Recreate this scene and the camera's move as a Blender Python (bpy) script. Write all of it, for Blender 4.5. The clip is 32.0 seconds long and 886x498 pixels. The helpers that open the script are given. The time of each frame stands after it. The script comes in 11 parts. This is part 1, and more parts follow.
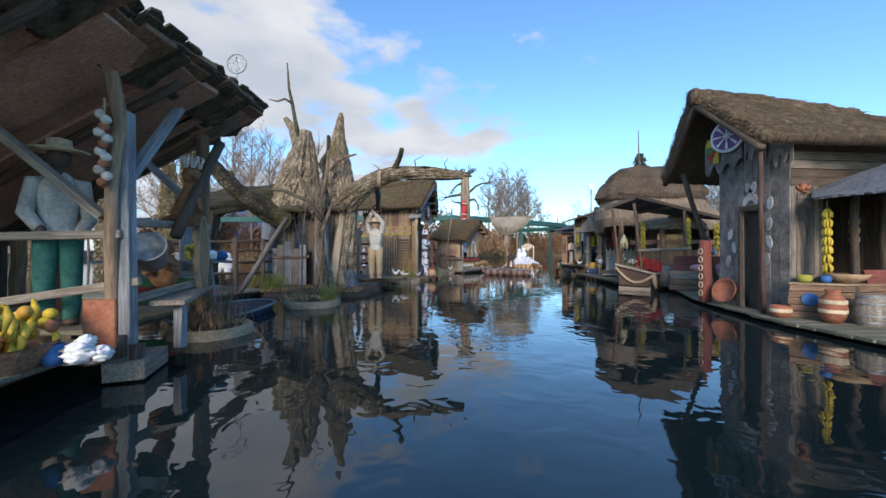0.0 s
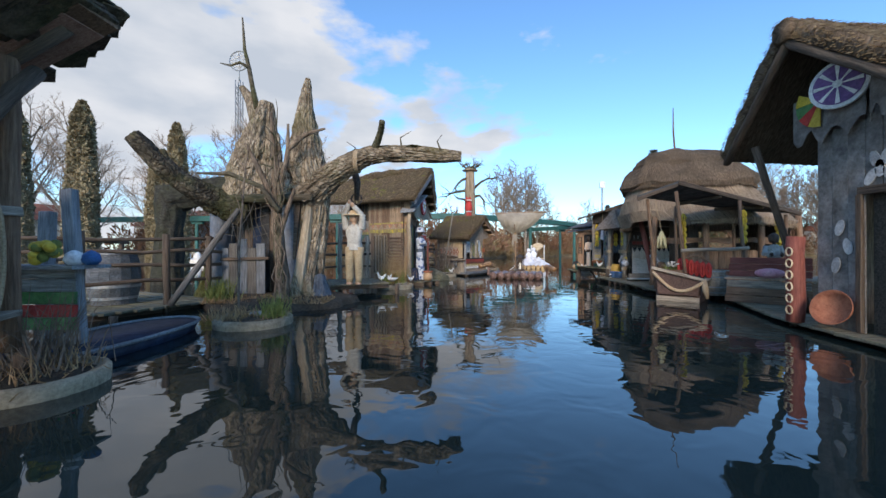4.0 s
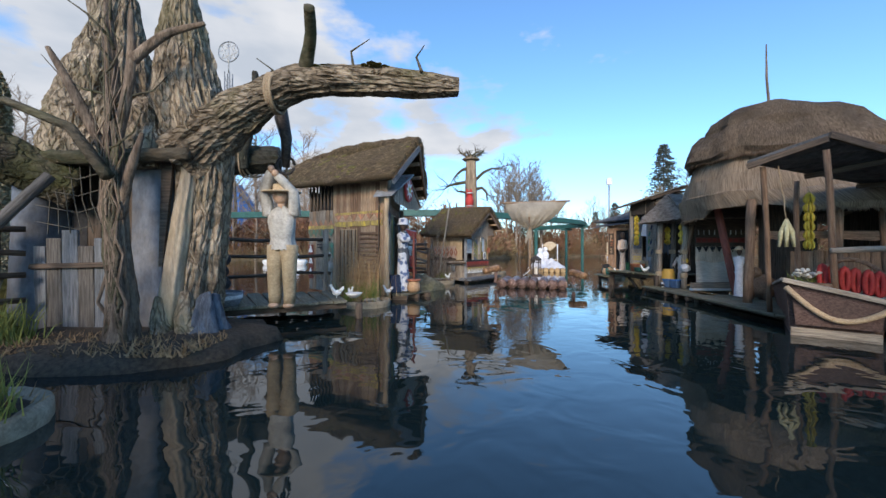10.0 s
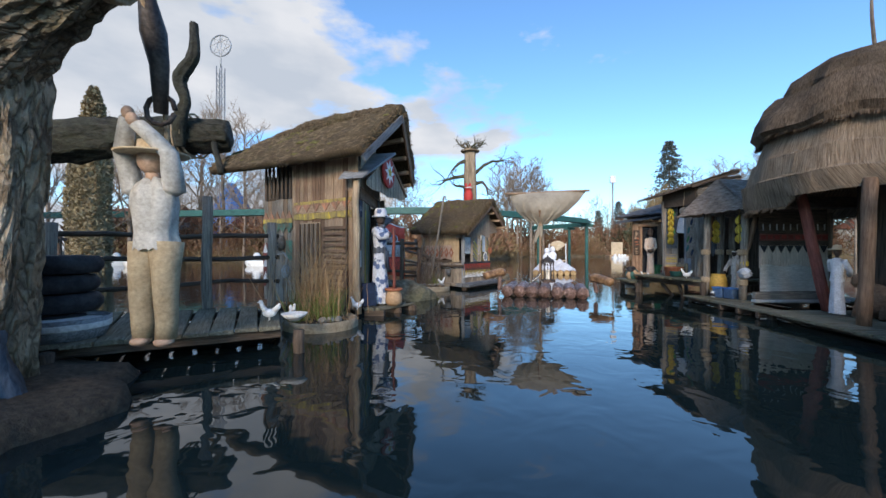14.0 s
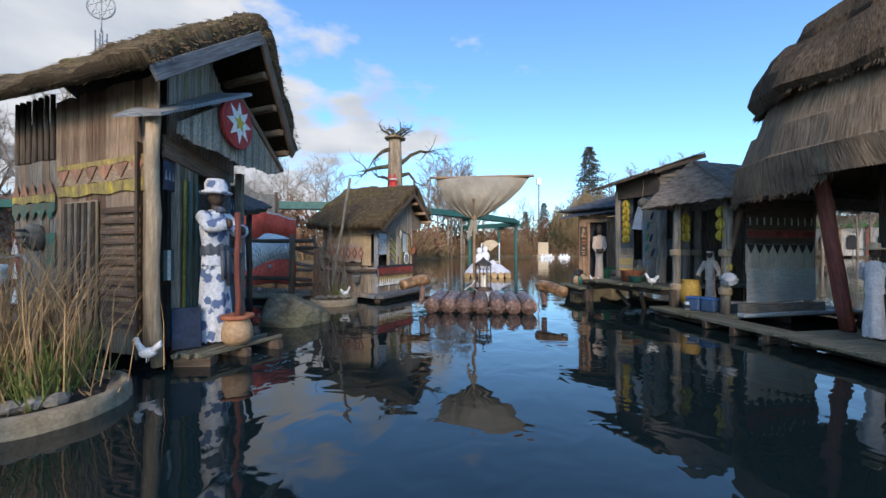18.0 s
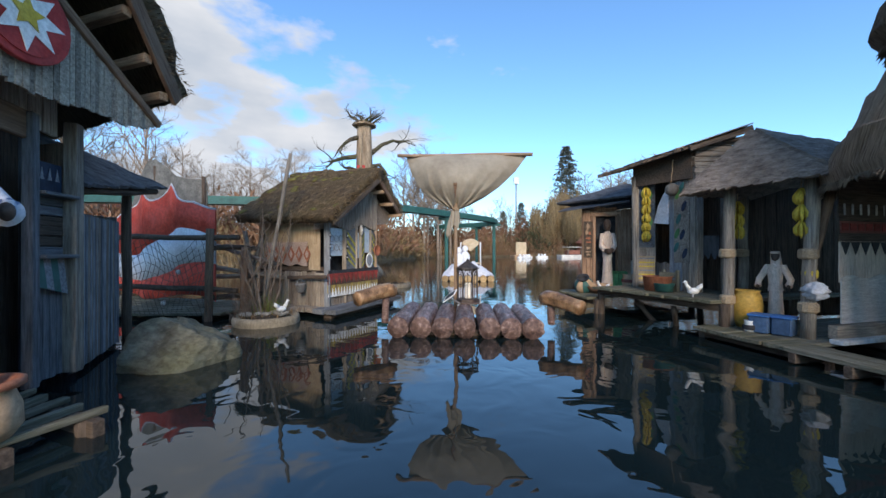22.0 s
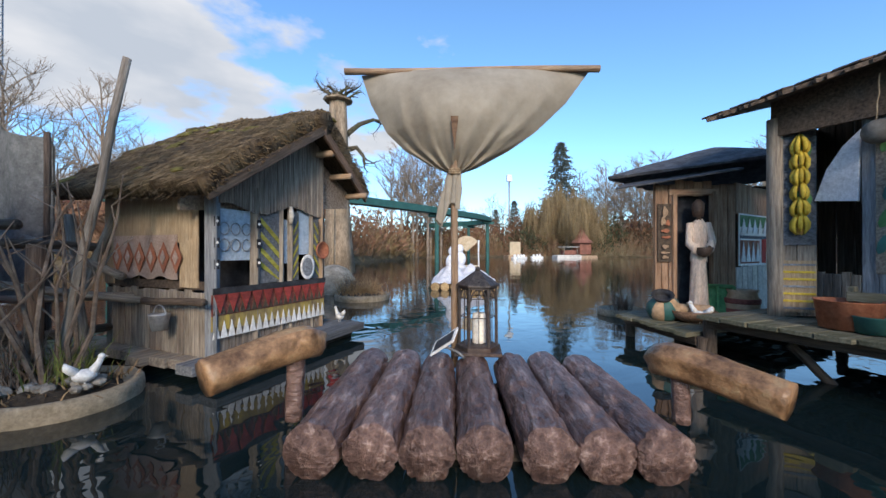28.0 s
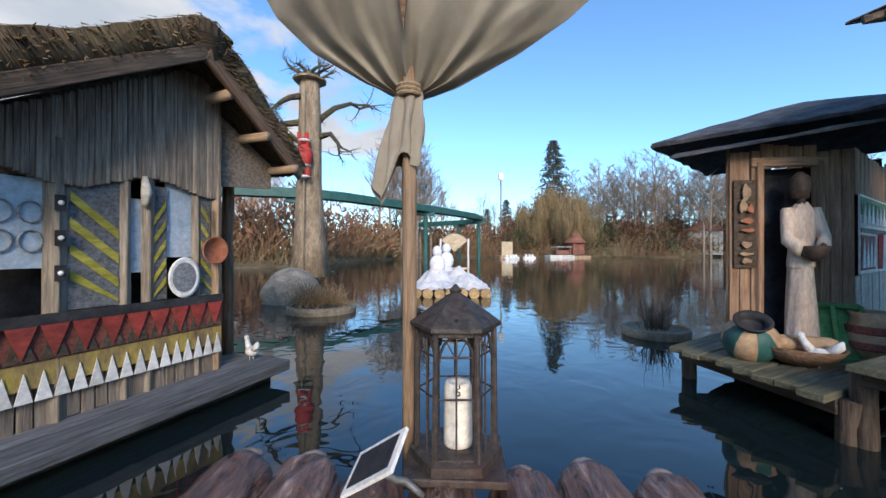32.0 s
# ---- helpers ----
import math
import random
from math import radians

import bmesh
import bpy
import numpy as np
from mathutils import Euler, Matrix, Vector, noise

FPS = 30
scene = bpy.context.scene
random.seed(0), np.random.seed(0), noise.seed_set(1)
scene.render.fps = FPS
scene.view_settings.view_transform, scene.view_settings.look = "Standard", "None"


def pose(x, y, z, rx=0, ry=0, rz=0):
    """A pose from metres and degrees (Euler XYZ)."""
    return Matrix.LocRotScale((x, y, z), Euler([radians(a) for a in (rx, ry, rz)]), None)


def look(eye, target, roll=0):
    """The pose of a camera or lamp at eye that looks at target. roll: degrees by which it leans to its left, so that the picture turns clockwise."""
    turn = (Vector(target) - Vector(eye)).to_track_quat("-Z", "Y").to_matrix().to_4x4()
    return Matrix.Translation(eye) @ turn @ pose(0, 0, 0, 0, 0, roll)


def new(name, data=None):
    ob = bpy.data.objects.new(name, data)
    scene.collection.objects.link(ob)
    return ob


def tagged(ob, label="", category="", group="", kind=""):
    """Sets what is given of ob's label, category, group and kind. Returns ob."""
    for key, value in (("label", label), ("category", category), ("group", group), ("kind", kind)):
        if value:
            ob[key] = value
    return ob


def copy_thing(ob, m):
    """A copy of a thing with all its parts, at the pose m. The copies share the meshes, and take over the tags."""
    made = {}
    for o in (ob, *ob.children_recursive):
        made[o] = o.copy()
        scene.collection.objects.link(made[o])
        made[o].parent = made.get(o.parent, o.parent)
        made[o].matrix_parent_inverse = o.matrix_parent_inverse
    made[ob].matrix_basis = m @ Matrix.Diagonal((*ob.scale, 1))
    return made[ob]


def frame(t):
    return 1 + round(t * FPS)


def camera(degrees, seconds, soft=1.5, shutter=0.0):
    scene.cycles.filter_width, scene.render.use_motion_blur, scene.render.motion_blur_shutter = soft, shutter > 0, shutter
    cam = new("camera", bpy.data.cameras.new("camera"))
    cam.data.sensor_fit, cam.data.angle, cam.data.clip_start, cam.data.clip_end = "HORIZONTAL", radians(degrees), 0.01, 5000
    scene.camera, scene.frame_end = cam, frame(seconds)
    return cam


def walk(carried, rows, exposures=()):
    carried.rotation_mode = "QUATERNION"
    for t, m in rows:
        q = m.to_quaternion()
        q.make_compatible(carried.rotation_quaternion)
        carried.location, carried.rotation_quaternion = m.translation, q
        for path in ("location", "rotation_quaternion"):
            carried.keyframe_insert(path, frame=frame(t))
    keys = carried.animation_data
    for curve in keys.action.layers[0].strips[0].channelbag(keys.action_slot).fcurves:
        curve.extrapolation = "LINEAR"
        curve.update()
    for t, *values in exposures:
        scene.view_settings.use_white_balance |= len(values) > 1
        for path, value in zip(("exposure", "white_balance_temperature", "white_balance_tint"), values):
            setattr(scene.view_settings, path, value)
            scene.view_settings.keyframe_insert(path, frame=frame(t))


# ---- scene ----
cam = camera(100.0, 32.0)
EYE = 1.15
PATH = [
    (0.0, 0.0, 0.0, 0.0), (1.0, 0.09, 0.534, 0.35), (2.0, 0.172, 1.04, 0.69), (3.0, 0.253, 1.549, 1.01),
    (3.5, 0.29, 1.798, 1.1), (5.5, 0.382, 3.011, 1.15), (6.0, 0.398, 3.313, 1.11), (7.0, 0.419, 3.868, 1.0),
    (8.0, 0.424, 4.447, 1.03), (9.0, 0.429, 5.032, 1.13), (10.0, 0.457, 5.616, 1.16), (11.0, 0.486, 6.156, 1.1),
    (12.0, 0.529, 6.688, 1.08), (13.0, 0.554, 7.216, 1.23), (13.5, 0.566, 7.453, 1.39), (15.5, 0.849, 8.827, -2.46),
    (16.0, 0.923, 9.164, -4.18), (16.5, 0.975, 9.43, -5.72), (17.0, 1.03, 9.72, -7.23), (17.5, 1.075, 9.985, -8.42),
    (18.0, 1.115, 10.229, -9.38), (18.5, 1.162, 10.462, -10.07), (19.0, 1.206, 10.69, -10.56), (19.5, 1.245, 10.906, -11.04),
    (20.0, 1.285, 11.13, -11.47), (20.5, 1.345, 11.377, -11.77), (21.0, 1.405, 11.626, -12.03), (21.5, 1.452, 11.866, -12.38),
    (22.0, 1.502, 12.118, -13.02), (22.5, 1.555, 12.375, -13.87), (23.0, 1.607, 12.634, -14.73), (23.5, 1.65, 12.883, -15.6),
    (24.0, 1.69, 13.125, -16.33), (24.5, 1.733, 13.36, -16.77), (25.0, 1.78, 13.595, -16.82), (25.5, 1.84, 13.84, -16.55),
    (27.5, 2.12, 14.8, -14.33), (28.0, 2.202, 15.035, -14.51), (29.0, 2.368, 15.45, -14.94), (30.0, 2.525, 15.855, -15.76),
    (31.0, 2.675, 16.25, -16.28), (32.0, 2.835, 16.619, -15.82)]
walk(cam, [(t, pose(x, y, EYE, 90.2, 0, yaw)) for t, x, y, yaw in PATH], exposures=[(0.0, 0.82), (32.0, 0.82)])

# ---------------------------------------------------------------- light
SUN_EL, SUN_AZ = radians(24), radians(189)      # azimuth clockwise from the canal's direction (+y)
world = bpy.data.worlds.new("sky")
scene.world = world
world.use_nodes = True
wn, wl = world.node_tree.nodes, world.node_tree.links
wn.clear()
w_out = wn.new("ShaderNodeOutputWorld")
w_bg = wn.new("ShaderNodeBackground")
w_sky = wn.new("ShaderNodeTexSky")
w_sky.sky_type, w_sky.sun_disc = "NISHITA", False
w_sky.sun_elevation, w_sky.sun_rotation = SUN_EL, SUN_AZ
w_sky.air_density, w_sky.dust_density, w_sky.ozone_density = 1.0, 0.15, 3.0
w_tc = wn.new("ShaderNodeTexCoord")
w_map = wn.new("ShaderNodeMapping")
w_map.inputs["Scale"].default_value = (1.0, 1.0, 2.3)
w_noise = wn.new("ShaderNodeTexNoise")
w_noise.inputs["Scale"].default_value = 2.6
w_noise.inputs["Detail"].default_value = 9
w_noise.inputs["Roughness"].default_value = 0.52
w_dot = wn.new("ShaderNodeVectorMath")
w_dot.operation = "DOT_PRODUCT"
w_dot.inputs[1].default_value = (-0.62, 0.72, 0.32)     # the cloud bank stands ahead to the left
w_add = wn.new("ShaderNodeMath")
w_add.operation = "MULTIPLY_ADD"
w_add.inputs[1].default_value = 0.55
w_ramp = wn.new("ShaderNodeValToRGB")
w_ramp.color_ramp.elements[0].position, w_ramp.color_ramp.elements[1].position = 0.92, 1.09
w_mix = wn.new("ShaderNodeMixRGB")
w_shade = wn.new("ShaderNodeTexNoise")                     # greyer folds inside the cloud
w_shade.inputs["Scale"].default_value = 4.2
w_shade.inputs["Detail"].default_value = 5
w_fold = wn.new("ShaderNodeValToRGB")
w_fold.color_ramp.elements[0].position, w_fold.color_ramp.elements[1].position = 0.36, 0.62
w_fold.color_ramp.elements[0].color, w_fold.color_ramp.elements[1].color = (0.68, 0.74, 0.83, 1), (0.96, 0.97, 1.0, 1)
w_lit = wn.new("ShaderNodeMixRGB")
w_lit.blend_type = "MULTIPLY"
w_lit.inputs[0].default_value = 1.0
w_lit.inputs[2].default_value = (3.1, 3.15, 3.25, 1)
wl.new(w_shade.outputs["Fac"], w_fold.inputs["Fac"])
wl.new(w_fold.outputs["Color"], w_lit.inputs[1])
wl.new(w_lit.outputs["Color"], w_mix.inputs[2])
wl.new(w_tc.outputs["Generated"], w_map.inputs["Vector"])
wl.new(w_map.outputs["Vector"], w_noise.inputs["Vector"])
wl.new(w_map.outputs["Vector"], w_shade.inputs["Vector"])
wl.new(w_tc.outputs["Generated"], w_dot.inputs[0])
wl.new(w_dot.outputs["Value"], w_add.inputs[0])
wl.new(w_noise.outputs["Fac"], w_add.inputs[2])
wl.new(w_add.outputs["Value"], w_ramp.inputs["Fac"])
wl.new(w_ramp.outputs["Color"], w_mix.inputs["Fac"])
w_tint = wn.new("ShaderNodeMixRGB")
w_tint.blend_type = "MULTIPLY"
w_tint.inputs[0].default_value = 1.0
w_tint.inputs[2].default_value = (0.775, 0.99, 1.125, 1)     # a clear winter blue
wl.new(w_sky.outputs["Color"], w_tint.inputs[1])
wl.new(w_tint.outputs["Color"], w_mix.inputs[1])
wl.new(w_mix.outputs["Color"], w_bg.inputs["Color"])
w_bg.inputs["Strength"].default_value = 0.15
wl.new(w_bg.outputs["Background"], w_out.inputs["Surface"])
sun = new("sun", bpy.data.lights.new("sun", "SUN"))
sun.data.energy, sun.data.angle, sun.data.color = 2.2, radians(20), (1.0, 0.83, 0.66)
sun.matrix_basis = look((0, 0, 30), (-30 * math.sin(SUN_AZ), -30 * math.cos(SUN_AZ), 30 - 30 * math.tan(SUN_EL)))

# ---------------------------------------------------------------- materials
def material(name, c1, c2, rough=0.8, size=(8, 8, 8), coord="Object", bump=0.3, stain=0.35, rand=0.15, metal=0.0,
             spec=0.3, c3=None, stain_size=1.7, detail=6, dist=0.02, stain_colour=(0.03, 0.028, 0.022), fine=0.24):
    m = bpy.data.materials.new(name)
    m.use_nodes = True
    n, l = m.node_tree.nodes, m.node_tree.links
    b = n["Principled BSDF"]
    tc = n.new("ShaderNodeTexCoord")
    mp = n.new("ShaderNodeMapping")
    mp.inputs["Scale"].default_value = size
    l.new(tc.outputs[coord], mp.inputs["Vector"])
    oi = n.new("ShaderNodeObjectInfo")
    sh = n.new("ShaderNodeVectorMath")
    sh.operation = "MULTIPLY_ADD"
    sh.inputs[0].default_value = (17.3, 9.1, 5.7)
    l.new(oi.outputs["Random"], sh.inputs[1])
    l.new(mp.outputs["Vector"], sh.inputs[2])
    ns = n.new("ShaderNodeTexNoise")
    ns.inputs["Scale"].default_value = 1.0
    ns.inputs["Detail"].default_value = detail
    ns.inputs["Roughness"].default_value = 0.62
    l.new(sh.outputs["Vector"], ns.inputs["Vector"])
    rp = n.new("ShaderNodeValToRGB")
    e = rp.color_ramp.elements
    e[0].position, e[1].position = 0.32, 0.68
    e[0].color, e[1].color = (*c1, 1), (*c2, 1)
    if c3:
        e.new(0.56).color = (*c3, 1)
    l.new(ns.outputs["Fac"], rp.inputs["Fac"])
    n2 = n.new("ShaderNodeTexNoise")
    n2.inputs["Scale"].default_value = stain_size
    n2.inputs["Detail"].default_value = 4
    l.new(tc.outputs["Object"], n2.inputs["Vector"])
    r2 = n.new("ShaderNodeValToRGB")
    r2.color_ramp.elements[0].position, r2.color_ramp.elements[1].position = 0.42, 0.72
    r2.color_ramp.elements[1].color = (stain, stain, stain, 1)
    l.new(n2.outputs["Fac"], r2.inputs["Fac"])
    mx = n.new("ShaderNodeMixRGB")
    mx.inputs[2].default_value = (*stain_colour, 1)
    l.new(r2.outputs["Color"], mx.inputs["Fac"])
    l.new(rp.outputs["Color"], mx.inputs[1])
    hs = n.new("ShaderNodeHueSaturation")
    mr = n.new("ShaderNodeMapRange")
    mr.inputs["To Min"].default_value, mr.inputs["To Max"].default_value = 1 - rand, 1 + rand
    l.new(oi.outputs["Random"], mr.inputs["Value"])
    fs_ = n.new("ShaderNodeVectorMath")                    # fine grain at a quarter of the size
    fs_.operation = "SCALE"
    fs_.inputs["Scale"].default_value = 4.3
    l.new(sh.outputs["Vector"], fs_.inputs[0])
    n3 = n.new("ShaderNodeTexNoise")
    n3.inputs["Scale"].default_value = 1.0
    n3.inputs["Detail"].default_value = 3
    n3.inputs["Roughness"].default_value = 0.7
    l.new(fs_.outputs["Vector"], n3.inputs["Vector"])
    m3 = n.new("ShaderNodeMapRange")
    m3.inputs["From Min"].default_value, m3.inputs["From Max"].default_value = 0.3, 0.7
    m3.inputs["To Min"].default_value, m3.inputs["To Max"].default_value = 1 - fine, 1 + fine * 0.8
    l.new(n3.outputs["Fac"], m3.inputs["Value"])
    mm = n.new("ShaderNodeMath")
    mm.operation = "MULTIPLY"
    l.new(mr.outputs["Result"], mm.inputs[0])
    l.new(m3.outputs["Result"], mm.inputs[1])
    l.new(mm.outputs["Value"], hs.inputs["Value"])
    l.new(mx.outputs["Color"], hs.inputs["Color"])
    l.new(hs.outputs["Color"], b.inputs["Base Color"])
    bp = n.new("ShaderNodeBump")
    bp.inputs["Strength"].default_value = bump
    bp.inputs["Distance"].default_value = dist
    hh = n.new("ShaderNodeMath")
    hh.operation = "MULTIPLY_ADD"
    hh.inputs[1].default_value = 0.35
    l.new(n3.outputs["Fac"], hh.inputs[0])
    l.new(ns.outputs["Fac"], hh.inputs[2])
    l.new(hh.outputs["Value"], bp.inputs["Height"])
    rr = n.new("ShaderNodeMapRange")
    rr.inputs["To Min"].default_value, rr.inputs["To Max"].default_value = min(1.0, rough + 0.12), max(0.1, rough - 0.12)
    l.new(ns.outputs["Fac"], rr.inputs["Value"])
    l.new(rr.outputs["Result"], b.inputs["Roughness"])
    l.new(bp.outputs["Normal"], b.inputs["Normal"])
    b.inputs["Metallic"].default_value = metal
    b.inputs["Specular IOR Level"].default_value = spec
    return m


GRAIN = (3, 45, 45)       # grain runs along a piece's own x
wood_grey = material("weathered grey wood", (0.14, 0.116, 0.093), (0.41, 0.35, 0.28), 0.85, GRAIN, bump=0.5)
wood_tan = material("tan wood", (0.25, 0.16, 0.1), (0.5, 0.36, 0.24), 0.8, GRAIN, bump=0.4, stain=0.5)
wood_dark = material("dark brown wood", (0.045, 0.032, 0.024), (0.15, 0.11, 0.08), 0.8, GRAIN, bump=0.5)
mat_brown = material("grey-brown reed matting", (0.125, 0.1, 0.08), (0.35, 0.29, 0.235), 0.9, GRAIN, bump=0.5)
roof_lining = material("red-brown roof boards", (0.34, 0.185, 0.13), (0.58, 0.36, 0.27), 0.85, GRAIN, bump=0.4, stain=0.4)
fur_brown = material("red-brown carved fur", (0.13, 0.055, 0.025), (0.34, 0.17, 0.085), 0.85, (14, 14, 14), bump=0.5)
olive_paint = material("olive yellow paint", (0.24, 0.22, 0.03), (0.46, 0.42, 0.08), 0.75, (8, 8, 30), bump=0.3, stain=0.4)
wood_brown = material("brown wood", (0.125, 0.072, 0.045), (0.31, 0.195, 0.125), 0.8, GRAIN, bump=0.5, stain=0.45)
wood_blue = material("blue-grey weathered wood", (0.14, 0.15, 0.165), (0.35, 0.37, 0.395), 0.85, GRAIN, bump=0.5)
wood_red = material("dull red painted wood", (0.15, 0.042, 0.034), (0.29, 0.095, 0.07), 0.75, GRAIN, bump=0.3)
deck_wood = material("mossy deck wood", (0.09, 0.085, 0.06), (0.26, 0.24, 0.18), 0.8, GRAIN, bump=0.5, stain=0.6, stain_colour=(0.05, 0.06, 0.02))
thatch = material("old brown thatch", (0.06, 0.042, 0.03), (0.25, 0.185, 0.13), 0.95, (70, 9, 70), "UV", 1.0, 0.5, 0.05, dist=0.05, spec=0.1)
thatch_moss = material("mossy thatch", (0.038, 0.028, 0.019), (0.18, 0.134, 0.088), 0.95, (60, 11, 60), "UV", 1.0, 0.5, 0.05, dist=0.06, spec=0.1, stain_size=2.2, stain_colour=(0.12, 0.098, 0.045))
thatch_straw = material("loose brown straw", (0.08, 0.058, 0.036), (0.3, 0.225, 0.14), 0.95, (9, 9, 9), bump=0.1, stain=0.2, spec=0.1)
roof_moss = material("roof moss", (0.07, 0.066, 0.02), (0.23, 0.2, 0.065), 0.95, (22, 22, 22), bump=0.8, spec=0.1)
thatch_pale = material("pale straw thatch", (0.17, 0.125, 0.088), (0.54, 0.415, 0.3), 0.95, (80, 3, 80), "UV", 1.0, 0.35, 0.05, dist=0.05, spec=0.1)
tar_felt = material("dark tar felt", (0.035, 0.037, 0.042), (0.11, 0.112, 0.12), 0.75, (9, 9, 9), bump=0.5, stain=0.3)
bark_dark = material("dark mossy bark", (0.03, 0.026, 0.018), (0.16, 0.13, 0.09), 0.9, (4, 12, 12), bump=1.0, stain=0.6, dist=0.05, stain_colour=(0.06, 0.08, 0.02))
def bark_plates(name, low, mid, high, crack, size=(11, 11, 4.6), moss=(0.11, 0.1, 0.035), moss_amount=0.45):
    """Scaly old bark: plates parted by cracks, pale bare patches and moss."""
    m = bpy.data.materials.new(name)
    m.use_nodes = True
    n, l = m.node_tree.nodes, m.node_tree.links
    b = n["Principled BSDF"]
    tc, mp = n.new("ShaderNodeTexCoord"), n.new("ShaderNodeMapping")
    mp.inputs["Scale"].default_value = size
    l.new(tc.outputs["Object"], mp.inputs["Vector"])
    warp = n.new("ShaderNodeTexNoise")
    warp.inputs["Scale"].default_value, warp.inputs["Detail"].default_value = 0.55, 4
    l.new(mp.outputs["Vector"], warp.inputs["Vector"])
    add = n.new("ShaderNodeVectorMath")
    add.operation = "MULTIPLY_ADD"
    add.inputs[1].default_value = (2.6, 2.6, 2.6)
    l.new(warp.outputs["Color"], add.inputs[0])
    l.new(mp.outputs["Vector"], add.inputs[2])
    vo = n.new("ShaderNodeTexVoronoi")
    vo.feature = "DISTANCE_TO_EDGE"
    vo.inputs["Scale"].default_value = 1.0
    l.new(add.outputs["Vector"], vo.inputs["Vector"])
    tone = n.new("ShaderNodeTexNoise")
    tone.inputs["Scale"].default_value, tone.inputs["Detail"].default_value, tone.inputs["Roughness"].default_value = 2.4, 8, 0.66
    l.new(tc.outputs["Object"], tone.inputs["Vector"])
    rp = n.new("ShaderNodeValToRGB")
    e = rp.color_ramp.elements
    e[0].position, e[1].position = 0.33, 0.66
    e[0].color, e[1].color = (*low, 1), (*high, 1)
    e.new(0.5).color = (*mid, 1)
    l.new(tone.outputs["Fac"], rp.inputs["Fac"])
    ck = n.new("ShaderNodeValToRGB")
    ck.color_ramp.elements[0].position, ck.color_ramp.elements[1].position = 0.0, 0.16
    ck.color_ramp.elements[0].color, ck.color_ramp.elements[1].color = (0.75, 0.75, 0.75, 1), (0, 0, 0, 1)
    l.new(vo.outputs["Distance"], ck.inputs["Fac"])
    m1 = n.new("ShaderNodeMixRGB")
    m1.inputs[2].default_value = (*crack, 1)
    l.new(ck.outputs["Color"], m1.inputs["Fac"])
    l.new(rp.outputs["Color"], m1.inputs[1])
    ms = n.new("ShaderNodeTexNoise")
    ms.inputs["Scale"].default_value, ms.inputs["Detail"].default_value = 1.5, 6
    l.new(tc.outputs["Object"], ms.inputs["Vector"])
    mr = n.new("ShaderNodeValToRGB")
    mr.color_ramp.elements[0].position, mr.color_ramp.elements[1].position = 0.52, 0.7
    mr.color_ramp.elements[1].color = (moss_amount, moss_amount, moss_amount, 1)
    l.new(ms.outputs["Fac"], mr.inputs["Fac"])
    m2 = n.new("ShaderNodeMixRGB")
    m2.inputs[2].default_value = (*moss, 1)
    l.new(mr.outputs["Color"], m2.inputs["Fac"])
    l.new(m1.outputs["Color"], m2.inputs[1])
    l.new(m2.outputs["Color"], b.inputs["Base Color"])
    grit = n.new("ShaderNodeTexNoise")
    grit.inputs["Scale"].default_value, grit.inputs["Detail"].default_value = 26, 5
    l.new(tc.outputs["Object"], grit.inputs["Vector"])
    cut = n.new("ShaderNodeMath")
    cut.operation = "MINIMUM"
    cut.inputs[1].default_value = 0.3
    l.new(vo.outputs["Distance"], cut.inputs[0])
    hh = n.new("ShaderNodeMath")
    hh.operation = "MULTIPLY_ADD"
    hh.inputs[1].default_value = 0.25
    l.new(grit.outputs["Fac"], hh.inputs[0])
    l.new(cut.outputs["Value"], hh.inputs[2])
    bp = n.new("ShaderNodeBump")
    bp.inputs["Strength"].default_value, bp.inputs["Distance"].default_value = 0.9, 0.08
    l.new(hh.outputs["Value"], bp.inputs["Height"])
    l.new(bp.outputs["Normal"], b.inputs["Normal"])
    b.inputs["Roughness"].default_value, b.inputs["Specular IOR Level"].default_value = 0.92, 0.2
    return m


bark = bark_plates("grey scaly bark", (0.14, 0.105, 0.072), (0.31, 0.25, 0.18), (0.49, 0.405, 0.3), (0.07, 0.052, 0.036))
bark_limb = bark_plates("mossy scaly limb bark", (0.1, 0.075, 0.05), (0.22, 0.172, 0.12), (0.38, 0.31, 0.225), (0.045, 0.034, 0.024), (5.5, 13, 13), moss_amount=0.6)
bark_black = material("blackish wet bark", (0.012, 0.012, 0.01), (0.06, 0.055, 0.042), 0.8, (6, 14, 14), bump=1.0, stain=0.5, dist=0.05, stain_colour=(0.03, 0.035, 0.012))
bark_wet = bark_plates("dark wet mossy bark", (0.02, 0.018, 0.013), (0.07, 0.06, 0.045), (0.2, 0.165, 0.12), (0.012, 0.01, 0.008), (7, 9, 9), (0.07, 0.075, 0.025), 0.7)
# reed colour lightened to make up for the shade on the star hut's gable
reed_pale = material("pale reed strips brightened against shade", (0.24, 0.2, 0.155), (0.58, 0.5, 0.4), 0.9, GRAIN, bump=0.5, stain=0.35)
peeled_wood = material("pale peeled wood", (0.36, 0.25, 0.15), (0.62, 0.47, 0.31), 0.75, GRAIN, bump=0.3, stain=0.35)
bare_wood = material("smooth pale bare wood", (0.26, 0.205, 0.14), (0.44, 0.36, 0.265), 0.8, (9, 9, 2.2), bump=0.4, stain=0.5, stain_colour=(0.2, 0.19, 0.09))
slate_plaster = material("blue-grey painted plaster", (0.045, 0.055, 0.075), (0.16, 0.18, 0.215), 0.85, (3, 3, 1.6), bump=0.3, stain=0.5, stain_size=2.4, stain_colour=(0.2, 0.16, 0.11))
plank_dark = material("dark grey stained planks", (0.05, 0.046, 0.042), (0.19, 0.172, 0.155), 0.85, GRAIN, bump=0.5, stain=0.4)
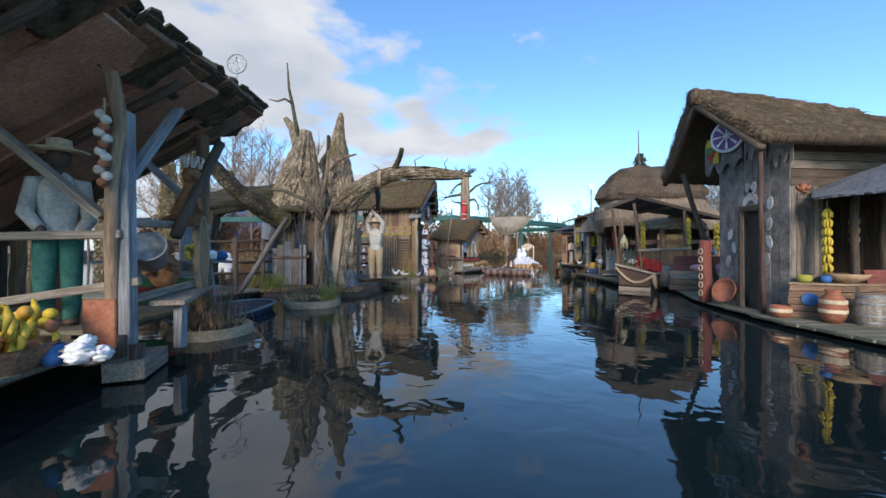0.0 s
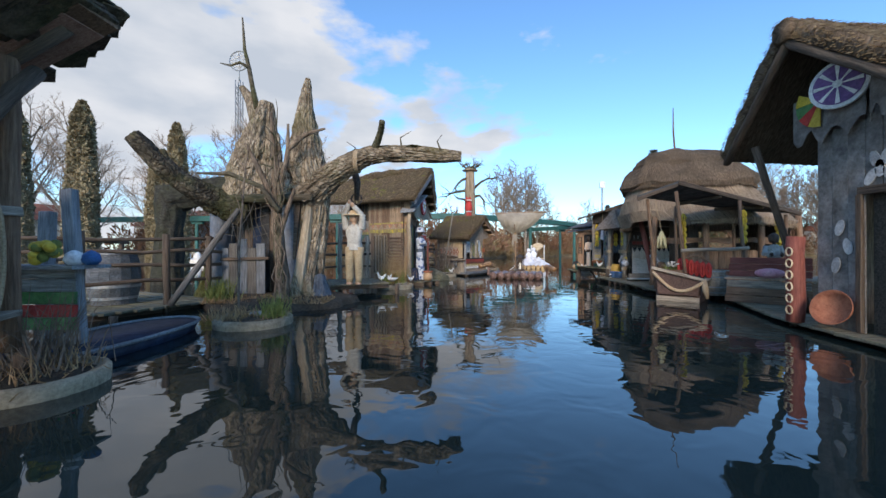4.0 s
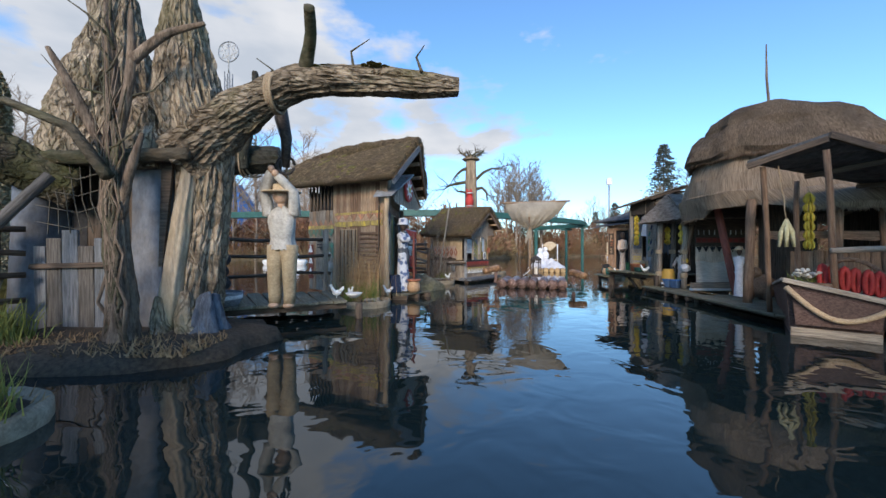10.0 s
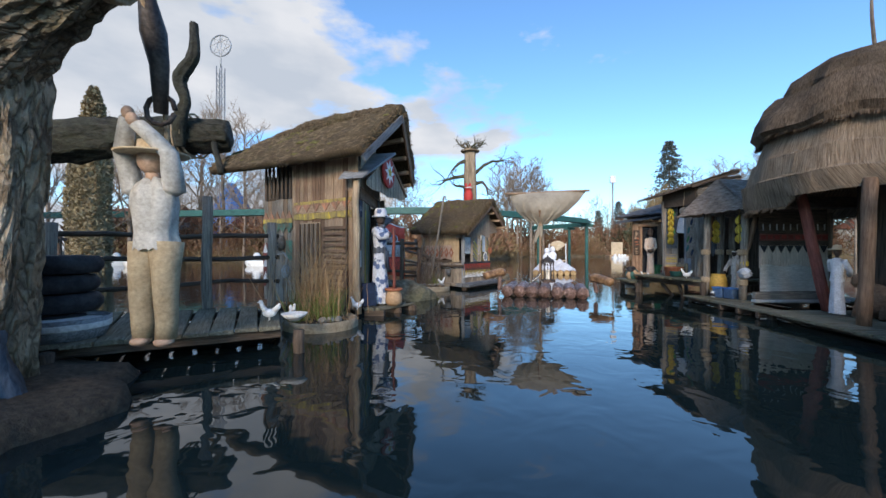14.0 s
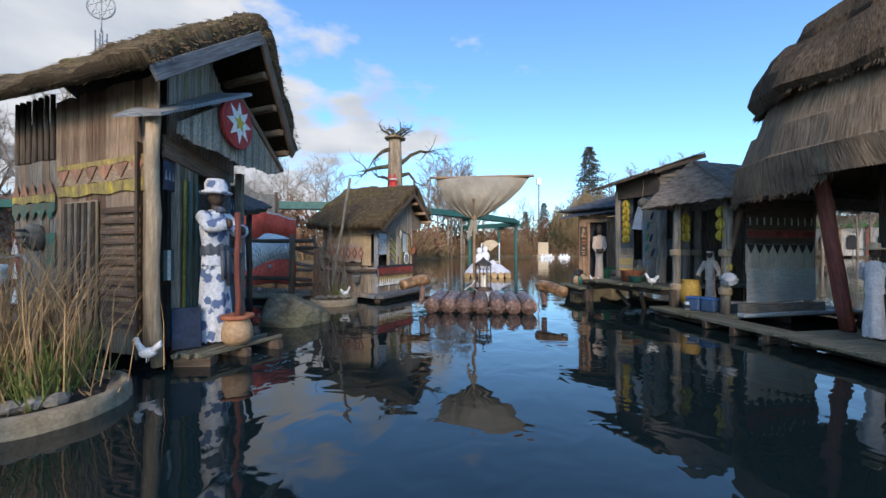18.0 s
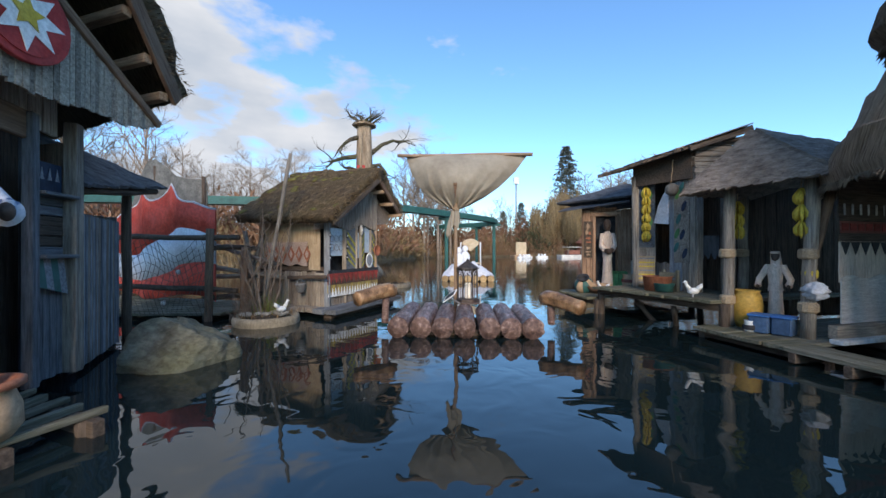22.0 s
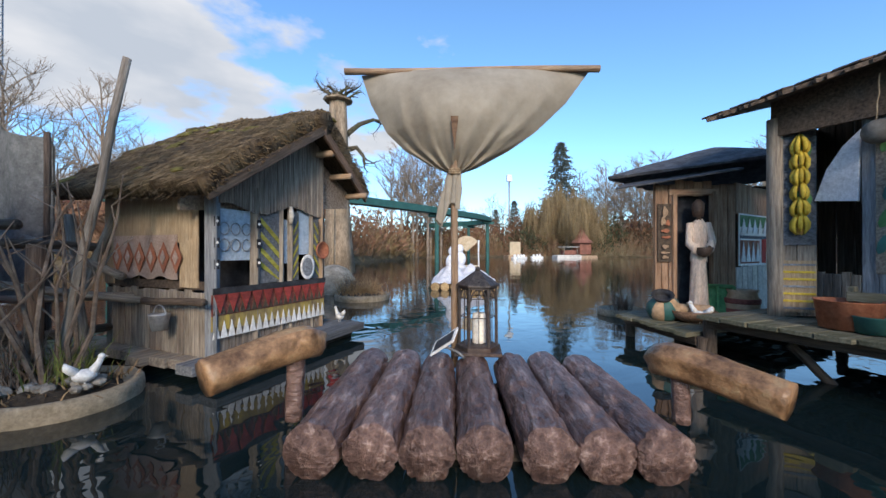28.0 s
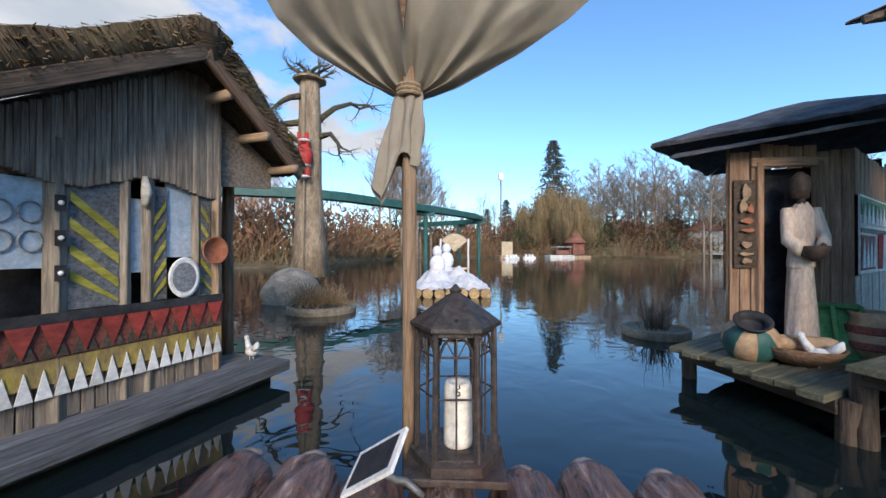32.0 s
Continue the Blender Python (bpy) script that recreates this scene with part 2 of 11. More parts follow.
plaster_dark = material("dark cracked plaster", (0.12, 0.107, 0.096), (0.31, 0.28, 0.255), 0.9, (5, 5, 5), bump=0.5, stain=0.5)
boat_brown = material("maroon-brown boat planks", (0.06, 0.034, 0.028), (0.155, 0.096, 0.078), 0.75, GRAIN, bump=0.4, stain=0.4)
mat_cream = material("pale cream matting", (0.56, 0.51, 0.44), (0.82, 0.77, 0.69), 0.9, (5, 5, 34), bump=0.6, stain=0.35, stain_colour=(0.34, 0.28, 0.2))
mat_rose = material("rose-grey matting wall", (0.5, 0.4, 0.31), (0.72, 0.6, 0.48), 0.9, (40, 40, 4), bump=0.6, stain=0.3)
worn = lambda nm, c: material("worn " + nm, (0.19, 0.135, 0.085), c, 0.85, (10, 10, 4), bump=0.3, stain=0.25, c3=tuple(0.55 * k + 0.06 for k in c), stain_colour=(0.2, 0.15, 0.1))
worn_red = material("worn red paint", (0.2, 0.035, 0.028), (0.4, 0.06, 0.048), 0.75, (7, 7, 14), bump=0.3, stain=0.35)
worn_yellow, worn_orange, worn_green = worn("yellow wash", (0.66, 0.47, 0.06)), worn("orange wash", (0.6, 0.25, 0.12)), worn("green wash", (0.06, 0.24, 0.15))
log_raft = material("red-brown carved log", (0.06, 0.034, 0.03), (0.46, 0.335, 0.285), 0.42, (4, 17, 17), bump=1.0, stain=0.3, dist=0.03, c3=(0.22, 0.135, 0.11), spec=0.5, fine=0.3, stain_colour=(0.07, 0.04, 0.035))
log_end = material("yellow cut log end", (0.32, 0.2, 0.09), (0.6, 0.43, 0.22), 0.7, (12, 12, 12), bump=0.3)
canvas = material("dirty beige canvas", (0.3, 0.262, 0.205), (0.4, 0.36, 0.29), 0.9, (3, 3, 3), bump=0.25, stain=0.35, stain_colour=(0.17, 0.135, 0.09), fine=0.08)
rust = material("dark rusty metal", (0.045, 0.043, 0.045), (0.12, 0.108, 0.1), 0.6, (25, 25, 25), bump=0.3, metal=0.5, stain=0.4, stain_colour=(0.13, 0.05, 0.02))
wax = material("cream candle wax", (0.75, 0.7, 0.6), (0.85, 0.8, 0.7), 0.5, (8, 8, 8), bump=0.1, stain=0.1)
concrete = material("pale concrete", (0.24, 0.19, 0.125), (0.46, 0.375, 0.265), 0.85, (10, 10, 10), bump=0.4, stain=0.5, stain_colour=(0.08, 0.075, 0.05))
soil = material("dark soil", (0.03, 0.022, 0.016), (0.1, 0.075, 0.05), 0.95, (20, 20, 20), bump=1.0)
stone = material("lichen-covered boulder", (0.07, 0.064, 0.045), (0.23, 0.215, 0.165), 0.9, (4, 4, 6), bump=0.8, fine=0.35, stain=0.7, stain_colour=(0.13, 0.13, 0.06), dist=0.04)
pebble = material("pale pebbles", (0.2, 0.18, 0.15), (0.42, 0.39, 0.34), 0.8, (12, 12, 12), bump=0.3)
dry_grass = material("dry reed", (0.25, 0.145, 0.07), (0.47, 0.32, 0.17), 0.9, (9, 9, 9), bump=0.1, stain=0.1)
green_grass = material("green grass", (0.09, 0.12, 0.025), (0.26, 0.28, 0.08), 0.8, (9, 9, 9), bump=0.1, stain=0.1)
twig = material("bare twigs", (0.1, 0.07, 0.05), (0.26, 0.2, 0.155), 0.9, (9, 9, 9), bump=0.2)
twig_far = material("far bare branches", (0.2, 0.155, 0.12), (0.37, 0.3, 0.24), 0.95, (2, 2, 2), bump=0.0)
willow_mat = material("bare willow strands", (0.19, 0.135, 0.07), (0.34, 0.25, 0.135), 0.95, (2, 2, 2), bump=0.0)
conifer_mat = material("dark conifer needles", (0.07, 0.09, 0.085), (0.15, 0.17, 0.145), 0.9, (3, 3, 3), bump=0.0)
ivy_mat = material("brown ivy on a trunk", (0.21, 0.17, 0.1), (0.38, 0.31, 0.19), 0.9, (3, 3, 3), bump=0.0)
bush_mat = material("brown winter bushes", (0.18, 0.105, 0.065), (0.36, 0.22, 0.13), 0.95, (3, 3, 3), bump=0.0)
white_paint = material("white paint", (0.68, 0.68, 0.66), (0.8, 0.8, 0.78), 0.6, (6, 6, 6), bump=0.1, stain=0.2, stain_colour=(0.4, 0.38, 0.34))
faded_white = material("faded white paint", (0.3, 0.3, 0.3), (0.56, 0.56, 0.55), 0.8, (9, 9, 9), bump=0.2, stain=0.4, stain_colour=(0.2, 0.19, 0.17))
white_cloth = material("white cloth", (0.6, 0.6, 0.62), (0.78, 0.78, 0.8), 0.9, (7, 7, 7), bump=0.3, stain=0.2, stain_colour=(0.4, 0.4, 0.42))


def flower_cloth(name, ground, flower, size):
    """White cloth with scattered printed flowers, each with a ragged outline."""
    m = material(name, tuple(0.9 * c for c in ground), ground, 0.9, (6, 6, 6), bump=0.3, stain=0.15)
    n, l = m.node_tree.nodes, m.node_tree.links
    b = n["Principled BSDF"]
    tc, vo, ns, add, ramp, mix = (n.new("ShaderNode" + k) for k in ("TexCoord", "TexVoronoi", "TexNoise", "VectorMath", "ValToRGB", "MixRGB"))
    ns.inputs["Scale"].default_value, ns.inputs["Detail"].default_value = size * 3.2, 2
    add.operation = "MULTIPLY_ADD"
    add.inputs[1].default_value = (0.06, 0.06, 0.06)
    l.new(tc.outputs["Object"], ns.inputs["Vector"])
    l.new(ns.outputs["Color"], add.inputs[0])
    l.new(tc.outputs["Object"], add.inputs[2])
    vo.inputs["Scale"].default_value = size
    l.new(add.outputs["Vector"], vo.inputs["Vector"])
    ramp.color_ramp.elements[0].position, ramp.color_ramp.elements[1].position = 0.36, 0.43
    ramp.color_ramp.elements[0].color, ramp.color_ramp.elements[1].color = (0.9, 0.9, 0.9, 1), (0, 0, 0, 1)
    l.new(vo.outputs["Distance"], ramp.inputs["Fac"])
    old = b.inputs["Base Color"].links[0].from_socket
    mix.inputs[2].default_value = (*flower, 1)
    l.new(ramp.outputs["Color"], mix.inputs["Fac"])
    l.new(old, mix.inputs[1])
    l.new(mix.outputs["Color"], b.inputs["Base Color"])
    return m


blue_dot_cloth = flower_cloth("white cloth with blue flowers", (0.7, 0.72, 0.77), (0.06, 0.11, 0.25), 7.5)
cream_cloth = material("cream cloth", (0.48, 0.36, 0.22), (0.66, 0.54, 0.38), 0.9, (7, 7, 7), bump=0.3, stain=0.2)
khaki_cloth = material("khaki cloth", (0.33, 0.25, 0.15), (0.46, 0.37, 0.24), 0.9, (7, 7, 7), bump=0.3, stain=0.2)
linen_cloth = material("grey linen cloth", (0.36, 0.35, 0.32), (0.55, 0.53, 0.49), 0.9, (7, 7, 7), bump=0.3, stain=0.3)
green_cloth = material("dark green cloth", (0.03, 0.12, 0.1), (0.06, 0.2, 0.16), 0.9, (7, 7, 7), bump=0.3, stain=0.2)
figure_dark = material("dark painted figure", (0.05, 0.035, 0.028), (0.12, 0.08, 0.06), 0.6, (9, 9, 9), bump=0.2)
figure_tan = material("tan painted figure", (0.42, 0.27, 0.18), (0.56, 0.38, 0.27), 0.6, (9, 9, 9), bump=0.2)
flag_red = material("bright red cloth", (0.74, 0.085, 0.05), (0.9, 0.15, 0.1), 0.85, (5, 5, 5), bump=0.3, stain=0.15)
bucket_blue = material("dull blue glaze", (0.04, 0.085, 0.17), (0.1, 0.17, 0.29), 0.5, (8, 8, 8), bump=0.2, stain=0.25)
red_paint = material("red paint", (0.4, 0.03, 0.025), (0.55, 0.06, 0.05), 0.65, (8, 8, 8), bump=0.2, stain=0.25)
yellow_paint = material("yellow paint", (0.55, 0.38, 0.03), (0.7, 0.52, 0.08), 0.65, (8, 8, 8), bump=0.2, stain=0.25)
banana = material("yellow banana", (0.5, 0.34, 0.03), (0.68, 0.5, 0.07), 0.6, (9, 9, 9), bump=0.1, stain=0.3)
green_paint = material("green paint", (0.05, 0.16, 0.05), (0.12, 0.28, 0.1), 0.65, (8, 8, 8), bump=0.2, stain=0.25)
teal_paint = material("teal green steel", (0.025, 0.095, 0.088), (0.045, 0.145, 0.13), 0.5, (2, 2, 2), bump=0.05, stain=0.2)
blue_paint = material("blue paint", (0.03, 0.1, 0.3), (0.06, 0.18, 0.42), 0.6, (8, 8, 8), bump=0.2, stain=0.25)
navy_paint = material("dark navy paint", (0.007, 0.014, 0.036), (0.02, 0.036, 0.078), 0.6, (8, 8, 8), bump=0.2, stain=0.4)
slate_wood = material("slate-stained wood", (0.068, 0.073, 0.082), (0.215, 0.228, 0.245), 0.85, GRAIN, bump=0.5)
slate_cloth = material("dark slate cloth", (0.05, 0.058, 0.075), (0.15, 0.17, 0.2), 0.9, (14, 14, 2), bump=0.6)
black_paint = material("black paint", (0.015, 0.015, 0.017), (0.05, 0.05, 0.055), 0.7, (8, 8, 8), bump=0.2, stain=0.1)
terracotta = material("terracotta", (0.26, 0.085, 0.045), (0.42, 0.17, 0.095), 0.75, (9, 9, 9), bump=0.2, stain=0.3)
ochre_clay = material("ochre clay", (0.5, 0.27, 0.04), (0.66, 0.4, 0.09), 0.6, (6, 6, 6), bump=0.2, stain=0.25)
clay_tan = material("tan clay", (0.38, 0.24, 0.13), (0.55, 0.38, 0.24), 0.7, (6, 6, 6), bump=0.2, stain=0.3)
plaster = material("grey cracked plaster", (0.13, 0.112, 0.092), (0.3, 0.27, 0.23), 0.9, (5, 5, 5), bump=0.5, stain=0.5)
tan_wall = material("tan matting", (0.34, 0.24, 0.14), (0.52, 0.4, 0.26), 0.9, (40, 40, 4), bump=0.6, stain=0.35)
white_mat = material("pale matting", (0.45, 0.42, 0.36), (0.66, 0.62, 0.55), 0.9, (5, 5, 30), bump=0.5, stain=0.4, stain_colour=(0.25, 0.2, 0.14))
rope_mat = material("tan rope", (0.28, 0.2, 0.12), (0.5, 0.38, 0.25), 0.9, (60, 60, 60), bump=0.4)
net_mat = material("dark fishing net", (0.06, 0.055, 0.045), (0.14, 0.125, 0.1), 0.9, (20, 20, 20), bump=0.1)
steel = material("grey galvanised steel", (0.25, 0.26, 0.27), (0.4, 0.41, 0.42), 0.5, (6, 6, 6), bump=0.1, metal=0.6)
reflector = material("white floodlight", (0.7, 0.72, 0.74), (0.8, 0.8, 0.82), 0.4, (6, 6, 6), bump=0.0)
far_wall = material("pale far walls", (0.5, 0.47, 0.43), (0.66, 0.63, 0.58), 0.9, (2, 2, 2), bump=0.0)
far_roof = material("far red roofs", (0.2, 0.08, 0.055), (0.32, 0.14, 0.1), 0.9, (2, 2, 2), bump=0.0)
bank_mat = material("earth bank", (0.1, 0.075, 0.05), (0.26, 0.2, 0.13), 0.95, (1.2, 1.2, 1.2), bump=0.6, stain=0.5, dist=0.1, stain_colour=(0.08, 0.09, 0.03))

water_mat = bpy.data.materials.new("dark pond water")
water_mat.use_nodes = True
_n, _l = water_mat.node_tree.nodes, water_mat.node_tree.links
_b = _n["Principled BSDF"]
_b.inputs["Base Color"].default_value = (0.007, 0.015, 0.017, 1)
_b.inputs["Roughness"].default_value = 0.02
_b.inputs["IOR"].default_value = 1.6
_tc = _n.new("ShaderNodeTexCoord")
_w1 = _n.new("ShaderNodeTexNoise")
_w1.inputs["Scale"].default_value = 2.4
_w1.inputs["Detail"].default_value = 2
_w1.inputs["Distortion"].default_value = 0.6
_w2 = _n.new("ShaderNodeTexNoise")
_w2.inputs["Scale"].default_value = 0.35
_w2.inputs["Detail"].default_value = 2
_mm = _n.new("ShaderNodeMath")
_mm.operation = "MULTIPLY"
_l.new(_tc.outputs["Object"], _w1.inputs["Vector"])
_l.new(_tc.outputs["Object"], _w2.inputs["Vector"])
_l.new(_w1.outputs["Fac"], _mm.inputs[0])
_l.new(_w2.outputs["Fac"], _mm.inputs[1])
_bp = _n.new("ShaderNodeBump")
_bp.inputs["Strength"].default_value = 0.16
_bp.inputs["Distance"].default_value = 0.08
_l.new(_mm.outputs["Value"], _bp.inputs["Height"])
_l.new(_bp.outputs["Normal"], _b.inputs["Normal"])

# ---------------------------------------------------------------- builders
WORLD = {}
V = Vector


def thing(name, x, y, z, label, category, group="", kind=""):
    ob = new(name)
    ob.empty_display_size = 0.1
    ob.matrix_basis = Matrix.Translation((x, y, z))
    WORLD[ob.name] = ob.matrix_basis.copy()
    return tagged(ob, label, category, group, kind)


def link(name, me, parent, label="", m=None, **tags):
    ob = new(name, me)
    m = m or Matrix.Identity(4)
    if parent is not None:
        ob.parent = parent
        ob.matrix_basis = WORLD[parent.name].inverted() @ m
    else:
        ob.matrix_basis = m
    WORLD[ob.name] = m.copy()
    return tagged(ob, label, **tags)


def mesh(name, verts, faces, mat, smooth=False, uvs=None, idx=None):
    me = bpy.data.meshes.new(name)
    me.from_pydata([tuple(v) for v in verts], [], faces)
    for k in (mat if isinstance(mat, (list, tuple)) else [mat]):
        me.materials.append(k)
    if uvs is not None:
        lay = me.uv_layers.new(name="uv")
        for lp in me.loops:
            lay.data[lp.index].uv = uvs[lp.vertex_index]
    if smooth:
        me.polygons.foreach_set("use_smooth", [True] * len(me.polygons))
    if idx is not None:
        me.polygons.foreach_set("material_index", idx)
    me.update()
    return me


def part(name, vf, mat, parent, label="", m=None, smooth=False, **tags):
    """One mesh object from (verts, faces) under a thing or a part; vf is in the world's axes unless m is given."""
    if parent is not None and m is None:
        o = WORLD[parent.name].translation
        vf = ([V(v) - o for v in vf[0]], vf[1])
        m = Matrix.Translation(o)
    return link(name, mesh(name, vf[0], vf[1], mat, smooth), parent, label, m, **tags)


def merge(*vfs):
    vs, fs = [], []
    for v, f in vfs:
        o = len(vs)
        vs += list(v)
        fs += [tuple(i + o for i in q) for q in f]
    return vs, fs


def moved(vf, m):
    return [m @ V(v) for v in vf[0]], vf[1]


def cbox(sx, sy, sz, c=0.006, jit=0.0):
    """A box with worn, cut edges, centred on the origin."""
    c = min(c, sx * 0.3, sy * 0.3, sz * 0.3)
    vs, key = [], {}
    for i in (-1, 1):
        for j in (-1, 1):
            for k in (-1, 1):
                dx, dy, dz = (random.uniform(-jit, jit) for _ in range(3))
                x, y, z = i * sx / 2 + dx, j * sy / 2 + dy, k * sz / 2 + dz
                for a, p in enumerate(((x, y - j * c, z - k * c), (x - i * c, y, z - k * c), (x - i * c, y - j * c, z))):
                    key[i, j, k, a] = len(vs)
                    vs.append(V(p))
    fs = []
    for a in range(3):
        b, d = (a + 1) % 3, (a + 2) % 3
        for s in (-1, 1):
            q = []
            for u, w in ((-1, -1), (1, -1), (1, 1), (-1, 1)):
                t = [0, 0, 0]
                t[a], t[b], t[d] = s, u, w
                q.append(key[t[0], t[1], t[2], a])
            fs.append(tuple(q if s > 0 else q[::-1]))
        for u in (-1, 1):
            for w in (-1, 1):
                t0, t1 = [0, 0, 0], [0, 0, 0]
                t0[a], t0[b], t0[d] = -1, u, w
                t1[a], t1[b], t1[d] = 1, u, w
                q = (key[(*t0, b)], key[(*t1, b)], key[(*t1, d)], key[(*t0, d)])
                fs.append(q if u * w > 0 else q[::-1])
    for i in (-1, 1):
        for j in (-1, 1):
            for k in (-1, 1):
                q = tuple(key[i, j, k, a] for a in range(3))
                fs.append(q if i * j * k > 0 else q[::-1])
    return vs, fs


def along(a, b, roll=0.0):
    """A frame at the middle of a-b whose x runs along it, with z as near to up as may be."""
    a, b = V(a), V(b)
    x = (b - a).normalized()
    up = V((0, 0, 1)) if abs(x.z) < 0.95 else V((0, 1, 0))
    y = up.cross(x).normalized()
    z = x.cross(y)
    m = Matrix((x, y, z)).transposed().to_4x4()
    return Matrix.Translation((a + b) / 2) @ m @ Matrix.Rotation(roll, 4, "X")


def beam(name, a, b, w, h, mat, parent, label="", roll=0.0, jit=0.004, c=0.006, **tags):
    L = (V(b) - V(a)).length
    return part(name, cbox(L, w, h, c, jit), mat, parent, label, along(a, b, roll), **tags)


def tube(pts, rad, n=8, wob=0.0, cap=True, seed=0):
    """A round form along pts, with a radius for each point."""
    rs = random.Random(seed)
    pts = [V(p) for p in pts]
    rad = list(rad) if isinstance(rad, (list, tuple)) else [rad] * len(pts)
    vs, fs, y = [], [], None
    for i, p in enumerate(pts):
        x = (pts[min(i + 1, len(pts) - 1)] - pts[max(i - 1, 0)]).normalized()
        if y is None:
            y = x.orthogonal().normalized()
        y = (y - x * y.dot(x)).normalized()
        z = x.cross(y)
        for k in range(n):
            t = 2 * math.pi * k / n
            r = rad[i] * (1 + rs.uniform(-wob, wob))
            vs.append(p + (y * math.cos(t) + z * math.sin(t)) * r)
    for i in range(len(pts) - 1):
        for k in range(n):
            fs.append((i * n + k, i * n + (k + 1) % n, (i + 1) * n + (k + 1) % n, (i + 1) * n + k))
    if cap:
        fs.append(tuple(range(n))[::-1])
        fs.append(tuple((len(pts) - 1) * n + k for k in range(n)))
    return vs, fs


def pole(name, a, b, r, mat, parent, label="", r2=None, n=9, wob=0.06, bend=0.01, seg=5, **tags):
    """A rough round pole; its mesh runs along its own x."""
    L = (V(b) - V(a)).length
    sd = int(abs(a[0] * 971 + a[1] * 577 + a[2] * 331 + b[0] * 113) * 10)
    rs = random.Random(sd)
    r2 = r if r2 is None else r2
    pts = [((i / seg - 0.5) * L, rs.uniform(-bend, bend), rs.uniform(-bend, bend)) for i in range(seg + 1)]
    vf = tube(pts, [r + (r2 - r) * i / seg for i in range(seg + 1)], n, wob, True, sd)
    return part(name, vf, mat, parent, label, along(a, b), True, **tags)


def lathe(profile, n=20, wob=0.0, seed=0):
    """A turned form about z from (radius, height) pairs."""
    rs = random.Random(seed)
    vs = [V((r * math.cos(2 * math.pi * k / n) * (1 + rs.uniform(-wob, wob)), r * math.sin(2 * math.pi * k / n) * (1 + rs.uniform(-wob, wob)), z))
          for r, z in profile for k in range(n)]
    fs = [(i * n + k, i * n + (k + 1) % n, (i + 1) * n + (k + 1) % n, (i + 1) * n + k) for i in range(len(profile) - 1) for k in range(n)]
    fs.append(tuple(range(n))[::-1])
    fs.append(tuple((len(profile) - 1) * n + k for k in range(n)))
    return vs, fs


def prism(poly, axis, d):
    """A flat outline (points in the world) thickened by d along axis."""
    a = V(axis).normalized() * d
    p = [V(q) for q in poly]
    n = len(p)
    nrm = V((0, 0, 0))
    for i in range(n):
        nrm += p[i].cross(p[(i + 1) % n])
    if nrm.dot(a) > 0:
        p = p[::-1]
    vs = p + [q + a for q in p]
    fs = [tuple(range(n)), tuple(range(2 * n - 1, n - 1, -1))] + [(i, n + i, n + (i + 1) % n, (i + 1) % n) for i in range(n)]
    return vs, fs


